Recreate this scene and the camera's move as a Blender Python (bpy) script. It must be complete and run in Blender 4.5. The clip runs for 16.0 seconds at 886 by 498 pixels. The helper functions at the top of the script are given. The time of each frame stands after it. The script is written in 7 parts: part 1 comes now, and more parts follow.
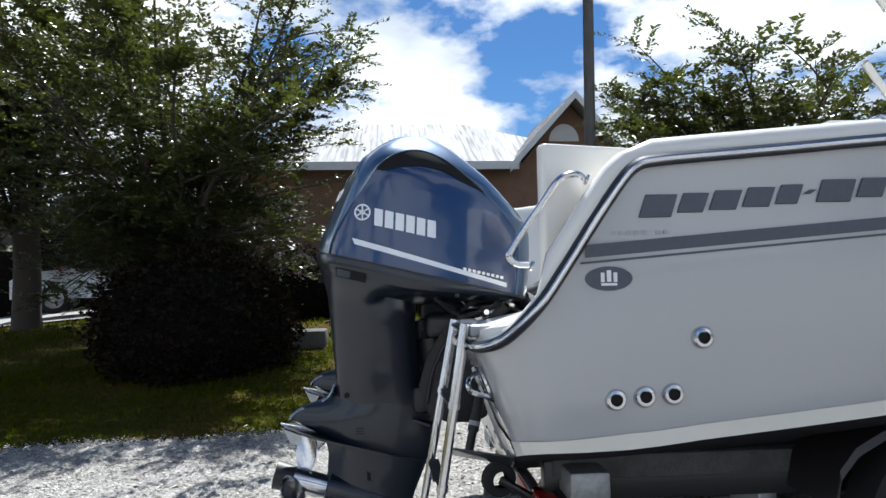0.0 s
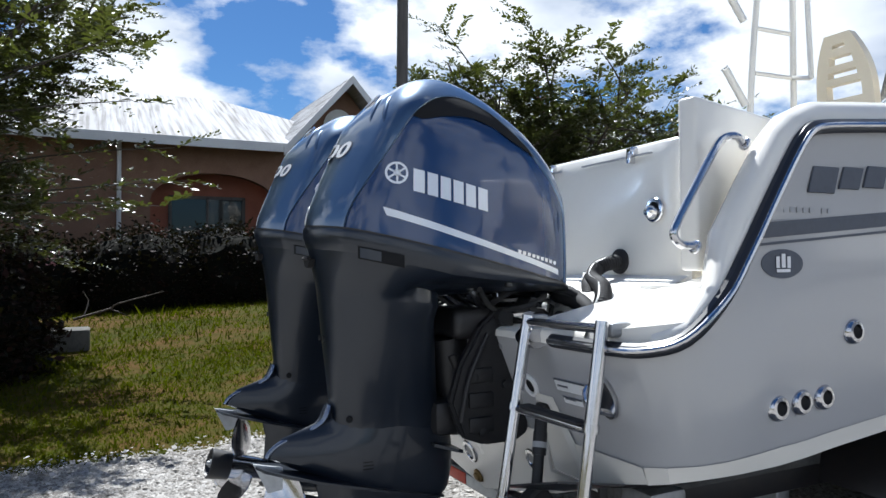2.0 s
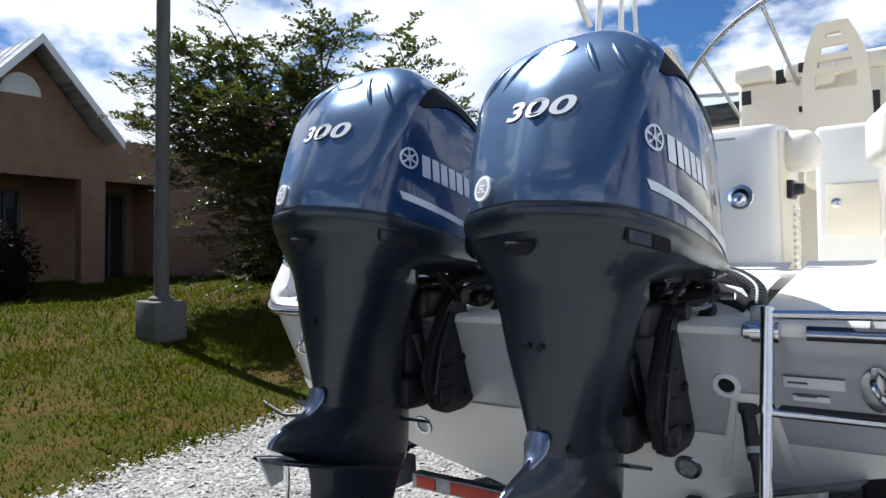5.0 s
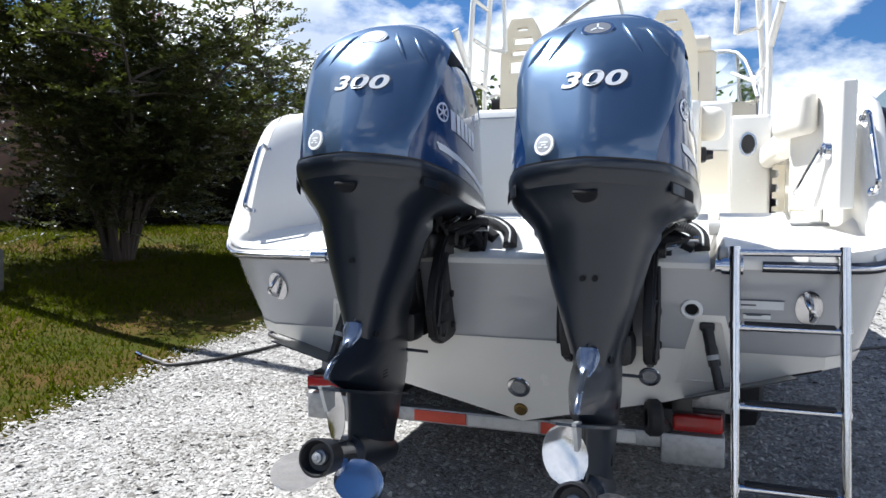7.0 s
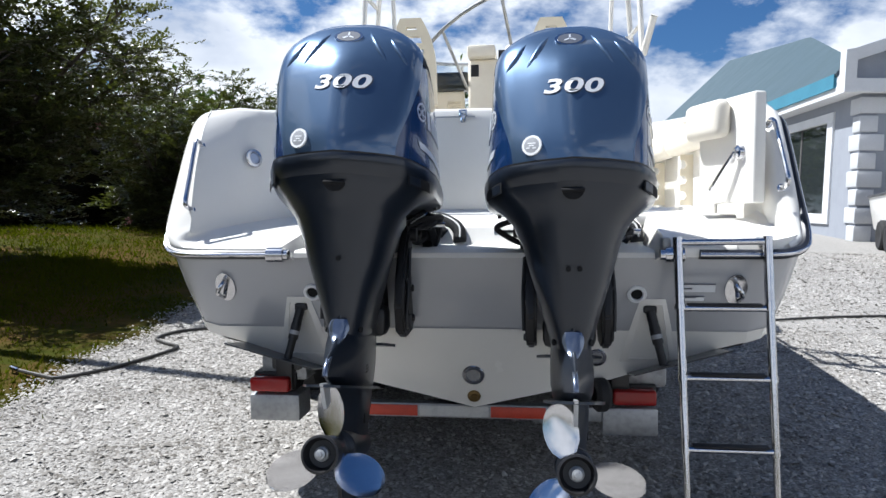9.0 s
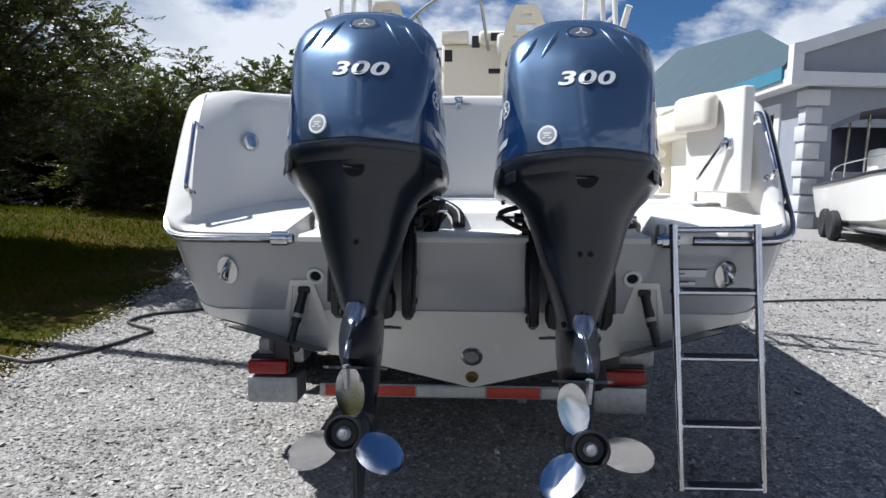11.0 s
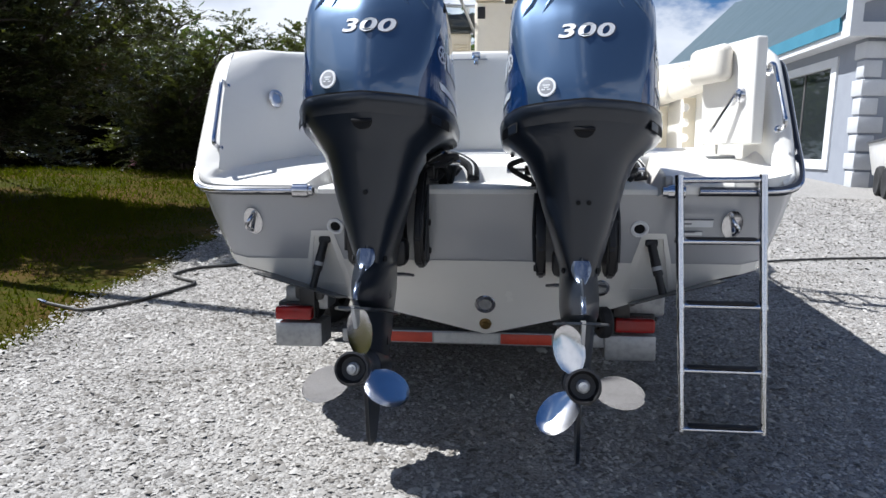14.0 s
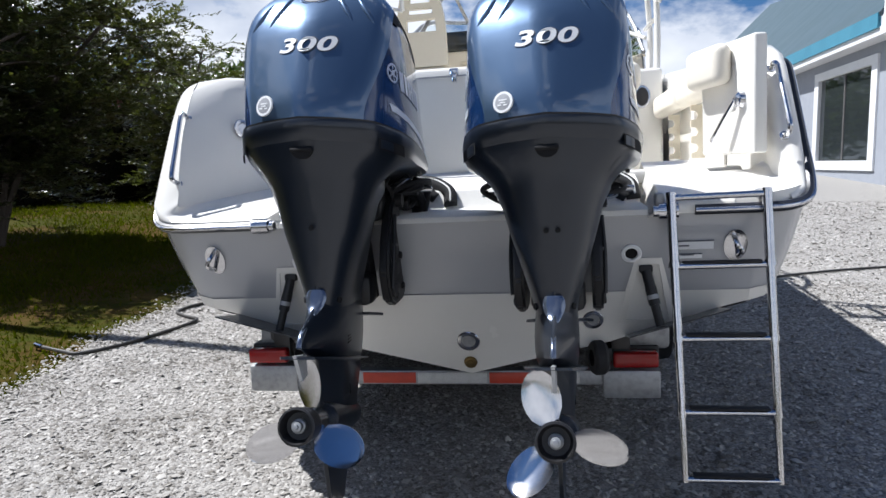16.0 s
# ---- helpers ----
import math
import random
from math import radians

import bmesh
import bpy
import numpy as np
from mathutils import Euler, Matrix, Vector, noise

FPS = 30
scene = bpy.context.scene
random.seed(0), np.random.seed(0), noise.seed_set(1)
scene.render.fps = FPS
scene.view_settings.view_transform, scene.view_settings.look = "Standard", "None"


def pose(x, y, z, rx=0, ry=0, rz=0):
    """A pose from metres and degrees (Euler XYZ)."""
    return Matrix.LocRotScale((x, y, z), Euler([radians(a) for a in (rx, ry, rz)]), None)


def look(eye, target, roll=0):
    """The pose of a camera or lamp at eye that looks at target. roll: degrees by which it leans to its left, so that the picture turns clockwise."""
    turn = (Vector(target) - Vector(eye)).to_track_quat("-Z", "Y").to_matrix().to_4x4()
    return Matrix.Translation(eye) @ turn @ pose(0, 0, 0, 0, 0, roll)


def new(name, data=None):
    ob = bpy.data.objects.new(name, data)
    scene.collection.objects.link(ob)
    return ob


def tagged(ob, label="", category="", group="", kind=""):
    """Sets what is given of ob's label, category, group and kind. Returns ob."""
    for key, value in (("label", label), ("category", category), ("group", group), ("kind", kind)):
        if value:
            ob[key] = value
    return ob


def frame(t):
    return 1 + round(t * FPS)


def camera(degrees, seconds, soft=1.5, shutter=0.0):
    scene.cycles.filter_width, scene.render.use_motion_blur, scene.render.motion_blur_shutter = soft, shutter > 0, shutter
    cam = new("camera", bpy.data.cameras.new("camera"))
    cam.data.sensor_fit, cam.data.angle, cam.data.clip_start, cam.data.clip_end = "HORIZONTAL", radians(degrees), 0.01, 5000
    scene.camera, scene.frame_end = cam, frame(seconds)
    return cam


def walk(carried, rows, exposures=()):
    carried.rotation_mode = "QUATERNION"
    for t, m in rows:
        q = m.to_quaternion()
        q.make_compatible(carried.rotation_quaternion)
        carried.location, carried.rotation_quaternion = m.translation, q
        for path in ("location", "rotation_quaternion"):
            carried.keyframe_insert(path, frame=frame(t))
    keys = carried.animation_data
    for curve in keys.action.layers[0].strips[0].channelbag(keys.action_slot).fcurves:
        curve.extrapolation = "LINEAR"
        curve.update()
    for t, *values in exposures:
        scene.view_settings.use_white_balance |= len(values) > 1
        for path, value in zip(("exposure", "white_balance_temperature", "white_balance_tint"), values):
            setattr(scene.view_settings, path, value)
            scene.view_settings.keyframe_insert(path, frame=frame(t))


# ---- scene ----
cam = camera(64.1, 16.0)
PATH = [
    (0, (3.483, -0.49, 1.452), (1.488, -0.349, 1.471), -0.8),
    (0.5, (3.28, -0.765, 1.422), (1.31, -0.419, 1.434), 2.5),
    (1, (3.068, -1.008, 1.425), (1.142, -0.469, 1.402), 2.7),
    (1.5, (2.773, -1.213, 1.438), (0.866, -0.61, 1.436), 0.7),
    (2, (2.578, -1.42, 1.412), (0.782, -0.539, 1.405), 0.4),
    (2.5, (2.352, -1.627, 1.4), (0.624, -0.62, 1.367), 3.0),
    (3, (2.071, -1.759, 1.41), (0.393, -0.672, 1.347), 1.7),
    (3.5, (1.859, -1.941, 1.393), (0.373, -0.606, 1.313), 2.5),
    (4, (1.655, -2.111, 1.402), (0.298, -0.646, 1.292), 2.8),
    (4.2, (1.57, -2.142, 1.395), (0.241, -0.649, 1.328), 1.1),
    (6.3, (0.82, -2.693, 1.337), (-0.038, -0.889, 1.248), 1.1),
    (6.5, (0.779, -2.765, 1.333), (0.012, -0.922, 1.222), 0.1),
    (7, (0.655, -2.898, 1.329), (-0.009, -1.016, 1.197), 1.9),
    (7.5, (0.5, -2.921, 1.322), (-0.053, -1.006, 1.164), -2.4),
    (8, (0.372, -3.004, 1.321), (-0.018, -1.047, 1.19), 0.1),
    (8.5, (0.275, -3.103, 1.326), (-0.032, -1.132, 1.19), -0.5),
    (8.7, (0.249, -3.099, 1.32), (-0.028, -1.123, 1.191), 0.4),
    (10.8, (-0.004, -3.176, 1.328), (-0.094, -1.184, 1.182), 1.8),
    (11, (-0.008, -3.187, 1.324), (-0.099, -1.197, 1.151), 2.2),
    (11.5, (0.027, -3.18, 1.326), (-0.121, -1.19, 1.184), 1.1),
    (12, (0.091, -3.159, 1.317), (-0.138, -1.18, 1.149), 0.3),
    (12.5, (0.157, -3.149, 1.303), (-0.125, -1.183, 1.071), 0.1),
    (13, (0.193, -3.174, 1.299), (-0.135, -1.217, 1.05), -0.9),
    (13.5, (0.169, -3.236, 1.299), (-0.128, -1.273, 1.057), -1.5),
    (14, (0.158, -3.31, 1.295), (-0.063, -1.343, 1.01), 1.8),
    (14.5, (0.232, -3.286, 1.3), (-0.101, -1.329, 1.059), -0.2),
    (15, (0.384, -3.207, 1.299), (-0.039, -1.264, 1.085), -1.1),
    (15.5, (0.432, -3.116, 1.3), (0.02, -1.17, 1.093), -2.3),
    (16, (0.407, -2.996, 1.321), (0.068, -1.039, 1.087), -0.9),
]
walk(cam, [(t, look(eye, target, roll)) for t, eye, target, roll in PATH], exposures=[(0.0, 0.92, 5950, 7), (2.0, 0.84, 5900, 8), (4.0, 0.80, 5850, 9), (7.0, 1.12, 5900, 9), (8.0, 1.02, 5950, 9), (11.0, 0.50, 5900, 10), (12.0, 0.55, 5900, 10), (13.0, 0.74, 5900, 10), (16.0, 0.70, 5950, 11)])

# ---- light ----
world = bpy.data.worlds.new("sky")
scene.world = world
world.use_nodes = True
SUN_DIR = Vector((-0.65, 0.11, 1.0)).normalized()
wn, wl = world.node_tree.nodes, world.node_tree.links
wn.clear()
w_out = wn.new("ShaderNodeOutputWorld")
w_bg = wn.new("ShaderNodeBackground")
w_bg.inputs["Strength"].default_value = 0.0148
sky = wn.new("ShaderNodeTexSky")
sky.sky_type = "NISHITA"
sky.sun_disc = False
sky.sun_elevation = math.asin(SUN_DIR.z)
sky.sun_rotation = math.atan2(SUN_DIR.x, SUN_DIR.y)
sky.air_density, sky.dust_density, sky.ozone_density = 1.0, 0.4, 2.0
# cumulus clouds: two scales of noise over the sky dome, flattened towards the horizon
w_co = wn.new("ShaderNodeTexCoord")
w_map = wn.new("ShaderNodeMapping")
w_map.inputs["Scale"].default_value = (1.0, 1.0, 1.9)
w_map.inputs["Location"].default_value = (0.35, 0.2, 0.1)
w_big = wn.new("ShaderNodeTexNoise")
w_big.inputs["Scale"].default_value = 3.3
w_big.inputs["Detail"].default_value = 9.0
w_big.inputs["Roughness"].default_value = 0.56
w_ramp = wn.new("ShaderNodeValToRGB")
w_ramp.color_ramp.elements[0].position = 0.435
w_ramp.color_ramp.elements[1].position = 0.515
w_sh = wn.new("ShaderNodeTexNoise")
w_sh.inputs["Scale"].default_value = 3.7
w_sh.inputs["Detail"].default_value = 5.0
w_shr = wn.new("ShaderNodeValToRGB")
w_shr.color_ramp.elements[0].position = 0.36
w_shr.color_ramp.elements[0].color = (23.0, 25.0, 29.0, 1)
w_shr.color_ramp.elements[1].position = 0.54
w_shr.color_ramp.elements[1].color = (41.0, 41.2, 41.6, 1)
w_mix = wn.new("ShaderNodeMix")
w_mix.data_type = "RGBA"
w_tint = wn.new("ShaderNodeMix")
w_tint.data_type = "RGBA"
w_tint.blend_type = "MULTIPLY"
w_tint.inputs["Factor"].default_value = 1.0
w_tint.inputs[7].default_value = (1.45, 2.25, 3.15, 1)
wl.new(w_co.outputs["Generated"], w_map.inputs["Vector"])
wl.new(w_map.outputs["Vector"], w_big.inputs["Vector"])
wl.new(w_map.outputs["Vector"], w_sh.inputs["Vector"])
# fair-weather cumulus: seen edge-on and crowded low down, open overhead
w_sep = wn.new("ShaderNodeSeparateXYZ")
w_up = wn.new("ShaderNodeMath")
w_up.operation = "MULTIPLY_ADD"
w_up.inputs[1].default_value = -0.24
w_up.inputs[2].default_value = 0.060
w_sum = wn.new("ShaderNodeMath")
w_sum.operation = "ADD"
wl.new(w_co.outputs["Generated"], w_sep.inputs["Vector"])
wl.new(w_sep.outputs["Z"], w_up.inputs[0])
wl.new(w_up.outputs["Value"], w_sum.inputs[0])
wl.new(w_big.outputs["Fac"], w_sum.inputs[1])
wl.new(w_sum.outputs["Value"], w_ramp.inputs["Fac"])
wl.new(w_sh.outputs["Fac"], w_shr.inputs["Fac"])
wl.new(w_ramp.outputs["Color"], w_mix.inputs["Factor"])
wl.new(sky.outputs["Color"], w_tint.inputs[6])
wl.new(w_tint.outputs[2], w_mix.inputs[6])
wl.new(w_shr.outputs["Color"], w_mix.inputs[7])
wl.new(w_mix.outputs[2], w_bg.inputs["Color"])
wl.new(w_bg.outputs["Background"], w_out.inputs["Surface"])

sun_data = bpy.data.lights.new("sun", "SUN")
sun_data.energy = 5.0
sun_data.angle = radians(0.53)
sun_data.color = (1.0, 0.96, 0.90)
sun = new("sun", sun_data)
sun.matrix_world = look(SUN_DIR * 40, (0, 0, 0))


# ---- materials ----
def material(name, color, rough=0.5, metal=0.0, grain=0.0, scale=20.0, bump=0.0, coat=0.0, second=None,
             blotch=0.0, per_object=0.0, per_island=0.0, spec=0.5, stretch=(1, 1, 1), sheen_rough=0.0):
    """A surface with colour varied at two scales (grain and blotches), roughness variation and fine relief."""
    m = bpy.data.materials.new(name)
    m.use_nodes = True
    n, l = m.node_tree.nodes, m.node_tree.links
    b = n["Principled BSDF"]
    b.inputs["Roughness"].default_value = rough
    b.inputs["Metallic"].default_value = metal
    b.inputs["Specular IOR Level"].default_value = spec
    b.inputs["Coat Weight"].default_value = coat
    b.inputs["Coat Roughness"].default_value = 0.04
    co = n.new("ShaderNodeTexCoord")
    mp = n.new("ShaderNodeMapping")
    mp.inputs["Scale"].default_value = stretch
    l.new(co.outputs["Object"], mp.inputs["Vector"])
    fine = n.new("ShaderNodeTexNoise")
    fine.inputs["Scale"].default_value = scale
    fine.inputs["Detail"].default_value = 6.0
    wide = n.new("ShaderNodeTexNoise")
    wide.inputs["Scale"].default_value = scale / 9.0
    wide.inputs["Detail"].default_value = 4.0
    l.new(mp.outputs["Vector"], fine.inputs["Vector"])
    l.new(mp.outputs["Vector"], wide.inputs["Vector"])
    second = second or tuple(c * 0.55 for c in color)
    out = None
    mix = n.new("ShaderNodeMix")
    mix.data_type = "RGBA"
    mix.inputs[6].default_value = (*color, 1)
    mix.inputs[7].default_value = (*second, 1)
    fac = n.new("ShaderNodeMath")
    fac.operation = "MULTIPLY_ADD"
    ramp = n.new("ShaderNodeMapRange")
    ramp.inputs["From Min"].default_value, ramp.inputs["From Max"].default_value = 0.42, 0.68
    l.new(fine.outputs["Fac"], ramp.inputs["Value"])
    ramp2 = n.new("ShaderNodeMapRange")
    ramp2.inputs["From Min"].default_value, ramp2.inputs["From Max"].default_value = 0.45, 0.7
    ramp2.inputs["To Max"].default_value = blotch
    l.new(wide.outputs["Fac"], ramp2.inputs["Value"])
    l.new(ramp.outputs["Result"], fac.inputs[0])
    fac.inputs[1].default_value = grain
    l.new(ramp2.outputs["Result"], fac.inputs[2])
    last = fac.outputs["Value"]
    if per_object or per_island:
        info = n.new("ShaderNodeObjectInfo") if per_object else n.new("ShaderNodeNewGeometry")
        add = n.new("ShaderNodeMath")
        add.operation = "MULTIPLY_ADD"
        l.new(info.outputs["Random" if per_object else "Random Per Island"], add.inputs[0])
        add.inputs[1].default_value = per_object or per_island
        l.new(last, add.inputs[2])
        last = add.outputs["Value"]
    l.new(last, mix.inputs["Factor"])
    l.new(mix.outputs[2], b.inputs["Base Color"])
    if grain or blotch:
        rr = n.new("ShaderNodeMapRange")
        rr.inputs["To Min"].default_value = max(0.02, rough - 0.06 - sheen_rough)
        rr.inputs["To Max"].default_value = min(1.0, rough + 0.10 + sheen_rough)
        l.new(wide.outputs["Fac"], rr.inputs["Value"])
        l.new(rr.outputs["Result"], b.inputs["Roughness"])
    if bump:
        bp = n.new("ShaderNodeBump")
        bp.inputs["Strength"].default_value = 0.6
        bp.inputs["Distance"].default_value = bump
        l.new(fine.outputs["Fac"], bp.inputs["Height"])
        l.new(bp.outputs["Normal"], b.inputs["Normal"])
    return m


def leaf_material(name, color, second, rough=0.35, spec=0.14, through_light=0.3):
    m = material(name, color, rough=rough, per_island=0.9, second=second, spec=spec)
    n, l = m.node_tree.nodes, m.node_tree.links
    b, out = n["Principled BSDF"], n["Material Output"]
    tr = n.new("ShaderNodeBsdfTranslucent")
    tr.inputs["Color"].default_value = (color[0] * 2.6, color[1] * 2.4, color[2] * 1.0, 1)
    mx = n.new("ShaderNodeMixShader")
    mx.inputs["Fac"].default_value = through_light
    l.new(b.outputs["BSDF"], mx.inputs[1])
    l.new(tr.outputs["BSDF"], mx.inputs[2])
    l.new(mx.outputs["Shader"], out.inputs["Surface"])
    return m


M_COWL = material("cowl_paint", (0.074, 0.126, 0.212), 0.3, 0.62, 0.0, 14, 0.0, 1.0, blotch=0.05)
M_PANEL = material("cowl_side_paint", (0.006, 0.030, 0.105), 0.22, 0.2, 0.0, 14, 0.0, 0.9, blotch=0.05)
M_LOWER = material("motor_grey_paint", (0.010, 0.015, 0.025), 0.32, 0.15, 0.0, 14, 0.0, 0.35, blotch=0.08)
M_BLACK = material("black_plastic", (0.012, 0.012, 0.014), 0.45, 0, 0.3, 60, 0.0006, blotch=0.2)
M_RUBBER = material("black_rubber", (0.018, 0.018, 0.02), 0.75, 0, 0.35, 90, 0.0008, blotch=0.2)
M_HOLE = material("dark_recess", (0.004, 0.004, 0.005), 0.9)
M_STEEL = material("polished_stainless", (0.62, 0.62, 0.64), 0.13, 1.0, 0.12, 70, 0.0, blotch=0.15, sheen_rough=0.03)
M_ALU = material("weathered_aluminium", (0.42, 0.43, 0.44), 0.5, 0.7, 0.45, 40, 0.0006, blotch=0.4)
M_ZINC = material("dull_cast_zinc", (0.5, 0.52, 0.55), 0.4, 0.6, 0.3, 60, 0.0005, blotch=0.3)
M_SILVER = material("silver_decal", (0.68, 0.71, 0.76), 0.3, 0.35, 0.06, 80)
M_DECAL = material("white_decal", (0.82, 0.83, 0.84), 0.4, 0, 0.08, 60)
M_DECAL_DARK = material("charcoal_decal", (0.075, 0.085, 0.11), 0.4, 0, 0.2, 60)
M_DECAL_GREY = material("pale_grey_decal", (0.36, 0.37, 0.39), 0.4, 0, 0.2, 60)
M_GEL = material("white_gelcoat", (0.80, 0.78, 0.73), 0.22, 0, 0.05, 30, 0.0, 0.35, (0.70, 0.68, 0.62), blotch=0.12)
M_GELG = material("pale_grey_gelcoat", (0.437, 0.442, 0.456), 0.2, 0, 0.05, 25, 0.0, 0.5, (0.397, 0.40, 0.412), blotch=0.15)
M_NONSKID = material("nonskid_gelcoat", (0.78, 0.77, 0.73), 0.6, 0, 0.12, 300, 0.0012, 0, (0.66, 0.64, 0.6), blotch=0.15)
M_CREAM = material("cream_gelcoat", (0.78, 0.71, 0.57), 0.35, 0, 0.08, 30, 0.0, 0.1, (0.70, 0.62, 0.47), blotch=0.2)
M_VINYL = material("cream_vinyl", (0.78, 0.73, 0.63), 0.45, 0, 0.1, 160, 0.0008, 0, (0.66, 0.6, 0.5), blotch=0.15)
M_RUB = material("rub_rail_black", (0.015, 0.017, 0.024), 0.35, 0, 0.2, 50, blotch=0.15)
M_BOTTOM = material("near_black_bottom", (0.016, 0.015, 0.018), 0.8, 0, 0.3, 30, 0.0006, 0, (0.03, 0.028, 0.03), blotch=0.3, spec=0.2)
M_RED = material("red_lens", (0.32, 0.012, 0.012), 0.2, 0, 0.15, 60, blotch=0.2)
M_REFLECT = material("red_reflective_tape", (0.55, 0.05, 0.02), 0.35, 0, 0.25, 250, 0.0002, blotch=0.25)
# paler than the gear case: carries the stern edge's highlight in its colour
M_STERN_GLINT = material("stern_glint_paint", (0.16, 0.19, 0.25), 0.18, 0.8, 0.1, 200, 0.0, 0.6, blotch=0.1)
M_TAPE_W = material("white_reflective_tape", (0.6, 0.6, 0.58), 0.4, 0, 0.25, 250, blotch=0.3)
M_TIRE = material("tyre_rubber", (0.022, 0.022, 0.023), 0.8, 0, 0.4, 40, 0.001, blotch=0.3)
M_BRONZE = material("bronze_plug", (0.25, 0.17, 0.07), 0.4, 0.9, 0.3, 60)
M_GLASS = bpy.data.materials.new("tinted_glass")
M_GLASS.use_nodes = True
gb = M_GLASS.node_tree.nodes["Principled BSDF"]
gb.inputs["Base Color"].default_value = (0.025, 0.03, 0.032, 1)
gb.inputs["Roughness"].default_value = 0.04
gb.inputs["IOR"].default_value = 1.5
M_CLEAR = bpy.data.materials.new("clear_pane")
M_CLEAR.use_nodes = True
cb = M_CLEAR.node_tree.nodes["Principled BSDF"]
cb.inputs["Base Color"].default_value = (0.8, 0.86, 0.88, 1)
cb.inputs["Roughness"].default_value = 0.02
cb.inputs["Transmission Weight"].default_value = 1.0
cb.inputs["IOR"].default_value = 1.1
M_STUCCO = material("tan_stucco", (0.24, 0.145, 0.10), 0.9, 0, 0.3, 35, 0.004, 0, (0.165, 0.088, 0.058), blotch=0.35)
M_STUCCO_RED = material("terracotta_stucco", (0.27, 0.10, 0.065), 0.9, 0, 0.3, 35, 0.004, 0, (0.19, 0.065, 0.042), blotch=0.35)
M_TRIM = material("white_painted_trim", (0.72, 0.73, 0.74), 0.55, 0, 0.15, 20, 0.0005, 0, (0.58, 0.59, 0.6), blotch=0.3)
M_ROOF = material("white_metal_roof", (0.50, 0.50, 0.51), 0.8, 0.0, 0.85, 5, 0.0008, 0, (0.22, 0.21, 0.20), blotch=0.3, stretch=(0.12, 2.4, 0.12), spec=0.15)
M_GREYWALL = material("grey_stucco", (0.30, 0.32, 0.36), 0.85, 0, 0.2, 30, 0.003, 0, (0.24, 0.255, 0.29), blotch=0.25)
M_QUOIN = material("pale_quoin_stone", (0.60, 0.61, 0.63), 0.8, 0, 0.2, 20, 0.003, 0, (0.48, 0.49, 0.5), blotch=0.25, per_object=0.25)
M_TEAL = material("teal_metal_roof", (0.065, 0.10, 0.115), 0.5, 0.2, 0.2, 8, 0.0005, 0, (0.05, 0.08, 0.09), blotch=0.25)
M_TEAL_EDGE = material("bright_teal_fascia", (0.06, 0.24, 0.34), 0.45, 0.1, 0.15, 10, blotch=0.2)
M_CONCRETE = material("weathered_concrete", (0.12, 0.115, 0.105), 0.9, 0, 0.5, 25, 0.004, 0, (0.07, 0.07, 0.065), blotch=0.5)
M_POLE = material("weathered_pole", (0.10, 0.095, 0.09), 0.8, 0, 0.5, 30, 0.002, 0, (0.05, 0.05, 0.05), blotch=0.4, stretch=(1, 1, 0.15))
M_BARK = material("crape_bark", (0.065, 0.052, 0.042), 0.85, 0, 0.5, 25, 0.004, 0, (0.05, 0.038, 0.03), blotch=0.4, stretch=(1, 1, 0.25))
M_LEAF = leaf_material("crape_leaves", (0.051, 0.067, 0.020), (0.032, 0.022, 0.013), 0.36, 0.55, 0.2)
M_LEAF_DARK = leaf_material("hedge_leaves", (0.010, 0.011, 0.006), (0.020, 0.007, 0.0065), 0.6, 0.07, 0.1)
M_LEAF_FAR = leaf_material("far_wood_leaves", (0.045, 0.075, 0.025), (0.02, 0.036, 0.016), 0.5)
M_FLOWER = material("pink_blossom", (0.62, 0.26, 0.33), 0.6, 0, 0.2, 40, per_island=0.4)
# near-black: the shade between the leaves put into the core's colour
M_HEDGE_SHADE = material("hedge_inner_shade", (0.006, 0.007, 0.005), 0.95, 0, 0.5, 8, 0.02, 0, (0.010, 0.005, 0.004), spec=0.1)
M_STONE = material("shell_gravel", (0.52, 0.50, 0.468), 0.85, 0, 0.2, 12, 0.0, 0, (0.15, 0.138, 0.122), per_island=0.85, blotch=0.3, spec=0.12)
M_GRAVEL = material("gravel_bed", (0.37, 0.356, 0.333), 0.95, 0, 0.8, 95, 0.010, 0, (0.105, 0.10, 0.093), blotch=0.2, spec=0.1)
M_LAWN = material("lawn_soil", (0.034, 0.040, 0.003), 0.95, 0, 0.5, 9, 0.03, 0, (0.080, 0.046, 0.015), blotch=0.9, spec=0.06)
M_GRASS = leaf_material("grass_blades", (0.041, 0.057, 0.002), (0.058, 0.042, 0.006), 0.9, 0.02)
M_FRAME = material("black_painted_steel", (0.016, 0.016, 0.018), 0.4, 0, 0.35, 30, 0.0006, 0.1, (0.03, 0.022, 0.018), blotch=0.3)
M_CARPET = material("grey_bunk_carpet", (0.10, 0.10, 0.098), 0.95, 0, 0.5, 120, 0.002, 0, (0.05, 0.05, 0.048), blotch=0.4)
M_CANVAS = material("navy_canvas", (0.012, 0.014, 0.03), 0.8, 0, 0.3, 120, 0.0006, blotch=0.3)
M_CAR = material("silver_car_paint", (0.55, 0.57, 0.6), 0.25, 0.3, 0.05, 300, 0, 0.8, blotch=0.08)
M_HOSE = material("garden_hose", (0.03, 0.028, 0.025), 0.5, 0, 0.2, 30, blotch=0.2)
M_ASPHALT = material("pale_road", (0.30, 0.29, 0.27), 0.95, 0, 0.4, 30, 0.003, blotch=0.3)


# ---- building blocks ----
def thing(name, at, label, category, group="", kind=""):
    return tagged(_place(new(name), at), label, category, group, kind)


def _place(ob, at):
    ob.location = at
    ob.empty_display_size = 0.1
    return ob


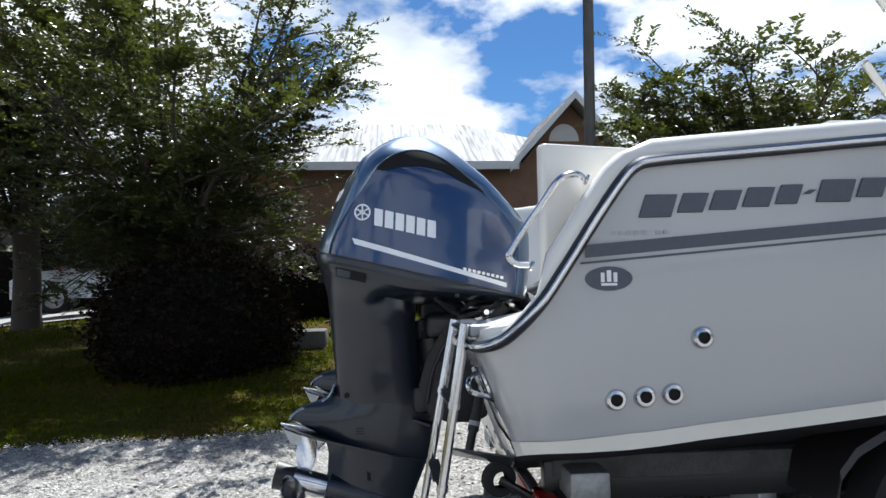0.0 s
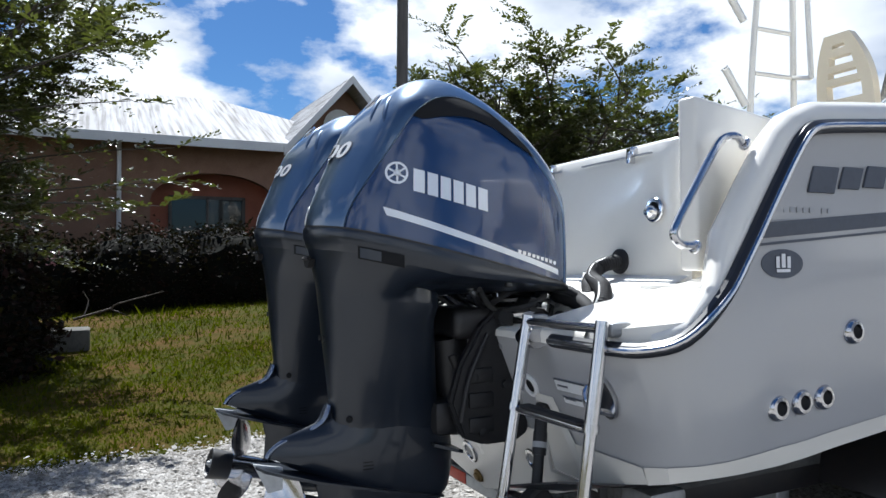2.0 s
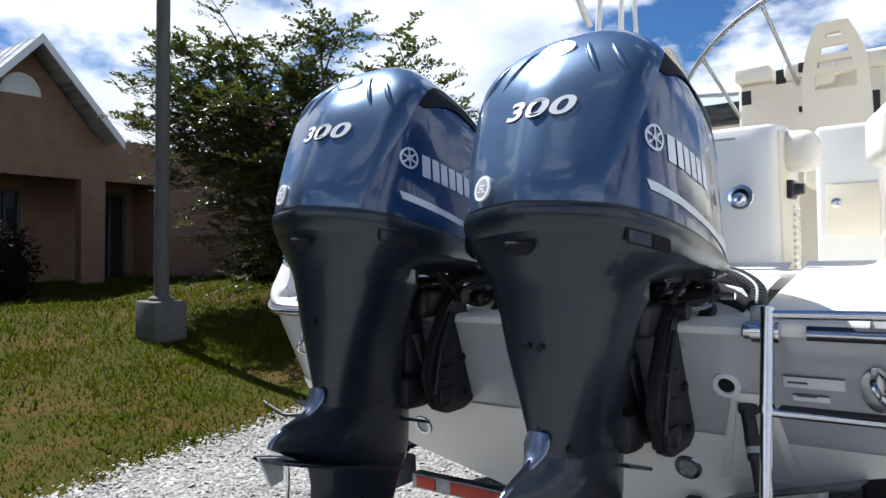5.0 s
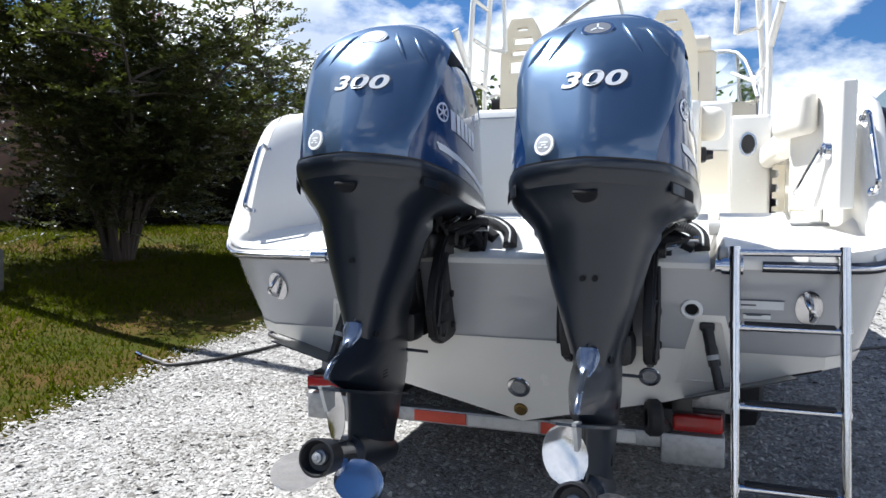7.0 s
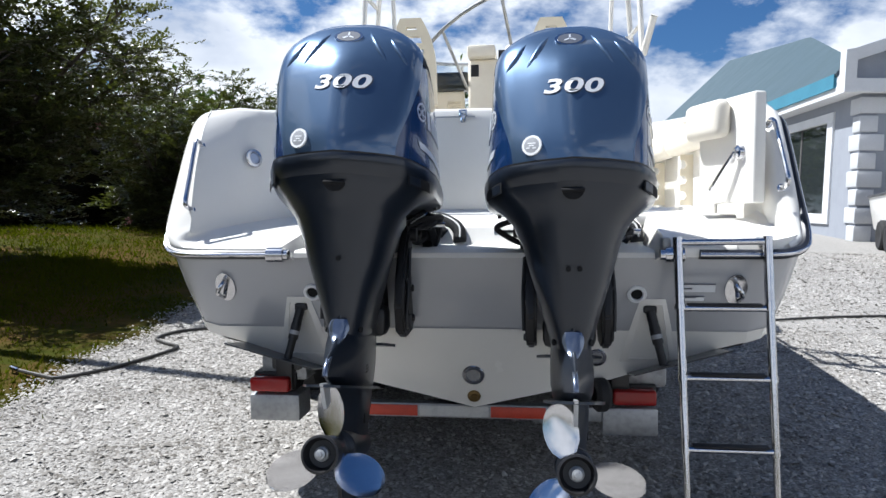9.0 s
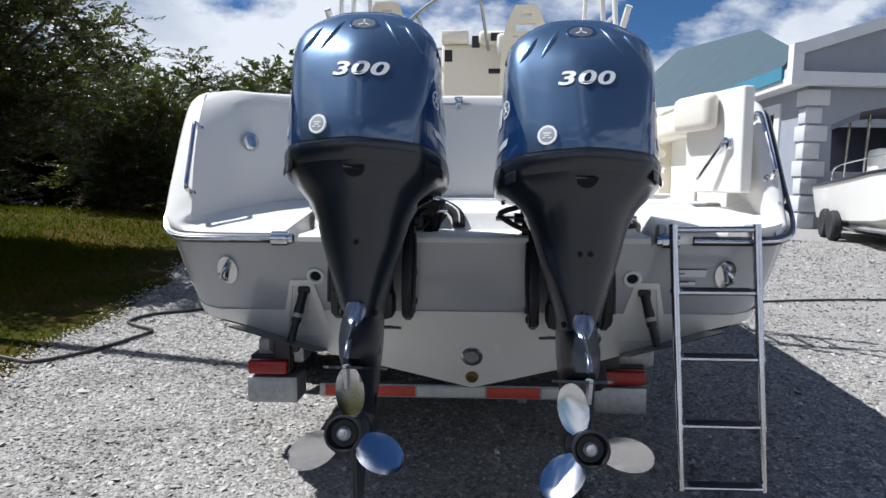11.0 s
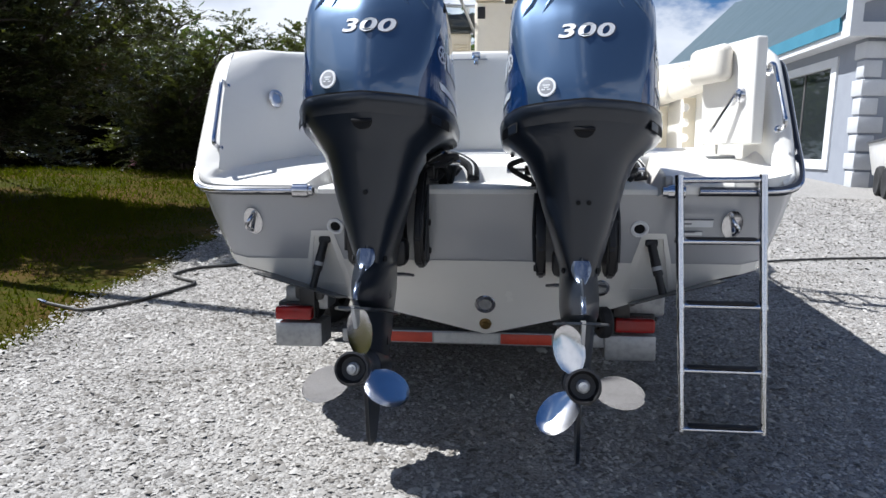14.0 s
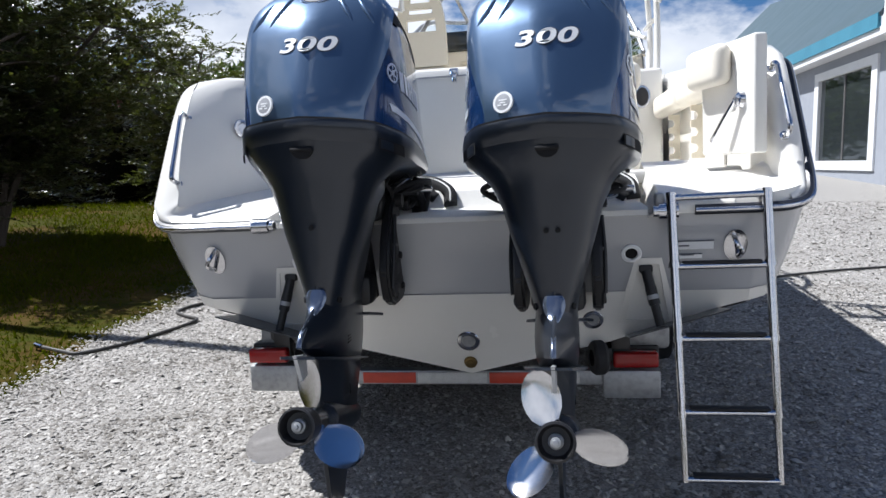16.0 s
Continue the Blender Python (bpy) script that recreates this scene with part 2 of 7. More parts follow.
def root_of(ob):
    while ob.parent:
        ob = ob.parent
    return ob


def part(name, bm, mat, parent=None, label="", smooth=True, sharp=35.0, crease=None):
    """Links a bmesh, given in world coordinates, as one mesh under its thing."""
    base = root_of(parent).location if parent else Vector((0, 0, 0))
    bmesh.ops.recalc_face_normals(bm, faces=bm.faces)
    bm.transform(Matrix.Translation(-base))
    me = bpy.data.meshes.new(name)
    for f in bm.faces:
        f.smooth = smooth
    if smooth:
        lim = radians(sharp)
        for e in bm.edges:
            if len(e.link_faces) == 2 and e.calc_face_angle(0.0) > lim:
                e.smooth = False
            if crease and crease(e.verts[0].co + base) and crease(e.verts[1].co + base):
                e.smooth = False
    bm.to_mesh(me)
    bm.free()
    for one in (mat if isinstance(mat, (list, tuple)) else [mat]):
        me.materials.append(one)
    ob = new(name, me)
    if parent:
        ob.parent = parent
    if label:
        ob["label"] = label
    return ob


def raw(name, verts, faces, mat, parent=None, label="", smooth=False):
    me = bpy.data.meshes.new(name)
    base = root_of(parent).location if parent else Vector((0, 0, 0))
    v = np.asarray(verts, dtype=float) - np.array(base)
    me.from_pydata(v.tolist(), [], faces)
    if smooth:
        me.polygons.foreach_set("use_smooth", [True] * len(me.polygons))
    me.materials.append(mat)
    ob = new(name, me)
    if parent:
        ob.parent = parent
    if label:
        ob["label"] = label
    return ob


def B():
    return bmesh.new()


def box(bm, lo, hi, bevel=0.0, seg=2, turn=None):
    """A box between two corners, its edges rounded; turn: a matrix about its middle."""
    lo, hi = Vector(lo), Vector(hi)
    mid, size = (lo + hi) / 2, hi - lo
    m = Matrix.Translation(mid) @ (turn or Matrix.Identity(4)) @ Matrix.Diagonal((*size, 1))
    made = bmesh.ops.create_cube(bm, size=1.0, matrix=m)["verts"]
    if bevel:
        edges = list({e for v in made for e in v.link_edges})
        bmesh.ops.bevel(bm, geom=edges, offset=bevel, segments=seg, affect="EDGES", profile=0.5)
    return bm


def rows(bm, grid, closed=False, cap=False):
    """A skin over rows of points, each row as long as the others."""
    vs = [[bm.verts.new(p) for p in row] for row in grid]
    n = len(vs[0])
    for a, b in zip(vs, vs[1:]):
        for i in range(n if closed else n - 1):
            j = (i + 1) % n
            quad = [a[i], a[j], b[j], b[i]]
            uniq = []
            for v in quad:
                if all((v.co - u.co).length > 1e-7 for u in uniq):
                    uniq.append(v)
            if len(uniq) > 2:
                bm.faces.new(uniq)
    if cap:
        for row in (vs[0], vs[-1]):
            if len(row) > 2:
                bm.faces.new(row)
    return vs


def tube(bm, pts, r, seg=10, cap=True, flat=1.0):
    """A round bar along a line of points; r is a number or one for each point."""
    pts = [Vector(p) for p in pts]
    rad = list(r) if isinstance(r, (list, tuple)) else [r] * len(pts)
    grid, up = [], None
    for i, p in enumerate(pts):
        d = (pts[min(i + 1, len(pts) - 1)] - pts[max(i - 1, 0)]).normalized()
        if up is None:
            up = Vector((0, 0, 1)) if abs(d.z) < 0.9 else Vector((0, 1, 0))
        side = d.cross(up).normalized()
        up = side.cross(d).normalized()
        grid.append([p + (side * math.cos(a) * flat + up * math.sin(a)) * rad[i] for a in (2 * math.pi * k / seg for k in range(seg))])
    rows(bm, grid, closed=True, cap=cap)
    return bm


def spin(bm, base, axis, profile, seg=24, cap=True):
    """A turned body: profile of (distance along the axis, radius)."""
    base, axis = Vector(base), Vector(axis).normalized()
    s = axis.orthogonal().normalized()
    u = axis.cross(s)
    grid = [[base + axis * a + (s * math.cos(t) + u * math.sin(t)) * max(r, 1e-4) for t in (2 * math.pi * k / seg for k in range(seg))] for a, r in profile]
    rows(bm, grid, closed=True, cap=cap)
    return bm


def smooth_path(pts, n=6):
    """A Catmull-Rom line through points."""
    pts = [Vector(p) for p in pts]
    out = []
    for i in range(len(pts) - 1):
        p0, p1, p2, p3 = pts[max(i - 1, 0)], pts[i], pts[i + 1], pts[min(i + 2, len(pts) - 1)]
        for k in range(n):
            t = k / n
            out.append(0.5 * ((2 * p1) + (p2 - p0) * t + (2 * p0 - 5 * p1 + 4 * p2 - p3) * t * t + (3 * p1 - p0 - 3 * p2 + p3) * t ** 3))
    out.append(pts[-1])
    return out


def slab(bm, outline, depth):
    """A plate: a flat outline of points pushed along the vector depth."""
    a = [bm.verts.new(p) for p in outline]
    b = [bm.verts.new(Vector(p) + Vector(depth)) for p in outline]
    bm.faces.new(a)
    bm.faces.new(list(reversed(b)))
    for i in range(len(a)):
        j = (i + 1) % len(a)
        bm.faces.new([a[i], b[i], b[j], a[j]])
    return bm


def interp(x, table, col=1):
    if x <= table[0][0]:
        return table[0][col]
    for p, q in zip(table, table[1:]):
        if x <= q[0]:
            return p[col] + (q[col] - p[col]) * (x - p[0]) / (q[0] - p[0])
    return table[-1][col]


def ground_z(x, y):
    """Height of the ground: the drive climbs gently ahead; the lawn swells towards the house."""
    z = 0.0384 * max(-30.0, min(y, 26.0))
    k = max(0.0, min(1.0, (-3.0 - x) / 6.0))
    z += 0.33 * k * k * (3 - 2 * k) * max(0.0, min(1.0, (14 - abs(y - 1)) / 8.0))
    z += 0.26 * max(0.0, min(1.0, (-6.5 - x) / 5.0)) * max(0.0, min(1.0, (-2.5 - y) / 3.5))
    return z


# ---- the boat, slightly heeled to port on its trailer ----
HEEL = Matrix.Translation((0, 0, 0.5)) @ Matrix.Rotation(radians(-2.0), 4, "Y") @ Matrix.Translation((0, 0, -0.5))


def heel(root):
    root.matrix_basis = HEEL @ Matrix.Translation(root.location)


boat = thing("fishing_boat", (0, 1.0, 0.5), "white fishing boat with pale grey hull sides, standing on a trailer", "boat")

# rub rail line of one side: x, y, z from the stern forward
RAIL = [(0.0, -0.222, 1.10), (0.6, -0.222, 1.10), (1.0, -0.222, 1.10), (1.16, -0.215, 1.10), (1.26, -0.19, 1.105),
        (1.325, -0.135, 1.135), (1.345, -0.05, 1.225), (1.348, 0.041, 1.353), (1.350, 0.133, 1.492), (1.352, 0.225, 1.622),
        (1.353, 0.275, 1.668), (1.354, 0.335, 1.682), (1.356, 0.48, 1.695), (1.358, 0.777, 1.719), (1.36, 1.08, 1.745),
        (1.36, 1.8, 1.80), (1.345, 2.8, 1.88), (1.29, 4.0, 1.98), (1.12, 5.4, 2.10), (0.78, 6.8, 2.22), (0.4, 7.7, 2.30), (0.05, 8.25, 2.35)]
# hull foot of the same stations: the transom's V, the chine, then the stem
FOOT = [(0.0, 0.05, 0.40), (0.6, -0.0102, 0.555), (1.0, -0.0666, 0.70), (1.12, -0.0802, 0.735), (1.19, -0.068, 0.755),
        (1.235, -0.01, 0.768), (1.25, 0.06, 0.772), (1.255, 0.12, 0.774), (1.257, 0.19, 0.777), (1.258, 0.26, 0.78),
        (1.26, 0.31, 0.785), (1.26, 0.37, 0.79), (1.26, 0.5, 0.805), (1.26, 0.79, 0.832), (1.258, 1.08, 0.86),
        (1.24, 1.8, 0.93), (1.19, 2.8, 1.03), (1.05, 4.0, 1.16), (0.78, 5.4, 1.36), (0.46, 6.8, 1.62), (0.2, 7.6, 1.9), (0.03, 8.15, 2.25)]


def hull_point(i, v, side):
    a, b = Vector(FOOT[i]), Vector(RAIL[i])
    p = a.lerp(b, v)
    bulge = 0.035 * {4: 0.0, 5: 0.25, 6: 0.65}.get(i, 1.0) * math.sin(math.pi * min(1.0, v * 1.1)) if 4 <= i < 18 else 0.0
    return Vector(((p.x + bulge) * side, p.y, p.z))


def hull_x(y, z):
    """Outer x of the hull side at a place, for fittings and decals."""
    for i in range(5, len(RAIL) - 1):
        p, q = hull_point(i, 0.5, 1), hull_point(i + 1, 0.5, 1)
        if p.y <= y <= q.y:
            t = (y - p.y) / (q.y - p.y)
            lo, hi = Vector(FOOT[i]).lerp(Vector(FOOT[i + 1]), t), Vector(RAIL[i]).lerp(Vector(RAIL[i + 1]), t)
            v = (z - lo.z) / (hi.z - lo.z)
            return lo.x + (hi.x - lo.x) * v + 0.035 * math.sin(math.pi * max(0, min(1.0, v * 1.1)))
    return 1.3


STEPS = [0.0, 0.05, 0.12, 0.25, 0.4, 0.55, 0.7, 0.85, 1.0]
n_st = len(RAIL)
order = [(i, -1) for i in range(n_st - 1, 0, -1)] + [(i, 1) for i in range(n_st)]
bm = B()
skin = rows(bm, [[hull_point(i, v, s) for v in STEPS] for i, s in order])
foot = [bm.verts.new(Vector((0, y, z))) for y, z in ((0.05, 0.40), (2.0, 0.36), (4.5, 0.42), (6.5, 0.8), (7.7, 1.5), (8.2, 2.2))]
hull = part("hull", bm, M_GELG, boat, "pale grey glossy hull side and transom", sharp=50)

# near-black bottom below the chine, with its V
bm = B()
keel = [(0.05, 0.398), (0.05, 0.398), (0.05, 0.398), (0.05, 0.398), (0.06, 0.398), (0.07, 0.397), (0.08, 0.397), (0.13, 0.396), (0.2, 0.395), (0.27, 0.394),
        (0.32, 0.393), (0.38, 0.392), (0.5, 0.39), (0.79, 0.387), (1.08, 0.384), (1.8, 0.375), (2.8, 0.37), (4.0, 0.39), (5.4, 0.5), (6.8, 0.9), (7.6, 1.4), (8.15, 2.2)]
grid = []
for i, s in order:
    a = hull_point(i, 0.0, s)
    k = Vector((0, keel[i][0], keel[i][1]))
    if i <= 3:
        k = Vector((a.x, a.y + 0.002, a.z))
    grid.append([a, a.lerp(k, 0.06) + Vector((0, 0, -0.012 if i > 3 else 0)), a.lerp(k, 0.5), k])
rows(bm, grid)
part("hull_bottom", bm, M_BOTTOM, boat, "near-black hull bottom")


def transom_y(z):
    return 0.05 - 0.3886 * (z - 0.4)


BOOT = {3: 0.137, 4: 0.125, 5: 0.108, 6: 0.09, 7: 0.076, 8: 0.066, 9: 0.06}
# white lower band of the transom and boot stripe on the chine
bm = B()
xs = [-1.13, -1.0, -0.6, -0.3, 0.0, 0.3, 0.6, 1.0, 1.13]
low = [0.738, 0.702, 0.557, 0.480, 0.402, 0.480, 0.557, 0.702, 0.738]
rows(bm, [[(x, transom_y(z) - 0.004 - (0.004 if t else 0), z) for t, z in ((0, lo), (1, lo + (0.785 - lo) * 0.5), (1, 0.785))] for x, lo in zip(xs, low)])
part("transom_lower_panel", bm, M_GEL, boat, "white gelcoat lower transom")
bm = B()
for s in (-1, 1):
    rows(bm, [[hull_point(i, v, s) + Vector((0.004 * s, -0.004 if i < 6 else 0, 0)) for v in (-0.005, BOOT.get(i, 0.055) * 0.5, BOOT.get(i, 0.055))] for i in range(3, n_st - 1)])
part("boot_stripe", bm, M_GEL, boat, "white stripe along the chine")

# rub rail: black body with a bright steel insert
for nm, rad, mat, off in (("rub_rail", 0.020, M_RUB, 0.0), ("rub_rail_insert", 0.009, M_STEEL, 0.016)):
    line = [(x * s, y, z) for x, y, z, s in [(*RAIL[i], s) for i, s in order if i > 0]]
    left = smooth_path([p for p in line if p[0] < 0], 4)
    right = smooth_path([p for p in line if p[0] > 0], 4)
    for run in (left, right):
        shift = []
        for p in run:
            turn = math.pi / 2 * max(0.0, min(1.0, (p.y + 0.225) / 0.2))
            out = Vector((math.copysign(math.sin(turn), p.x), -math.cos(turn), 0))
            shift.append(p + out * (0.012 + off) + Vector((0, 0, 0.012)))
        bm = B()
        trim = [p for p in shift if abs(p.x) > 0.83 or p.y > 0]
        end = 0 if abs(trim[0].x) < abs(trim[-1].x) and trim[0].y < 0 else len(trim)
        near = trim[0] if end == 0 else trim[-1]
        trim.insert(end, Vector((math.copysign(0.83, near.x), near.y, near.z)))
        tube(bm, trim, rad, 10)
        part(nm, bm, mat, boat, "black rub rail" if off == 0 else "bright steel rub rail insert")
for s in (-1, 1):
    bm = B()
    tube(bm, [(s * 0.845, -0.245, 1.112), (s * 0.775, -0.245, 1.112)], 0.031, 16)
    tube(bm, [(s * 0.79, -0.245, 1.112), (s * 0.755, -0.245, 1.112)], 0.022, 16)
    part("rail_end_cap", bm, M_STEEL, boat, "steel rub rail end cap")

# moulded cap along the gunwale: from the rail up, over a rounded shoulder and down to the inner edge
CAP = [(0.0, 0.0), (0.004, 0.03), (-0.008, 0.062), (-0.03, 0.078), (-0.065, 0.078), (-0.088, 0.06), (-0.098, 0.0), (-0.10, -0.12)]
bm = B()
for s in (-1, 1):
    grid = []
    for i in range(4 if s > 0 else 11, n_st):
        x, y, z = RAIL[i]
        tilt = 1.0 if y > 0.3 else 0.75
        w = min(1.0, x / 0.5)
        row = []
        for d, h in CAP:
            aft = max(0.0, min(1.0, (0.0 - y) / 0.19)) if i < 7 else 0.0
            lift = 0.62 if i < 11 else 1.0
            row.append(((x + d * w * (1 - 0.55 * aft)) * s, y - d * 0.9 * aft - (0.045 * (h / 0.078) if 6 < i < 11 else 0.0), z + h * lift + 0.01))
        grid.append(row)
    rows(bm, grid)
part("gunwale_cap", bm, M_GEL, boat, "white moulded gunwale cap", sharp=60)

# swim platform: lower motor ledge, a riser and the main deck up to the bulkhead
bm = B()
sec = [(-0.226, 1.098), (-0.222, 1.118), (-0.205, 1.128), (0.05, 1.132), (0.075, 1.138), (0.10, 1.185), (0.115, 1.212), (0.2, 1.228), (0.40, 1.262), (0.47, 1.29)]
rows(bm, [[(x, y, z) for y, z in sec] for x in np.linspace(-0.74, 0.74, 9)])
part("motor_well_deck", bm, M_NONSKID, boat, "white textured motor well deck")
bm = B()
sec2 = [(-0.232, 1.10), (-0.236, 1.128), (-0.226, 1.146), (-0.19, 1.166), (0.0, 1.205), (0.2, 1.237), (0.40, 1.269), (0.5, 1.295)]
rows(bm, [[(x, y, z) for y, z in sec2] for x in (0.79, 0.85, 0.95, 1.05)])
rows(bm, [[(0.79, y, z), (0.738, y, min(z, 1.09))] for y, z in sec2])
part("platform_deck", bm, M_GEL, boat, "white swim platform", sharp=50)
# swept quarter between the platform and the rail on the ladder side
for s in (1,):
    bm = B()
    g = []
    for y in (-0.212, -0.20, -0.18, -0.155, -0.13, -0.10, -0.05, 0.0, 0.041, 0.09, 0.133, 0.18, 0.225):
        xr = interp(y, [(-0.222, 1.12), (-0.215, 1.16), (-0.19, 1.26), (-0.135, 1.325), (-0.05, 1.345), (0.041, 1.348), (0.225, 1.352)]) - 0.012
        zr = interp(y, [(-0.222, 1.10), (-0.19, 1.105), (-0.135, 1.135), (-0.05, 1.225), (0.041, 1.353), (0.133, 1.492), (0.225, 1.622)]) + 0.03
        zd = interp(y, [(-0.236, 1.128), (-0.226, 1.146), (-0.19, 1.166), (0.0, 1.205), (0.2, 1.237), (0.4, 1.269)]) + 0.003
        top = max(zd + 0.004, zr)
        g.append([(s * (xr - 0.34), y, zd - 0.004), (s * (xr - 0.13), y, zd), (s * (xr - 0.07), y, zd + 0.10 * (top - zd)), (s * (xr - 0.03), y, zd + 0.42 * (top - zd)), (s * (xr - 0.004), y, top), (s * (xr + 0.006), y + 0.002, min(top - 0.002, zr - 0.02))])
    rows(bm, g)
    last = [g[0], [(x, y - 0.018, 1.10) for x, y, z in g[0]]]
    rows(bm, last)
    part("platform_quarter", bm, M_GEL, boat, "white swept platform quarter", sharp=60)

# port quarter: flat deck that sweeps up into a broad flat rim; (foot on the rail, outer edge, inner edge)
QUARTER = [((-0.80, -0.226, 1.10), (-0.80, -0.235, 1.138), (-0.74, 0.435, 1.272)), ((-0.95, -0.226, 1.10), (-0.95, -0.235, 1.138), (-0.95, 0.30, 1.260)),
           ((-1.10, -0.222, 1.10), (-1.10, -0.232, 1.139), (-1.08, 0.12, 1.238)), ((-1.20, -0.21, 1.102), (-1.205, -0.222, 1.143), (-1.165, -0.06, 1.213)),
           ((-1.27, -0.186, 1.107), (-1.285, -0.20, 1.158), (-1.216, -0.165, 1.203)), ((-1.325, -0.135, 1.135), (-1.337, -0.165, 1.20), (-1.226, -0.148, 1.25)),
           ((-1.345, -0.05, 1.225), (-1.354, -0.112, 1.272), (-1.240, -0.100, 1.36)), ((-1.348, 0.041, 1.353), (-1.358, -0.03, 1.41), (-1.258, -0.015, 1.51)),
           ((-1.350, 0.133, 1.492), (-1.361, 0.07, 1.575), (-1.276, 0.085, 1.64)), ((-1.352, 0.225, 1.622), (-1.362, 0.16, 1.70), (-1.290, 0.175, 1.735)),
           ((-1.353, 0.275, 1.668), (-1.362, 0.235, 1.757), (-1.298, 0.25, 1.785)), ((-1.354, 0.335, 1.682), (-1.360, 0.34, 1.785), (-1.300, 0.34, 1.803)),
           ((-1.356, 0.48, 1.695), (-1.358, 0.48, 1.78), (-1.300, 0.48, 1.80))]
fine = [smooth_path([q[k] for q in QUARTER], 4) for k in range(3)]
bm = B()
g = []
for low_p, out_p, in_p in zip(*fine):
    mid = low_p.lerp(out_p, 0.62)
    across = in_p - out_p
    g.append([low_p, mid, out_p - (out_p - mid) * 0.18, out_p + across * min(0.5, 0.018 / across.length), out_p + across * 0.4, out_p + across * 0.75, in_p])
rows(bm, g)
rows(bm, [[g[0][k], (-0.738, g[0][k].y, 1.09)] for k in range(2, 7)])
part("platform_quarter", bm, M_GEL, boat, "white swept platform quarter with a broad flat rim", sharp=65)

# aft bulkhead of the cockpit in plan, with a bowed return that meets the quarter's inner edge
PLAN = [(-1.165, -0.06), (-1.08, 0.12), (-0.95, 0.30), (-0.84, 0.385), (-0.74, 0.435), (-0.6, 0.458), (-0.45, 0.466), (0.0, 0.472), (0.45, 0.468), (0.60, 0.462), (0.665, 0.468), (0.69, 0.487), (0.70, 0.53), (0.70, 0.70)]
LEVELS = (0.0, 0.03, 0.09, 0.18, 0.3, 0.45, 0.6, 0.75, 0.88, 0.975)
inner = [p for p in fine[2] if p.x < -1.21]
bm = B()
grid = []
for x, y in [(-1.216, -0.165)] + PLAN:
    t, lo = 1.80, 1.2
    lean = 0.02 + 0.30 * max(0.0, min(1.0, (0.45 - y) / 0.48))
    col = []
    for f in LEVELS:
        z = lo + (t - lo) * f
        if x < -1.2:
            col.append((interp(z, [(p.z, p.x) for p in inner if p.z < 1.80]), interp(z, [(p.z, p.y) for p in inner if p.z < 1.80]), z))
        else:
            col.append((x, y + lean * f, z))
    ex, ey = (-1.30, 0.33) if x < -1.2 else (x, y + lean)
    grid.append(col + [(ex, ey + 0.012, t), (ex, ey + 0.055, t + 0.004), (ex, ey + 0.14, t + 0.002), (ex, ey + 0.145, 1.0)])
rows(bm, grid)
part("aft_bulkhead", bm, M_GEL, boat, "white cockpit bulkhead with rounded top", sharp=50)
bm = B()
box(bm, (0.64, 0.52, 1.24), (0.706, 0.72, 1.785), 0.02, 3)
part("bulkhead_return", bm, M_CREAM, boat, "cream bulkhead end in warm light")
# fold-down seat line and its latches on the bulkhead
for x in (-0.08, 0.46):
    bm = B()
    box(bm, (x - 0.022, 0.448, 1.755), (x + 0.022, 0.475, 1.79), 0.006)
    box(bm, (x - 0.012, 0.438, 1.725), (x + 0.012, 0.47, 1.765), 0.005)
    part("latch", bm, M_STEEL, boat, "small steel hatch latch")
bm = B()
box(bm, (0.14, 0.46, 1.752), (0.56, 0.474, 1.758))
box(bm, (-0.55, 0.46, 1.752), (-0.02, 0.474, 1.758))
part("hatch_seam", bm, M_DECAL_GREY, boat)


def cup(at, axis, r, mat_in, name, label, deep=0.02):
    """A round flanged fitting with a dark mouth."""
    bm = B()
    spin(bm, at, axis, [(-0.004, r * 0.98), (0.004, r), (0.008, r * 0.93), (0.009, r * 0.66), (0.004, r * 0.6), (-0.002, r * 0.57)], 24)
    ob = part(name, bm, M_STEEL if "steel" in label else M_DECAL, boat, label)
    bm = B()
    spin(bm, Vector(at), axis, [(0.0, r * 0.58), (0.0035, r * 0.55)], 20)
    part("mouth", bm, mat_in, ob)
    return ob


cup((0.575, 0.466, 1.535), (0, -1, 0.05), 0.047, M_HOLE, "shower_fitting", "round polished steel shower fitting", 0.02)
bm = B()
spin(bm, (0.575, 0.455, 1.525), (0, -1, 0.2), [(0, 0.027), (0.018, 0.025), (0.03, 0.016), (0.033, 0.0)], 18)
part("shower_knob", bm, M_STEEL, boat)
cup((-1.079, 0.222, 1.549), (0.85, -0.50, 0.17), 0.046, M_STEEL, "deck_fitting", "round polished steel fitting", 0.02)

# transom fittings
for s in (-1, 1):
    n_t = Vector((0, -1, -0.39)).normalized()
    cup((s * 0.68, transom_y(0.945), 0.945), n_t, 0.040, M_HOLE, "transom_drain", "white round drain with black mouth")
    ob = cup((s * 0.53, transom_y(0.66) - 0.006, 0.66), n_t, 0.043, M_ALU, "transducer_plate", "round pale steel fitting")
cup((0.0, transom_y(0.565) - 0.006, 0.565), Vector((0, -1, -0.39)), 0.05, M_ALU, "livewell_fitting", "round dull steel fitting")
bm = B()
spin(bm, (0, transom_y(0.46) - 0.008, 0.46), (0, -1, -0.39), [(0, 0.03), (0.008, 0.028), (0.01, 0.018), (0.018, 0.016), (0.02, 0.0)], 18)
part("drain_plug", bm, M_BRONZE, boat, "bronze drain plug")
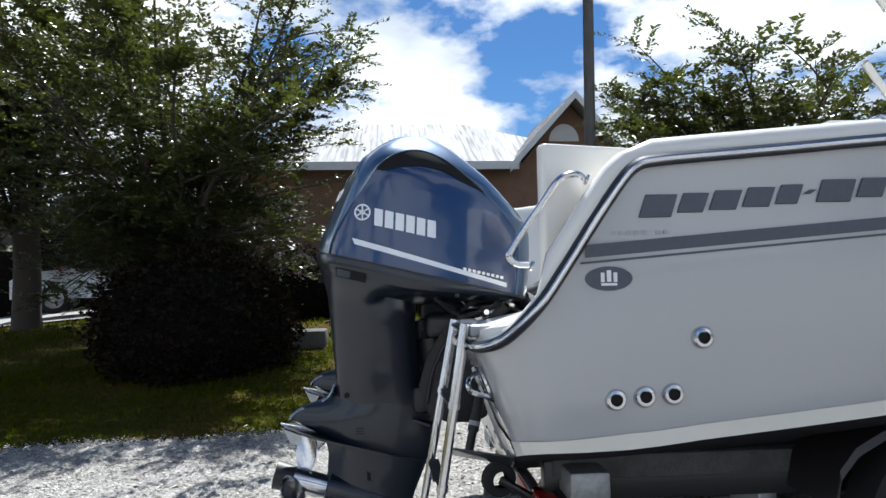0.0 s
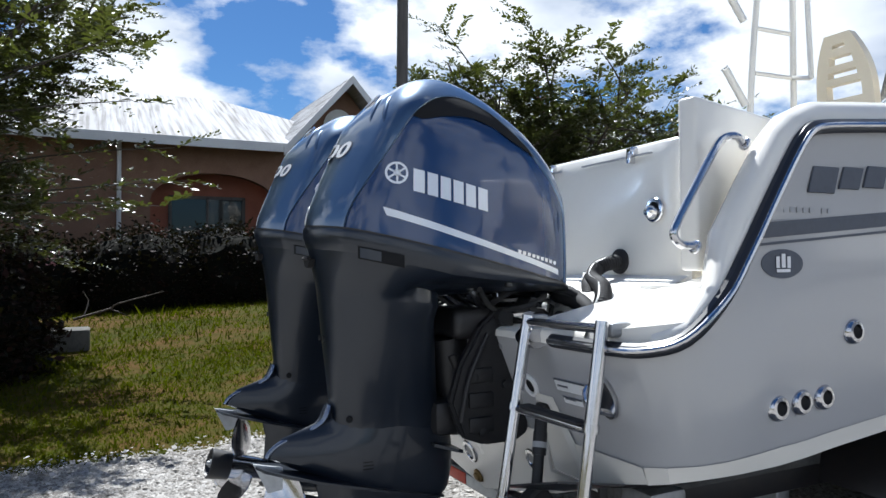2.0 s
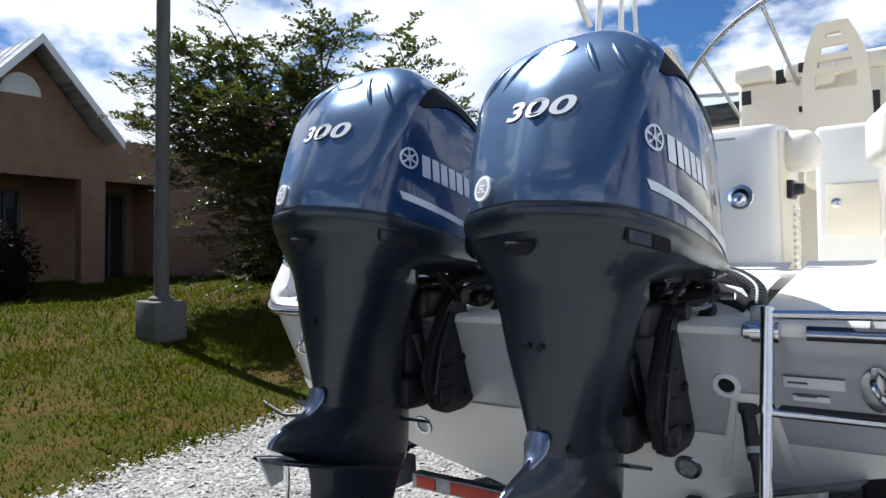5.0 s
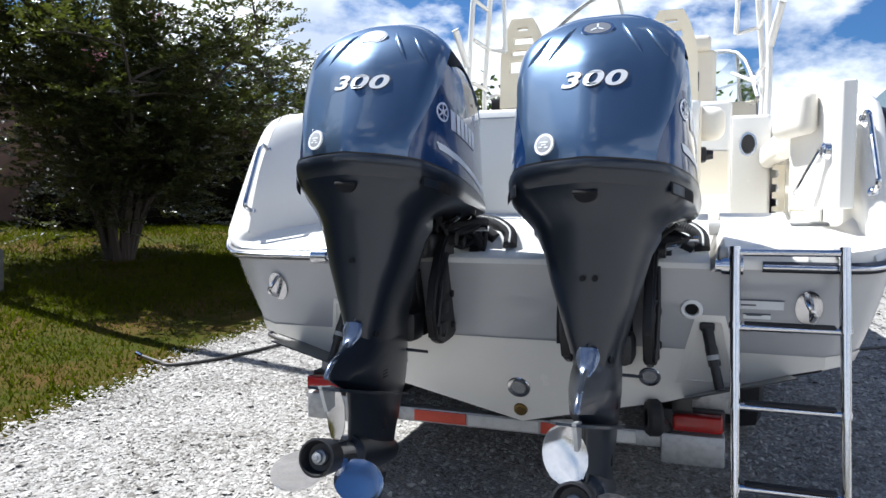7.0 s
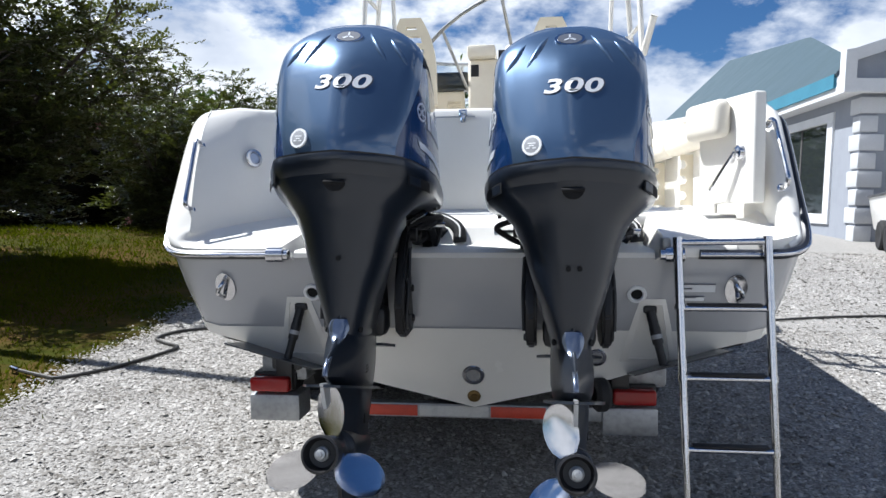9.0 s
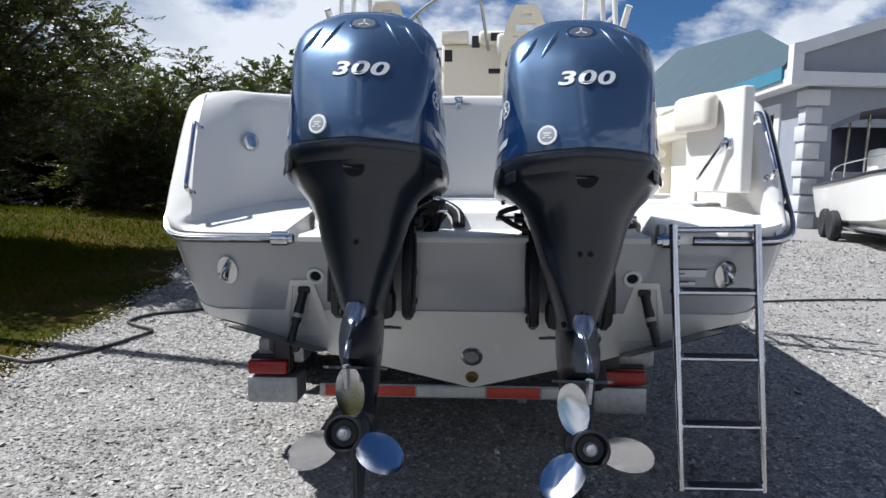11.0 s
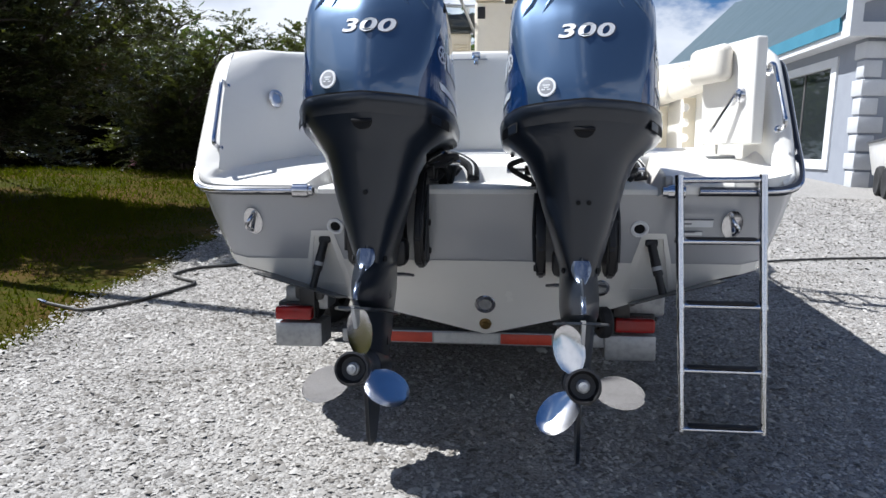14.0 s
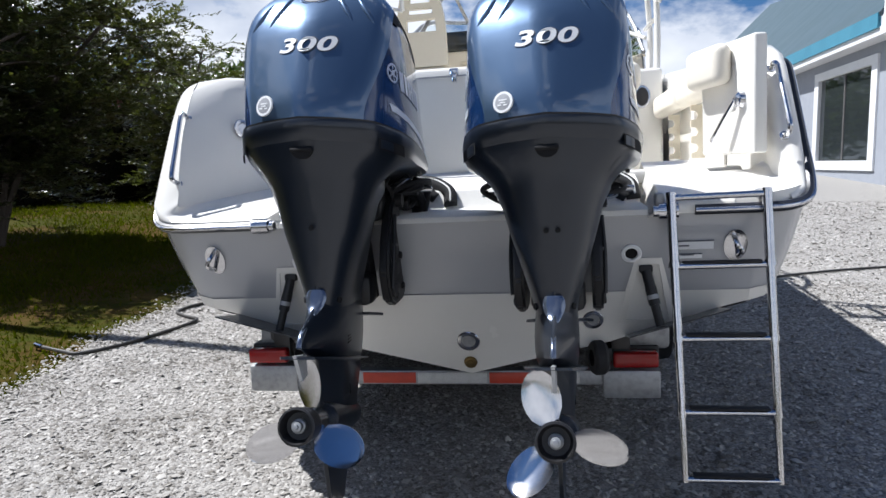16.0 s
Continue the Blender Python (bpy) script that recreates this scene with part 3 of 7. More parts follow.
for s in (-1, 1):
    # stern eye: oval plate with a bowed bar
    x, z = s * 1.063, 0.968
    y = transom_y(z)
    bm = B()
    ring = [(x + 0.043 * math.cos(a), 0, z + 0.062 * math.sin(a)) for a in (2 * math.pi * k / 20 for k in range(20))]
    slab(bm, [(px, transom_y(pz) - 0.001, pz) for px, _, pz in ring], (0, -0.010, 0.0))
    eye = part("stern_eye", bm, M_STEEL, boat, "polished steel stern eye")
    bm = B()
    tube(bm, smooth_path([(x + s * 0.012, transom_y(z - 0.05) - 0.008, z - 0.045), (x + s * 0.012, transom_y(z) - 0.06, z - 0.02), (x - s * 0.01, transom_y(z) - 0.06, z + 0.02), (x - s * 0.01, transom_y(z + 0.04) - 0.008, z + 0.045)], 4), 0.009, 8)
    part("eye_bar", bm, M_STEEL, eye)
    # trim tab pocket, its ram and the tab itself
    cx = s * 0.745
    bm = B()
    out = [(cx - 0.05, 0.925), (cx + 0.05, 0.925), (cx + s * 0.0 + 0.125, 0.64), (cx - 0.125, 0.64)]
    inn = [(cx - 0.038, 0.90), (cx + 0.038, 0.90), (cx + 0.085, 0.66), (cx - 0.085, 0.66)]
    a = [Vector((px, transom_y(pz) - 0.006, pz)) for px, pz in out]
    b = [Vector((px, transom_y(pz) - 0.016, pz)) for px, pz in inn]
    c = [Vector((px, transom_y(pz) - 0.009, pz)) for px, pz in inn]
    vs = [[bm.verts.new(p) for p in ring] for ring in (a, b, c)]
    for r0, r1 in ((vs[0], vs[1]), (vs[1], vs[2])):
        for k in range(4):
            bm.faces.new([r0[k], r0[(k + 1) % 4], r1[(k + 1) % 4], r1[k]])
    bm.faces.new(vs[2])
    part("trim_tab_pocket", bm, M_GEL, boat, "white moulded trim tab pocket")
    bm = B()
    p0, p1 = Vector((cx - s * 0.01, transom_y(0.86) - 0.03, 0.875)), Vector((cx + s * 0.035, transom_y(0.66) - 0.16, 0.665))
    tube(bm, [p0, p0.lerp(p1, 0.3)], 0.020, 12)
    tube(bm, [p0.lerp(p1, 0.3), p0.lerp(p1, 0.62)], 0.022, 12)
    tube(bm, [p0.lerp(p1, 0.62), p1], 0.017, 12)
    box(bm, p0 - Vector((0.026, 0.01, 0.01)), p0 + Vector((0.026, 0.03, 0.022)), 0.008)
    ram = part("trim_ram", bm, M_BLACK, boat, "black trim tab ram")
    bm = B()
    q = p0.lerp(p1, 0.45)
    tube(bm, [p0.lerp(p1, 0.44), p0.lerp(p1, 0.52)], 0.0226, 12)
    part("ram_marking", bm, M_DECAL_GREY, ram, "worn white marking")
    bm = B()
    z0, z1 = 0.72, 0.60
    tabs = [(s * 1.02, transom_y(z0), z0 - 0.012), (s * 0.66, transom_y(0.60), 0.60 - 0.012), (s * 0.66, transom_y(0.60) - 0.23, 0.635), (s * 1.02, transom_y(z0) - 0.23, z0 + 0.028)]
    slab(bm, tabs, (0, 0, -0.006))
    part("trim_tab", bm, M_LOWER, boat, "dark painted trim tab plate")
# warning stickers with unreadable lines
bm = B()
st = B()
for x0, x1, z0, z1 in ((0.835, 0.985, 0.955, 0.992), (0.855, 0.945, 0.918, 0.94)):
    slab(bm, [(x, transom_y(z) - 0.003, z) for x, z in ((x0, z0), (x1, z0), (x1, z1), (x0, z1))], (0, -0.001, 0))
    slab(st, [(x, transom_y(z) - 0.0045, z) for x, z in ((x0, z1 - 0.006), (x1, z1 - 0.006), (x1, z1), (x0, z1))], (0, -0.001, 0))
    slab(st, [(x, transom_y(z) - 0.0045, z) for x, z in ((x0 + 0.01, z0 + 0.012), (x0 + 0.06, z0 + 0.012), (x0 + 0.06, z0 + 0.018), (x0 + 0.01, z0 + 0.018))], (0, -0.001, 0))
stick = part("warning_sticker", bm, M_DECAL, boat, "white warning stickers")
part("sticker_line", st, M_DECAL_DARK, stick)

# through-hull outlets on the starboard side
for y, z in ((0.205, 0.945), (0.30, 0.952), (0.392, 0.958), (0.481, 1.137)):
    x = hull_x(y, z)
    at = Vector((x, y, z))
    bm = B()
    spin(bm, at, (1, 0, 0.02), [(-0.004, 0.037), (0.006, 0.036), (0.016, 0.029), (0.017, 0.02), (0.006, 0.018)], 22)
    ob = part("through_hull", bm, M_STEEL, boat, "round polished through-hull outlet")
    bm = B()
    spin(bm, at + Vector((0.004, 0, -0.002)), (1, 0, 0), [(0.0, 0.019), (0.006, 0.0185)], 18)
    part("mouth", bm, M_HOLE, ob)


def side_patch(y0, y1, z00, z01, z10, z11, lift, n=8):
    """A thin decal on the starboard hull side."""
    bm = B()
    g = []
    for k in range(n + 1):
        t = k / n
        y = y0 + (y1 - y0) * t
        za, zb = z00 + (z10 - z00) * t, z01 + (z11 - z01) * t
        g.append([(hull_x(y, z) + lift, y, z) for z in (za, (za + zb) / 2, zb)])
    rows(bm, g)
    return bm


part("sheer_stripe", side_patch(0.105, 6.0, 1.392, 1.432, 1.86, 1.90, 0.003, 40), M_DECAL_DARK, boat, "charcoal stripe along the hull side")
part("pin_stripe", side_patch(0.09, 6.0, 1.372, 1.379, 1.84, 1.847, 0.003, 40), M_DECAL_DARK, boat, "thin charcoal pinstripe")
bm = B()
yy, zz = 0.18, 1.327
ring = [(yy + 0.075 * math.cos(a), zz + 0.038 * math.sin(a)) for a in (2 * math.pi * k / 28 for k in range(28))]
slab(bm, [(hull_x(y, z) + 0.002, y, z) for y, z in ring], (0.002, 0, 0))
badge = part("oval_badge", bm, M_DECAL_DARK, boat, "black oval badge")
bm = B()
for dy, dz, w, h in ((-0.02, 0.004, 0.012, 0.03), (0.0, 0.008, 0.014, 0.036), (0.02, 0.004, 0.012, 0.03), (0.0, -0.018, 0.05, 0.008)):
    slab(bm, [(hull_x(yy + dy, zz) + 0.0045, yy + dy + a * w / 2, zz + dz + b * h / 2) for a, b in ((-1, -1), (1, -1), (1, 1), (-1, 1))], (0.001, 0, 0))
part("badge_mark", bm, M_DECAL, badge, "pale mark on the badge")
# raised name blocks: plain shapes in the colour of the lettering, one for each letter, the first larger
y = 0.285
widths = [0.115, 0.095, 0.10, 0.10, 0.085, 0.035, 0.125, 0.10, 0.045, 0.09, 0.09]
for k, w in enumerate(widths):
    zc = 1.552 + (y - 0.28) * 0.075
    h = 0.062 if k not in (5,) else 0.014
    if k in (0, 6):
        h = 0.072
    bm = B()
    sl = 0.012
    slab(bm, [(hull_x(y + a * w, zc) + 0.002, y + 0.006 + a * (w - 0.012) + sl * b, zc + b * h / 2) for a, b in ((0, -1), (1, -1), (1, 1), (0, 1))], (0.007, 0, 0))
    bmesh.ops.bevel(bm, geom=list(bm.edges), offset=0.002, segments=1, affect="EDGES")
    ob = part("name_block", bm, M_DECAL_DARK, boat, "raised plain charcoal name block", smooth=False)
    y += w + 0.008
bm = B()
for k in range(8):
    y0 = 0.19 + k * 0.024
    if k == 5:
        continue
    bm = B()
    slab(bm, [(hull_x(yy, 1.475) + 0.002, yy, zz) for yy, zz in ((y0, 1.462), (y0 + 0.016, 1.462), (y0 + 0.016, 1.476), (y0, 1.476))], (0.001, 0, 0))
    part("model_mark", bm, M_DECAL_GREY, boat, "faint grey unreadable marks")

# grab rails on both quarters
for s in (-1, 1):
    bm = B()
    pts = [(1.272, 0.13, 1.652), (1.272, 0.104, 1.667), (1.272, 0.05, 1.652), (1.272, 0.0, 1.587), (1.272, -0.06, 1.503), (1.272, -0.112, 1.425), (1.272, -0.12, 1.40), (1.272, -0.096, 1.378), (1.272, -0.055, 1.375)]
    if s < 0:
        pts = [(1.268, 0.06, 1.60), (1.268, 0.025, 1.618), (1.267, 0.0, 1.60), (1.256, -0.08, 1.47), (1.246, -0.15, 1.352), (1.243, -0.155, 1.322), (1.240, -0.12, 1.305)]
    tube(bm, [(x * s, y, z) for x, y, z in smooth_path(pts, 4)], 0.0108, 10)
    rail = part("grab_rail", bm, M_STEEL, boat, "polished steel grab rail")
    for p in (pts[0], pts[-1]):
        bm = B()
        spin(bm, (p[0] * s, p[1], p[2]), (0, -1, 0.4), [(-0.012, 0.018), (-0.006, 0.018), (-0.003, 0.013)], 14)
        part("rail_base", bm, M_STEEL, rail)

# inner side walls of the platform, from the bulkhead's returns to the cap
bm = B()
for s in (1,):
    grid = []
    for x, y in ((1.268, -0.03), (1.266, 0.04), (1.263, 0.2), (1.262, 0.4), (1.262, 0.8), (1.262, 1.5), (1.24, 2.6)):
        t = min(1.76, 1.22 + max(0.0, y + 0.03) * 1.8)
        grid.append([(x * s, y, 1.2), (x * s, y, (1.2 + t) / 2), (x * s - 0.004, y, t)])
    rows(bm, grid)
part("quarter_wall", bm, M_GEL, boat, "white inner quarter wall")
bm = B()
rows(bm, [[(-1.205, y, z) for z in (0.95, 1.4, 1.76)] for y in (0.5, 1.5, 2.8)])
part("cockpit_side_wall", bm, M_CREAM, boat, "cream cockpit side")
bm = B()
box(bm, (-1.25, 0.62, 0.9), (1.25, 4.6, 0.95))
part("cockpit_sole", bm, M_NONSKID, boat, "cream textured cockpit floor")
bm = B()
box(bm, (0.665, 0.30, 1.2), (1.2, 0.72, 1.262), 0.015)
box(bm, (0.70, 0.72, 1.0), (1.2, 1.1, 1.10), 0.02)
part("gate_sill", bm, M_GEL, boat, "white gate sill and step")
# starboard side panel with notched rod racks under the bolsters
bm = B()
box(bm, (1.245, 0.9, 1.0), (1.259, 2.85, 1.64), 0.004)
part("side_panel", bm, M_GEL, boat, "white cockpit side panel")
for y0 in (1.40, 2.30):
    bm = B()
    edge = [(1.245, 1.30), (1.17, 1.30)]
    for zc in (1.36, 1.455, 1.55):
        edge += [(1.17, zc - 0.028), (1.20, zc - 0.024), (1.212, zc), (1.20, zc + 0.024), (1.17, zc + 0.028)]
    edge += [(1.17, 1.61), (1.245, 1.61)]
    slab(bm, [(x, y0, z) for x, z in edge], (0, 0.03, 0))
    part("rod_rack", bm, M_CREAM, boat, "cream rod rack with three notches", smooth=False)
bm = B()
box(bm, (0.92, 2.88, 0.95), (1.21, 3.55, 2.02), 0.03, 3)
console = part("side_console", bm, M_GEL, boat, "white moulded side console")
bm = B()
ring = [(1.05 + 0.062 * math.cos(a), 2.876, 1.80 + 0.088 * math.sin(a)) for a in (2 * math.pi * k / 24 for k in range(24))]
slab(bm, ring, (0, -0.012, 0))
speaker = part("speaker", bm, M_STEEL, console, "oval speaker with a bright rim")
bm = B()
slab(bm, [(1.05 + 0.048 * math.cos(a), 2.863, 1.80 + 0.072 * math.sin(a)) for a in (2 * math.pi * k / 24 for k in range(24))], (0, -0.003, 0))
part("speaker_grille", bm, M_BLACK, speaker, "black speaker grille")
# padded coaming bolsters
for lo, hi in (((0.67, 0.58, 1.635), (0.81, 0.76, 1.785)), ((1.13, 0.62, 1.62), (1.262, 1.75, 1.78)), ((1.13, 1.85, 1.62), (1.25, 2.9, 1.79))):
    bm = B()
    box(bm, lo, hi, 0.05, 4)
    part("bolster", bm, M_VINYL, boat, "cream vinyl coaming bolster")
# cream seat base inside the gate with louvre and switch
bm = B()
box(bm, (0.52, 0.70, 0.95), (0.70, 0.86, 1.60), 0.02)
base_ob = part("aft_seat_base", bm, M_CREAM, boat, "cream seat base")
for k in range(14):
    bm = B()
    box(bm, (0.698, 0.74, 1.16 + k * 0.026), (0.708, 0.84, 1.172 + k * 0.026))
    part("louvre", bm, M_GEL, base_ob)
bm = B()
box(bm, (0.70, 0.60, 1.53), (0.73, 0.68, 1.60), 0.008)
spin(bm, (0.73, 0.64, 1.565), (1, 0, 0), [(0, 0.025), (0.03, 0.02)], 14)
part("switch_box", bm, M_BLACK, boat, "black switch box")

# the transom gate, swung open against the starboard quarter
swing = Matrix.Translation((1.20, 0.0, 0)) @ Matrix.Rotation(radians(15), 4, "Z") @ Matrix.Translation((-1.20, 0.0, 0))
bm = B()
box(bm, (1.174, 0.0, 1.31), (1.23, 0.46, 1.778), 0.012, 3)
bm.transform(swing)
gate = part("transom_gate", bm, M_GEL, boat, "white transom gate, swung open")
bm = B()
box(bm, (1.095, 0.16, 1.60), (1.174, 0.47, 1.77), 0.038, 4)
bm.transform(swing)
part("gate_bolster", bm, M_VINYL, gate, "cream padded gate bolster")
bm = B()
spin(bm, (1.174, 0.10, 1.53), (-1, 0, 0), [(0, 0.035), (0.02, 0.03), (0.03, 0.014)], 16)
tube(bm, [(1.15, 0.11, 1.53), (1.135, 0.17, 1.46), (1.12, 0.25, 1.37)], 0.011, 8)
bm.transform(swing)
part("gate_latch", bm, M_STEEL, gate, "steel gate latch with stay")
bm = B()
box(bm, (0.58, 2.0, 0.95), (0.90, 2.55, 2.01), 0.03, 3)
tackle = part("tackle_station", bm, M_GEL, boat, "white tackle station in the cockpit")
bm = B()
box(bm, (0.63, 1.988, 1.41), (0.88, 2.002, 1.69), 0.006)
hatch = part("tackle_door", bm, M_CREAM, tackle, "cream tackle door")
bm = B()
spin(bm, (0.68, 1.989, 1.59), (0, -1, 0), [(0, 0.026), (0.006, 0.026), (0.01, 0.016), (0.012, 0.0)], 16)
part("door_latch", bm, M_STEEL, hatch, "round steel door latch")

# boarding ladder with four rungs
lad = [((0.818, -0.262, 1.165), (0.828, -0.455, 0.146)), ((1.155, -0.255, 1.168), (1.16, -0.42, 0.132))]


def on_ladder(side, f):
    return Vector(lad[side][0]).lerp(Vector(lad[side][1]), f)


bm = B()
tube(bm, [on_ladder(0, 0.004), on_ladder(1, 0.004)], 0.013, 12)
ladder = part("boarding_ladder", bm, M_STEEL, boat, "stainless telescoping boarding ladder")
for lo, hi in (((0.765, -0.24, 1.13), (0.80, -0.17, 1.18)), ((1.13, -0.24, 1.14), (1.175, -0.17, 1.18))):
    part("hinge_block", box(B(), lo, hi, 0.011), M_ALU, ladder)
for k in (0, 1):
    bm = B()
    tube(bm, [on_ladder(k, -0.015), on_ladder(k, 0.245)], 0.0185, 14)
    tube(bm, [on_ladder(k, 0.235), on_ladder(k, 0.255)], 0.0215, 14)
    tube(bm, [on_ladder(k, 0.25), on_ladder(k, 0.505)], 0.0162, 14)
    tube(bm, [on_ladder(k, 0.495), on_ladder(k, 0.515)], 0.019, 14)
    tube(bm, [on_ladder(k, 0.51), on_ladder(k, 0.765)], 0.0142, 14)
    tube(bm, [on_ladder(k, 0.755), on_ladder(k, 0.775)], 0.0165, 14)
    tube(bm, [on_ladder(k, 0.77), on_ladder(k, 1.0)], 0.0125, 14)
    part("ladder_rail", bm, M_STEEL, ladder)
for f in (0.25, 0.505, 0.76, 0.99):
    a, b = on_ladder(0, f), on_ladder(1, f)
    bm = B()
    tube(bm, [a, b], 0.0125, 12)
    rung = part("rung", bm, M_STEEL, ladder)
    if f > 0.2:
        bm = B()
        box(bm, (a.x + 0.03, a.y - 0.008, a.z + 0.008), (b.x - 0.03, a.y + 0.03, a.z + 0.017), 0.003)
        part("tread_strip", bm, M_RUBBER, rung, "black tread strip")

# corrugated black rigging hoses: out of the bulkhead ports, down to the motor well
def rigging(pts, r, stripe):
    bm = B()
    run = smooth_path(pts, 16)
    tube(bm, run, [r + 0.0025 * (k % 2) for k in range(len(run))], 14)
    hose = part("rigging_hose", bm, M_RUBBER, boat, "corrugated black rigging hose")
    if stripe:
        line = smooth_path([tuple(Vector(p) + Vector(stripe) * r) for p in pts], 10)
        bm = B()
        tube(bm, line, 0.0055, 8)
        part("hose_stripe", bm, M_TAPE_W, hose, "pale stripe along the hose")


for side, x0 in ((1, 0.37), (-1, -0.41)):
    rigging([(x0, 0.50, 1.341), (x0, 0.43, 1.341), (x0 - 0.02, 0.375, 1.318), (x0 + 0.02, 0.318, 1.282), (x0 + 0.10, 0.27, 1.266), (x0 + 0.187, 0.222, 1.258), (x0 + 0.27, 0.165, 1.244), (x0 + 0.335, 0.11, 1.205), (x0 + 0.345, 0.07, 1.15)], 0.028, (0.1, -0.65, 0.62))
    rigging([(x0 - 0.03, 0.36, 1.30), (x0 + 0.0, 0.31, 1.262), (x0 + 0.08, 0.25, 1.235), (x0 + 0.15, 0.20, 1.19)], 0.024, None)
    bm = B()
    spin(bm, (x0, 0.468, 1.345), (0, -1, 0.05), [(-0.01, 0.05), (0.006, 0.05), (0.012, 0.042), (0.012, 0.03)], 24)
    part("rigging_port", bm, M_RUBBER, boat, "black rubber rigging port on the bulkhead")
    bm = B()
    tube(bm, smooth_path([(x0 + 0.0, 0.31, 1.30), (x0 - 0.05, 0.33, 1.30), (x0 - 0.06, 0.34, 1.27), (x0 - 0.01, 0.32, 1.245), (x0 + 0.05, 0.28, 1.255)], 6), 0.006, 8)
    part("hose_clamp", bm, M_STEEL, boat, "bright hose clamp")
    # thinner lines that sag between the motor and the well
    rng = random.Random(40 + side)
    for k in range(9):
        xa = x0 + rng.uniform(0.02, 0.22)
        pts = [(xa - 0.05, -0.20, 1.20 + rng.uniform(0, 0.06)), (xa + rng.uniform(0.0, 0.09), -0.08, 1.12 + rng.uniform(0, 0.16)), (xa + rng.uniform(-0.02, 0.10), 0.02, 1.11 + rng.uniform(0, 0.15)), (xa + rng.uniform(-0.1, 0.04), 0.10, 1.17 + rng.uniform(0, 0.05)), (xa - 0.05, 0.20, 1.13)]
        bm = B()
        tube(bm, smooth_path(pts, 7), rng.choice((0.009, 0.013, 0.018)), 8)
        part("fuel_line", bm, M_RUBBER if k % 4 else M_STEEL, boat, "black fuel and control line" if k % 4 else "bright steel steering line")
    for x, y, z in ((0.17, -0.06, 1.19), (0.21, 0.0, 1.13), (0.12, -0.12, 1.25)):
        bm = B()
        box(bm, (x0 + x - 0.022, y - 0.05, z - 0.02), (x0 + x + 0.022, y + 0.05, z + 0.02), 0.008, turn=Matrix.Rotation(0.6 * x / 0.2, 4, "X"))
        part("line_connector", bm, M_BLACK, boat, "black line connector")


# helm seats: ladder-back shells with slots
def helm_seat(cx, cy, z0):
    seat = part("helm_seat", box(B(), (cx - 0.24, cy - 0.02, z0 - 0.42), (cx + 0.24, cy + 0.45, z0), 0.06, 3), M_CREAM, boat, "cream moulded helm seat")
    bm = B()
    # a shell outline pierced by slots: built from stacked bands that leave the openings free
    def half(t):
        return 0.235 - 0.02 * t - 0.115 * max(0.0, (t - 0.45) / 0.55) ** 2.2
    bands = [(0.0, 0.40, None), (0.40, 0.54, 0.62), (0.54, 0.60, None), (0.60, 0.66, 0.55), (0.66, 0.72, None), (0.72, 0.80, 0.5), (0.80, 0.87, None), (0.87, 0.905, 0.35), (0.905, 1.0, None)]
    hgt = 0.80
    for t0, t1, hole in bands:
        for side in ((-1, 1) if hole else (0,)):
            g = []
            for t in np.linspace(t0, t1, 4):
                w = half(t)
                lo, hi = (-w, w) if side == 0 else ((hole * w, w) if side > 0 else (-w, -hole * w))
                z = z0 + t * hgt
                yb = cy - 0.10 * t * t
                g.append([(cx + lo, yb, z), (cx + lo, yb + 0.075, z), (cx + hi, yb + 0.075, z), (cx + hi, yb, z)])
            rows(bm, g, closed=True, cap=True)
    part("seat_back", bm, M_CREAM, seat, "cream seat back with slots", sharp=30)
    return seat


helm_seat(-0.855, 3.72, 2.28)
helm_seat(0.46, 3.72, 2.24)
# helm bulkhead with louvred companion door, dashboard and dark screens
bm = B()
box(bm, (-1.25, 4.5, 0.95), (1.25, 4.62, 2.35), 0.02)
part("cabin_bulkhead", bm, M_CREAM, boat, "cream cabin bulkhead")
bm = B()
box(bm, (-0.86, 4.47, 1.60), (-0.42, 4.503, 2.52), 0.015)
door = part("cabin_door", bm, M_CREAM, boat, "cream cabin door with louvres")
for k in range(16):
    bm = B()
    z = 1.87 + k * 0.029 + (0.10 if k > 7 else 0)
    box(bm, (-0.60, 4.448, z), (-0.455, 4.475, z + 0.014), 0.003)
    part("louvre", bm, M_CREAM, door)
bm = B()
box(bm, (-0.95, 4.44, 2.52), (-0.38, 4.6, 2.72), 0.02)
part("companion_hatch", bm, M_GLASS, boat, "dark smoked companion hatch")
bm = B()
box(bm, (-0.36, 4.2, 2.05), (0.85, 4.7, 2.80), 0.04, 3)
dash = part("dashboard", bm, M_VINYL, boat, "cream dashboard")
bm = B()
box(bm, (0.02, 4.12, 2.78), (0.80, 4.6, 2.92), 0.04, 3)
pod = part("instrument_pod", bm, M_VINYL, dash, "cream instrument pod")
bm = B()
box(bm, (-0.36, 4.1, 2.80), (-0.08, 4.5, 2.92), 0.02)
part("console_shelf", bm, M_VINYL, dash)
bm = B()
box(bm, (0.14, 4.10, 2.81), (0.36, 4.125, 2.89), 0.006)
part("screen", bm, M_BLACK, pod, "dark instrument screen")
bm = B()
box(bm, (0.20, 3.95, 2.66), (0.42, 4.12, 2.86), 0.04, 3)
part("wheel_cover", bm, M_GEL, dash, "white wheel cover")
for x0, x1, z0, z1 in ((-0.33, -0.25, 2.62, 2.74), (0.12, 0.26, 2.50, 2.55), (0.46, 0.70, 2.42, 2.60), (-0.05, 0.03, 2.76, 2.88)):
    bm = B()
    box(bm, (x0, 4.19, z0), (x1, 4.21, z1), 0.006)
    part("instrument_screen", bm, M_BLACK, dash, "dark instrument panel")
bm = B()
box(bm, (-1.25, 3.9, 2.05), (-0.98, 4.6, 2.28), 0.04, 3)
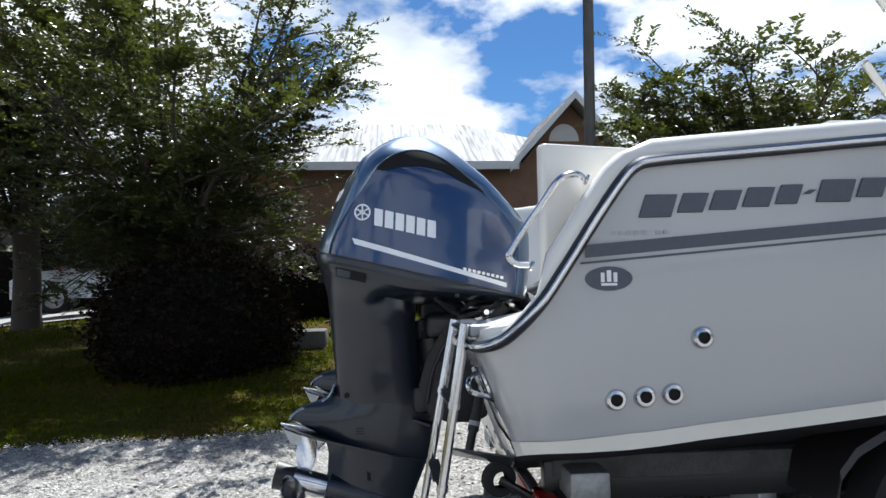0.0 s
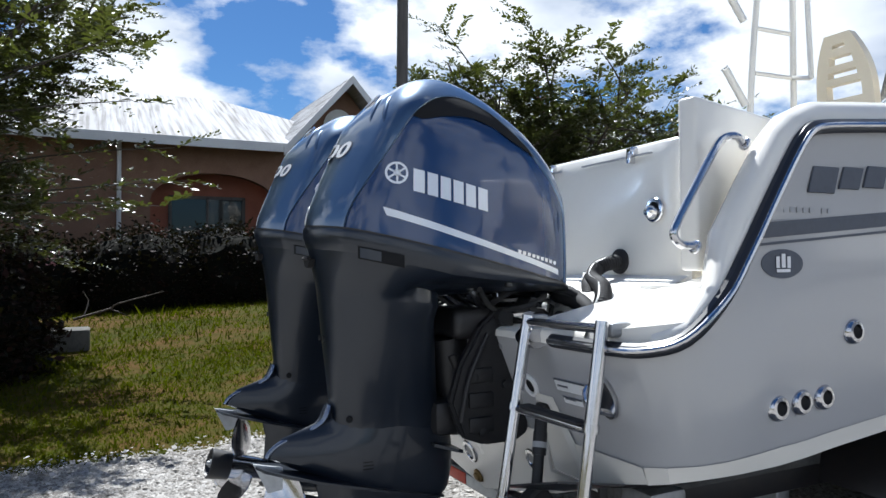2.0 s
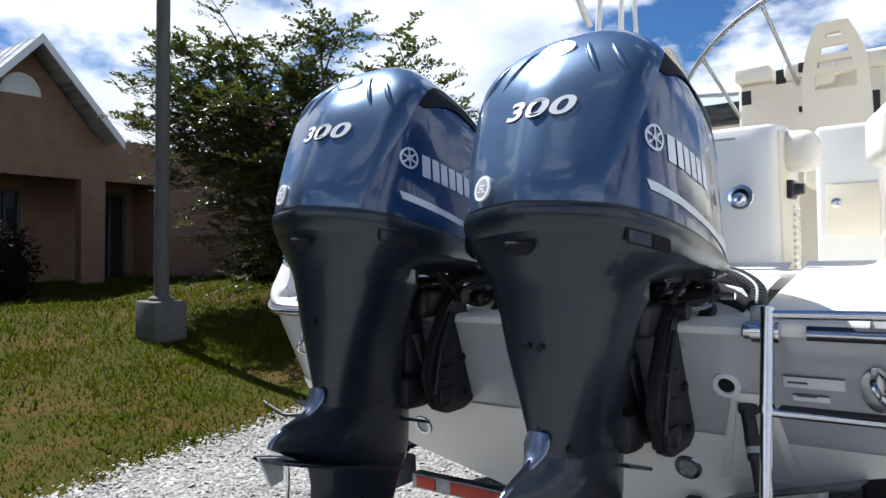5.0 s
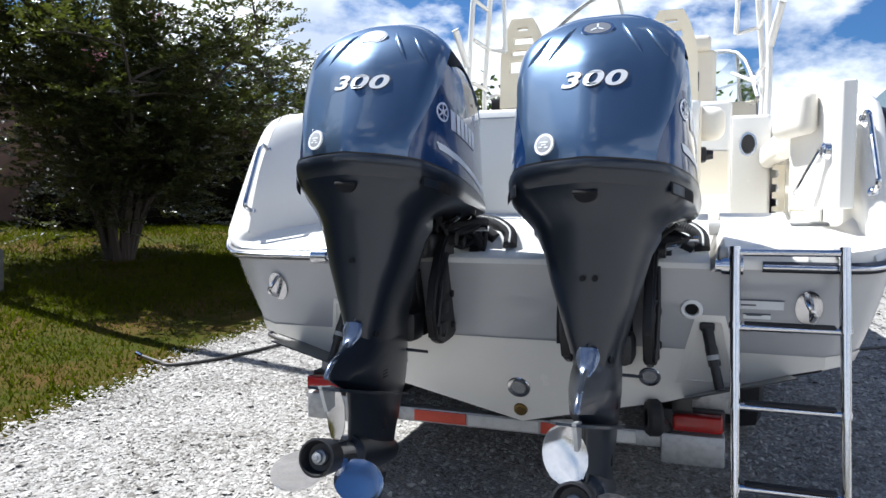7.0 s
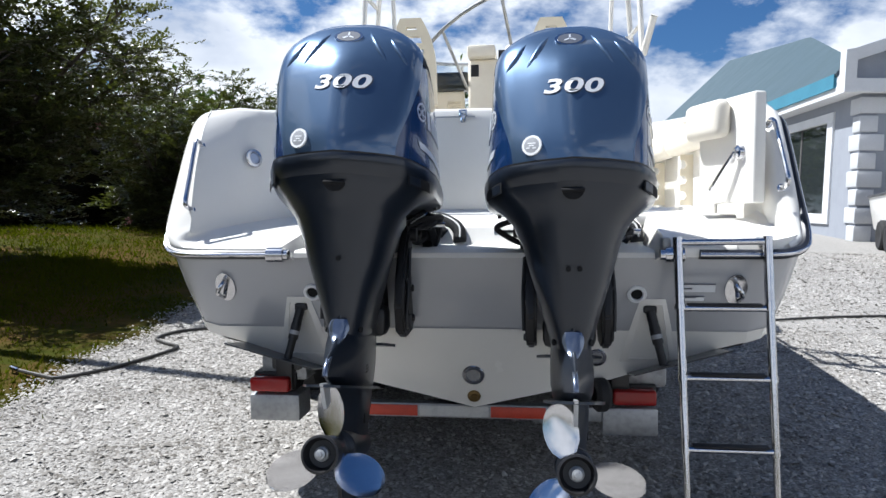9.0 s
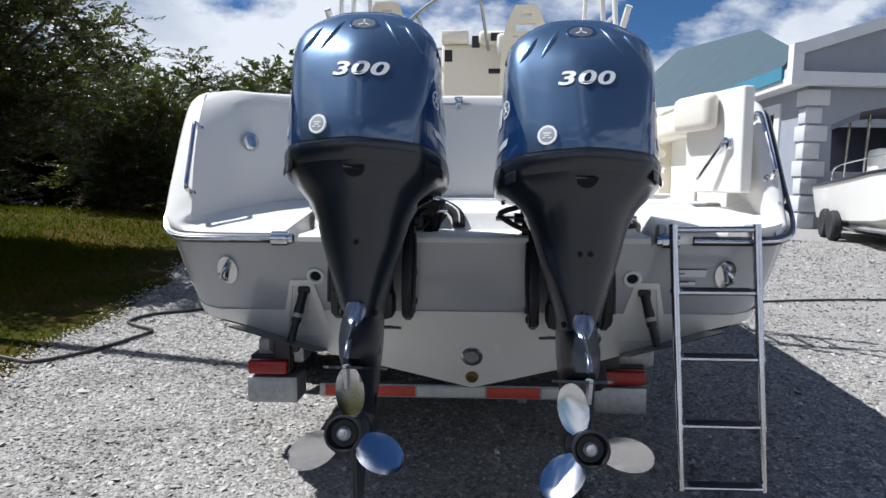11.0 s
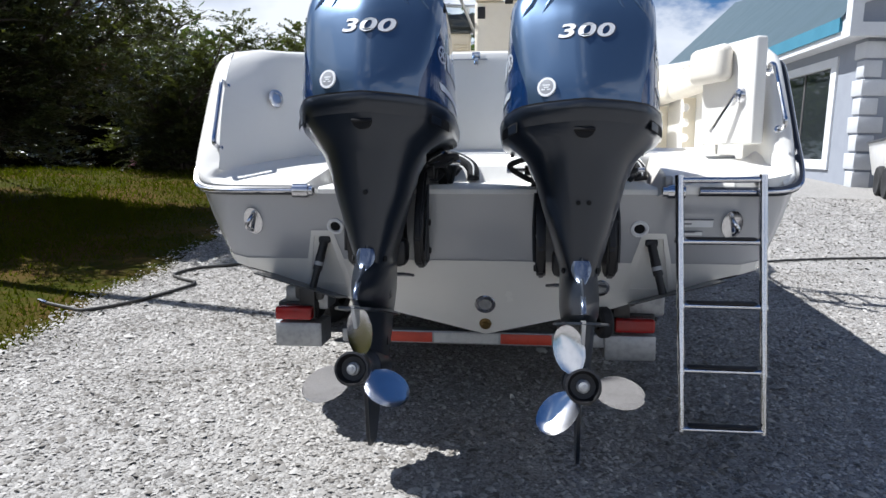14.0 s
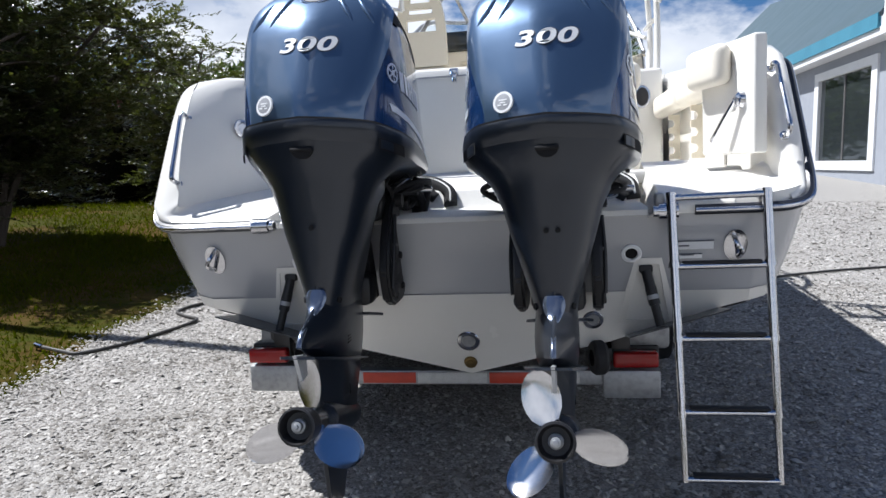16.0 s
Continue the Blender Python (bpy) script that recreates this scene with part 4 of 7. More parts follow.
part("port_console", bm, M_CREAM, boat, "cream port console")
bm = B()
box(bm, (-1.22, 3.86, 2.28), (-1.0, 4.3, 2.40), 0.02)
part("console_glovebox", bm, M_BLACK, boat, "dark open glovebox")
# windscreen: frame and panes
frame_pts = [(-1.2, 4.1, 2.32), (-1.05, 4.75, 2.86), (-0.5, 5.1, 2.92), (0.5, 5.1, 2.92), (1.05, 4.75, 2.86), (1.2, 4.1, 2.32)]
bm = B()
tube(bm, smooth_path(frame_pts, 4), 0.02, 8)
low_pts = [(-1.22, 4.1, 2.28), (-1.1, 5.0, 2.34), (-0.52, 5.5, 2.38), (0.52, 5.5, 2.38), (1.1, 5.0, 2.34), (1.22, 4.1, 2.28)]
for a, b in zip(frame_pts[1:-1], low_pts[1:-1]):
    tube(bm, [a, b], 0.016, 8)
wsf = part("windscreen_frame", bm, M_ALU, boat, "grey aluminium windscreen frame")
for k in range(5):
    bm = B()
    slab(bm, [frame_pts[k], frame_pts[k + 1], low_pts[k + 1], low_pts[k]], (0.0, 0.006, 0.0))
    pane = part("windscreen_pane", bm, M_CLEAR, wsf, "clear windscreen pane", smooth=False)
    pane.visible_shadow = False
# foredeck
bm = B()
rows(bm, [[(x, y, z) for x, z in ((-w, h), (-w * 0.6, h + 0.10), (0, h + 0.14), (w * 0.6, h + 0.10), (w, h))] for y, w, h in ((4.55, 1.18, 2.03), (5.4, 1.05, 2.1), (6.8, 0.7, 2.24), (7.7, 0.33, 2.33), (8.2, 0.05, 2.36))])
part("foredeck", bm, M_GEL, boat, "white foredeck")
# radar-arch tower of white pipes with hard top frame and rod holders
for s in (-1, 1):
    bm = B()
    for a, b in (((1.18, 3.05, 1.86), (1.12, 3.2, 4.0)), ((1.18, 3.55, 1.9), (1.08, 3.45, 4.0))):
        tube(bm, smooth_path([(a[0] * s, a[1], a[2]), ((a[0] + 0.02) * s, a[1] + 0.03, 2.4), ((b[0] + 0.05) * s, (a[1] + b[1]) / 2, 3.2), (b[0] * s, b[1], b[2])], 4), 0.024, 10)
    for z in (2.42, 2.8, 3.15):
        tube(bm, [(1.17 * s, 3.11, z), (1.15 * s, 3.5, z)], 0.018, 8)
    tube(bm, [(1.15 * s, 3.5, 2.8), (0.98 * s, 3.5, 2.76)], 0.018, 8)
    tube(bm, [(0.98 * s, 3.5, 2.76), (1.02 * s, 3.5, 4.0)], 0.02, 8)
    tube(bm, [(1.15 * s, 3.5, 2.35), (1.0 * s, 4.5, 2.62)], 0.018, 8)
    part("tower_frame", bm, M_GEL, boat, "white tubular tower frame")
for s in (-1, 1):
    for z in (2.55, 3.2):
        bm = B()
        tube(bm, [(1.2 * s, 3.04, z), (1.26 * s, 2.90, z + 0.28)], 0.028, 12, cap=False)
        tube(bm, [(1.262 * s, 2.895, z + 0.285), (1.264 * s, 2.892, z + 0.29)], 0.032, 12)
        part("rod_holder", bm, M_GEL, boat, "white tubular rod holder")
bm = B()
tube(bm, smooth_path([(-1.0, 4.4, 2.70), (-0.6, 4.0, 3.05), (0.0, 3.5, 3.25), (0.8, 3.2, 3.35), (1.12, 3.2, 3.45)], 5), 0.02, 10)
tube(bm, [(-0.6, 4.0, 3.05), (-0.35, 4.5, 2.45)], 0.016, 8)
tube(bm, [(0.0, 3.5, 3.25), (0.15, 4.4, 2.6)], 0.016, 8)
part("top_brace", bm, M_ALU, boat, "grey tubular top brace")
# bow rail, far forward
bm = B()
for s in (-1, 1):
    tube(bm, smooth_path([(1.22 * s, 4.2, 2.05), (1.18 * s, 4.3, 2.55), (1.1 * s, 5.0, 2.62), (0.7 * s, 6.6, 2.75), (0.1 * s, 8.0, 2.85)], 5), 0.014, 8)
    for x, y, z in ((1.1, 5.0, 2.1), (0.9, 5.9, 2.2), (0.66, 6.8, 2.28)):
        tube(bm, [(x * s, y, z), (x * s * 0.98, y, z + 0.53)], 0.012, 8)
part("bow_rail", bm, M_STEEL, boat, "stainless bow rail")
for y in (1.10, 1.32):
    bm = B()
    box(bm, (1.27, y, 1.815 + (y - 1.1) * 0.08), (1.33, y + 0.05, 1.85 + (y - 1.1) * 0.08), 0.008)
    part("rail_stanchion_base", bm, M_STEEL, boat, "small steel deck fitting")
bm = B()
box(bm, (1.22, 0.95, 1.822), (1.30, 1.75, 1.836), 0.004)
part("deck_trim", bm, M_GEL, boat, "white trim on the gunwale")
heel(boat)


# ---- the twin outboard motors ----
COWL = [(-0.779, 0.0), (-0.772, 0.04), (-0.757, 0.091), (-0.721, 0.185), (-0.671, 0.310), (-0.623, 0.408), (-0.574, 0.480), (-0.499, 0.550),
        (-0.420, 0.590), (-0.349, 0.599), (-0.263, 0.578), (-0.176, 0.527), (-0.102, 0.478), (-0.028, 0.416), (0.034, 0.363), (0.08, 0.312),
        (0.093, 0.257), (0.09, 0.15), (0.079, 0.06), (0.072, 0.0)]
MID = (-0.34, 0.0)
STERN = [(p[1], p[0]) for p in smooth_path([(y, w, 0) for y, w in COWL], 3) if p[0] < -0.36]


HALF = [(p[0], p[1]) for p in smooth_path([(0.0, 0.301, 0), (0.10, 0.296, 0), (0.20, 0.288, 0), (0.30, 0.280, 0), (0.38, 0.272, 0), (0.43, 0.262, 0), (0.48, 0.240, 0), (0.53, 0.200, 0), (0.62, 0.12, 0)], 4)]


def seam_z(y):
    return 1.466 - 0.235 * (y + 0.779)


def cowl_half(w):
    """Half width at a height over the seam: sides that lean in, then sloping shoulders."""
    return interp(max(w, 0.0), HALF)


def cowl_ratio(y, w):
    """How far a point of the side lies from the middle (0) to the outline (1)."""
    dy, dw = y - MID[0], w - MID[1]
    best = 1.0
    for (y0, w0), (y1, w1) in zip(COWL, COWL[1:]):
        ey, ew = y1 - y0, w1 - w0
        det = dy * (-ew) - dw * (-ey)
        if abs(det) < 1e-9:
            continue
        s = ((y0 - MID[0]) * (-ew) - (w0 - MID[1]) * (-ey)) / det
        u = (dy * (w0 - MID[1]) - dw * (y0 - MID[0])) / det
        if s > 0 and -1e-6 <= u <= 1 + 1e-6:
            best = 1.0 / s
            break
    return min(best, 1.0)


def taper(y):
    """The cowl narrows towards its stern face and its front end."""
    return interp(y, [(-0.95, 0.56), (-0.80, 0.64), (-0.75, 0.71), (-0.70, 0.80), (-0.62, 0.915), (-0.52, 0.985), (-0.42, 1.0), (-0.34, 1.0), (-0.25, 0.98), (-0.15, 0.94), (-0.05, 0.86), (0.0, 0.77), (0.04, 0.66), (0.07, 0.55), (0.12, 0.4)])


def cowl_x(k, w):
    return cowl_half(w) * max(0.0, 1 - k ** 20) ** (1 / 3.0)


def cowl_point(p, k, side, grow=1.0, out=0.0):
    y = MID[0] + (p[0] - MID[0]) * k * grow
    w = (p[1] - MID[1]) * k * grow
    x = cowl_x(k, w) * taper(y) + out
    if k > 0.9 and y < -0.5:
        y -= 0.040 * max(0.0, 1 - x / 0.17) * max(0.0, min(1.0, (0.5 - w) / 0.15))
    return Vector((x * side, y, seam_z(y) + w))


def stern_y(x, z):
    """The hood's stern surface at a sideways distance x and height z."""
    y = -0.72
    for _ in range(6):
        w = z - seam_z(y)
        k = max(0.0, 1 - min(1.0, abs(x) / (cowl_half(w) * taper(y) + 0.006)) ** 3.0) ** (1 / 20)
        y = MID[0] + (interp(w / (k * 1.012), STERN) - MID[0]) * k * 1.012
        y -= 0.040 * max(0.0, 1 - abs(x) / 0.17) * max(0.0, min(1.0, (0.5 - w) / 0.15)) if y < -0.5 else 0.0
    return y


def decal(bm, cx, side, quad, lift, n=4):
    """A thin patch on the cowl's side, given in (y, height over the seam)."""
    (a, b, c, d) = quad
    g = []
    for i in range(n + 1):
        t = i / n
        row = []
        for j in (0.0, 0.5, 1.0):
            y = (a[0] * (1 - t) + b[0] * t) * (1 - j) + (d[0] * (1 - t) + c[0] * t) * j
            w = (a[1] * (1 - t) + b[1] * t) * (1 - j) + (d[1] * (1 - t) + c[1] * t) * j
            row.append((cx + side * (cowl_x(cowl_ratio(y, w), w) * taper(y) + lift), y, seam_z(y) + w))
        g.append(row)
    rows(bm, g)


def digits(name, text, size, mat, parent, at, lift):
    cu = bpy.data.curves.new(name, "FONT")
    cu.body, cu.size, cu.shear, cu.offset, cu.extrude = text, size, 0.2, 0.0024, 0.001
    cu.align_x, cu.align_y = "CENTER", "CENTER"
    tmp = bpy.data.objects.new(name, cu)
    scene.collection.objects.link(tmp)
    bpy.context.view_layer.update()
    me = bpy.data.meshes.new_from_object(tmp.evaluated_get(bpy.context.evaluated_depsgraph_get()))
    bpy.data.objects.remove(tmp)
    base = root_of(parent).location
    for v in me.vertices:
        x, z = at[2] + v.co.x * 1.34, at[1] + v.co.y * 0.74
        v.co = Vector((at[0] + x, stern_y(x, z) - lift - v.co.z * 0.4, z)) - base
    me.materials.clear()
    me.materials.append(mat)
    ob = new(name, me)
    ob.parent = parent
    return ob


def hood_edge(p):
    """Where the hood ends and the side panel begins, from the middle (0) to the outline (1)."""
    if p[0] > MID[0]:
        return 0.852
    t = max(0.0, min(1.0, p[1] / 0.42))
    return 0.852 + 0.088 * (1 - t * t * (3 - 2 * t))


def on_hood(p, k):
    return 1 - (1 - k) * (1 - hood_edge(p)) / 0.148


def motor(cx, blade_turn, hand):
    eng = thing("outboard_motor", (cx, -0.4, 0.52), "large dark blue and grey outboard motor on the boat's transom", "outboard motor", "twin outboard motors")
    line = [tuple(p[:2]) for p in smooth_path([(y, w, 0) for y, w in COWL], 3)]
    # hood: the band over stern, top and front
    ks = [1.0, 0.9997, 0.998, 0.994, 0.985, 0.97, 0.95, 0.925, 0.9, 0.875, 0.852]
    bm = B()
    g = [[cowl_point(p, on_hood(p, k), -1, 1.012, 0.006) for p in line] for k in reversed(ks)] + [[cowl_point(p, on_hood(p, k), 1, 1.012, 0.006) for p in line] for k in ks[1:]]
    g = [[cowl_point(p, on_hood(p, 0.845), -1, 1.0, -0.004) for p in line]] + g + [[cowl_point(p, on_hood(p, 0.845), 1, 1.0, -0.004) for p in line]]
    rows(bm, [[Vector((v.x + cx, v.y, v.z)) for v in r] for r in g])
    hood = part("cowl_hood", bm, M_COWL, eng, "steel-blue metallic cowl", sharp=28)
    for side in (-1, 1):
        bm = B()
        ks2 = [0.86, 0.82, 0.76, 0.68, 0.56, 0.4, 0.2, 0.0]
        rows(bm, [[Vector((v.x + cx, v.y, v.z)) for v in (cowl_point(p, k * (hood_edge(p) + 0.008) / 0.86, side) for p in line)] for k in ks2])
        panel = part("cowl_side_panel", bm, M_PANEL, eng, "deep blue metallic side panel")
        # air intake: dark crescent under the hood's edge
        bm = B()
        g = []
        run = [p for p in line if -0.60 < p[0] < -0.06 and p[1] > 0.40]
        for i, p in enumerate(run):
            f = i / (len(run) - 1)
            t = 0.115 * math.sin(math.pi * f ** 0.75) ** 0.8 + 0.002
            g.append([Vector((v.x + cx + side * 0.004, v.y, v.z)) for v in (cowl_point(p, k, side) for k in (0.856, 0.856 - t * 0.5, 0.856 - t))])
        rows(bm, g)
        part("air_intake", bm, M_HOLE, panel, "black crescent air intake")
        # silver stripe, plain name blocks and round emblem
        bm = B()
        decal(bm, cx, side, [(-0.645, 0.062), (-0.03, 0.022), (-0.03, 0.040), (-0.655, 0.086)], 0.0022, 16)
        part("silver_stripe", bm, M_SILVER, panel, "silver stripe decal")
        for k in range(6):
            y0 = -0.565 + k * 0.0425
            y0 = y0 if side > 0 else -0.565 + k * 0.0425
            bm = B()
            decal(bm, cx, side, [(y0, 0.155), (y0 + 0.034, 0.155), (y0 + 0.037, 0.225), (y0 + 0.003, 0.225)], 0.0024, 2)
            part("name_block", bm, M_SILVER, panel, "pale plain name block")
        bm = B()
        for r0, r1 in ((0.027, 0.034), (0.0, 0.011)):
            ring0 = []
            for q in range(25):
                a = 2 * math.pi * q / 24
                row = []
                for r in (r0, r1):
                    y, w = -0.612 + r * math.cos(a), 0.198 + r * math.sin(a) + 0.235 * r * math.cos(a)
                    row.append((cx + side * (cowl_x(cowl_ratio(y, w), w) * taper(y) + 0.0024), y, seam_z(y) + w))
                ring0.append(row)
            rows(bm, ring0)
        for q in range(3):
            a = math.pi * q / 3 + math.pi / 2
            quad = []
            for r, o in ((-0.028, -0.003), (0.028, -0.003), (0.028, 0.003), (-0.028, 0.003)):
                yy = -0.612 + r * math.cos(a) - o * math.sin(a)
                ww = 0.198 + r * math.sin(a) + o * math.cos(a) + 0.235 * (yy + 0.612)
                quad.append((yy, ww))
            decal(bm, cx, side, quad, 0.0022, 1)
        part("round_emblem", bm, M_SILVER, panel, "pale round emblem")
        bm = B()
        for k in range(9):
            y0 = -0.21 + k * 0.019
            decal(bm, cx, side, [(y0, 0.052), (y0 + 0.013, 0.052), (y0 + 0.015, 0.064), (y0 + 0.002, 0.064)], 0.0026, 1)
        part("script_mark", bm, M_DECAL, panel, "small white unreadable marks")
        # recess with a catch below the seam

        def pan_x(y):
            return (cowl_x(min(1.0, (MID[0] - y) / 0.4443), 0.0) * taper(y) + 0.006) * 1.016

        bm = B()
        g = []
        for y in np.linspace(-0.725, -0.60, 7):
            z = seam_z(y)
            g.append([(cx + side * (pan_x(y) + 0.0012), y, z - d) for d in (0.048, 0.066, 0.085)])
        rows(bm, g)
        rec = part("catch_recess", bm, M_HOLE, eng, "black catch recess")
        bm = B()
        rows(bm, [[(cx + side * (pan_x(y) + 0.0026), y, seam_z(y) - d) for d in (0.052, 0.066, 0.081)] for y in np.linspace(-0.72, -0.664, 5)])
        part("catch_cover", bm, M_LOWER, rec, "dark grey cover of the catch")
        bm = B()
        g = []
        for y in np.linspace(-0.66, -0.605, 5):
            z = seam_z(y)
            g.append([(cx + side * (pan_x(y) + 0.0035), y, z - d) for d in (0.058, 0.07, 0.083)])
        rows(bm, g)
        part("catch", bm, M_HOLE, rec, "black cowl catch")
        bm = B()
        box(bm, (cx + side * 0.270 - 0.008, -0.245, 1.275), (cx + side * 0.270 + 0.008, -0.225, 1.305), 0.003)
        part("side_clip", bm, M_BLACK, eng, "small black clip")
    for sign, off in (("3", -0.066), ("0", 0.0), ("0", 0.066)):
        num = digits("numeral", sign, 0.09, M_DECAL, hood, (cx, 1.716, off), 0.003)
        num["label"] = "white numeral " + sign
        digits("numeral_edge", sign, 0.099, M_DECAL_DARK, num, (cx + 0.002, 1.714, off), 0.0008)
    # round sticker on the stern and the badge on top
    bm = B()
    sx, sz, e = -0.128, 1.520, 0.02
    s_n = Vector(((stern_y(sx + e, sz) - stern_y(sx - e, sz)) / (2 * e), -1, (stern_y(sx, sz + e) - stern_y(sx, sz - e)) / (2 * e))).normalized()
    s_at = Vector((cx + sx, stern_y(sx, sz), sz)) + s_n * 0.006
    spin(bm, s_at, s_n, [(-0.005, 0.034), (0.002, 0.034), (0.0022, 0.0)], 24)
    stick = part("round_sticker", bm, M_DECAL, hood, "white round star sticker")
    bm = B()
    spin(bm, s_at + s_n * 0.0022, s_n, [(0.0, 0.026), (0.0006, 0.022)], 20)
    part("sticker_ring", bm, M_DECAL_GREY, stick)
    bm = B()
    su = s_n.cross(Vector((0, 0, 1))).normalized()
    sv = su.cross(s_n).normalized()
    for a, b, h in ((-0.014, 0.014, 0.006), (-0.009, 0.009, -0.002), (-0.017, -0.004, -0.010), (0.004, 0.017, -0.010)):
        slab(bm, [s_at + s_n * 0.0029 + su * x + sv * z for x, z in ((a, h - 0.0022), (b, h - 0.0022), (b, h + 0.0022), (a, h + 0.0022))], s_n * 0.0008)
    part("sticker_mark", bm, M_DECAL, stick, "small unreadable marks", smooth=False)
    bm = B()
    b_at, b_n = Vector((cx, stern_y(0.03, 1.895) - 0.002, 1.895)), Vector((0, -0.74, 0.67)).normalized()
    u = Vector((1, 0, 0))
    v = b_n.cross(u).normalized()
    for sc, h in ((1.0, 0.005),):
        ring = [b_at + u * 0.052 * sc * math.cos(a) + v * 0.036 * sc * math.sin(a) for a in (2 * math.pi * q / 24 for q in range(24))]
        slab(bm, ring, b_n * h)
    badge = part("top_badge", bm, M_STEEL, hood, "oval chrome badge")
    bm = B()
    slab(bm, [b_at + u * 0.042 * math.cos(a) + v * 0.028 * math.sin(a) for a in (2 * math.pi * q / 24 for q in range(24))], b_n * 0.0062)
    part("badge_field", bm, M_DECAL_DARK, badge)
    bm = B()
    for a0 in (90, 210, 330):
        a = radians(a0)
        e, q = u * math.cos(a) + v * math.sin(a), u * -math.sin(a) + v * math.cos(a)
        slab(bm, [b_at + b_n * 0.0062 + e * l + q * o for l, o in ((0.003, -0.003), (0.022, -0.003), (0.022, 0.003), (0.003, 0.003))], b_n * 0.0012)
    part("badge_emblem", bm, M_SILVER, badge, "three-pointed silver emblem")
    # raised flutes on the hood's shoulders
    for side in (-1, 1):
        for x0, x1, z0, z1 in ((0.072, 0.150, 1.915, 1.785), (0.150, 0.222, 1.885, 1.775)):
            bm = B()
            pts = []
            for f in np.linspace(0, 1, 9):
                x, z = x0 + (x1 - x0) * f, z0 + (z1 - z0) * f
                pts.append((cx + side * x, stern_y(x, z) + 0.004, z))
            tube(bm, pts, [0.003, 0.007, 0.010, 0.011, 0.011, 0.010, 0.008, 0.005, 0.002], 12)
            part("hood_flute", bm, M_COWL, hood)
    # seam gasket
    bm = B()

    def ring_at(dw, grow, n=96):
        out = []
        for q in range(n):
            a = 2 * math.pi * q / n
            c, s = math.cos(a), math.sin(a)
            k = abs(c) ** 0.55
            yy = MID[0] + (0.417 if c > 0 else -0.4443) * k
            xx = cowl_x(k, 0.0) * taper(yy) + 0.006 * min(1.0, abs(s) * 8)
            if yy < -0.5:
                yy -= 0.040 * max(0.0, 1 - xx / 0.17)
            yy, xx = MID[0] + (yy - MID[0]) * grow, math.copysign(xx * grow, s)
            dz = dw * (1 - 0.78 * max(0.0, min(1.0, (yy + 0.42) / 0.40))) if dw < -0.01 else dw
            out.append((cx + xx, yy, seam_z(yy) + dz))
        return out

    rows(bm, [ring_at(0.003, 0.98), ring_at(0.003, 1.004), ring_at(-0.005, 1.004), ring_at(-0.005, 0.98)], closed=True)
    part("seam_gasket", bm, M_BLACK, eng, "black seam gasket")
    # lower pan: from the seam down to the chin
    bm = B()
    rows(bm, [ring_at(-0.004, 0.99), ring_at(-0.004, 1.008), ring_at(-0.014, 1.016), ring_at(-0.035, 1.014), ring_at(-0.055, 1.0), ring_at(-0.07, 0.982)], closed=True)
    part("lower_pan", bm, M_LOWER, eng, "dark grey lower cowl", sharp=40)
    bm = B()
    run = smooth_path([(cx + 0.02, -0.04, 1.285), (cx + 0.05, 0.06, 1.26), (cx + 0.14, 0.10, 1.23), (cx + 0.23, 0.10, 1.195), (cx + 0.28, 0.09, 1.165)], 6)
    tube(bm, run, [0.044 - 0.020 * k / (len(run) - 1) + 0.002 * (k % 2) for k in range(len(run))], 12)
    part("rigging_boot", bm, M_RUBBER, eng, "black rigging boot")
    # leg: sections down from the pan, rounded astern
    LEG = [(1.235, -0.779, -0.40, 0.198), (1.18, -0.772, -0.405, 0.170),
           (1.10, -0.764, -0.40, 0.146), (1.02, -0.757, -0.392, 0.123), (0.94, -0.750, -0.385, 0.100), (0.87, -0.744, -0.375, 0.080), (0.80, -0.735, -0.36, 0.066), (0.745, -0.72, -0.35, 0.062)]

    def leg_ring(z, yb, yf, hw, n=96, tilt=0.0, p=0.75):
        out = []
        for q in range(n):
            a = 2 * math.pi * q / n
            c, s = math.cos(a), math.sin(a)
            yy = (yb + yf) / 2 + (yf - yb) / 2 * math.copysign(abs(c) ** (0.9 if c < 0 else 0.55), c)
            wide = 1 + (taper(yy) - 1) * max(0.0, min(1.0, (z - 1.10) / 0.25)) * 0.75 if yy < -0.4 else 1.0
            out.append((cx + hw * math.copysign(abs(s) ** p, s) * wide, yy, z + tilt * (yy - (yb + yf) / 2)))
        return out

    bm = B()
    low = [leg_ring(z, yb, yf, hw, tilt=-0.235 * max(0.0, min(1.0, (z - 1.15) / 0.15))) for z, yb, yf, hw in LEG]
    lip = ring_at(-0.07, 0.982)
    flow = []
    for t in (0.0, 0.1, 0.22, 0.36, 0.5, 0.64, 0.78, 0.9):
        ring = []
        for p, q in zip(lip, low[0]):
            front = max(0.0, min(1.0, (p[1] + 0.55) / 0.35))
            flat = (1 - front) * (0.55 * t + 0.45 * t * t * (3 - 2 * t)) + front * min(1.0, 2.2 * t)
            drop = (1 - front) * t + front * max(0.0, (t - 0.4) / 0.6)
            ring.append((p[0] + (q[0] - p[0]) * flat, p[1] + (q[1] - p[1]) * flat, p[2] + (q[2] - p[2]) * drop))
        flow.append(ring)
    rows(bm, flow + low, closed=True, cap=True)
    part("leg_housing", bm, M_LOWER, eng, "dark grey leg housing", sharp=45)
    # stern tow ring recess and plug screws
    bm = B()
    arc = [(cx + 0.034 * math.cos(a), -0.822, 1.372 + 0.028 * math.sin(a)) for a in (math.pi + math.pi * q / 12 for q in range(13))]
    slab(bm, arc, (0, 0.02, 0))
    tube(bm, [(cx - 0.036, -0.823, 1.374), (cx + 0.036, -0.823, 1.374)], 0.006, 8)
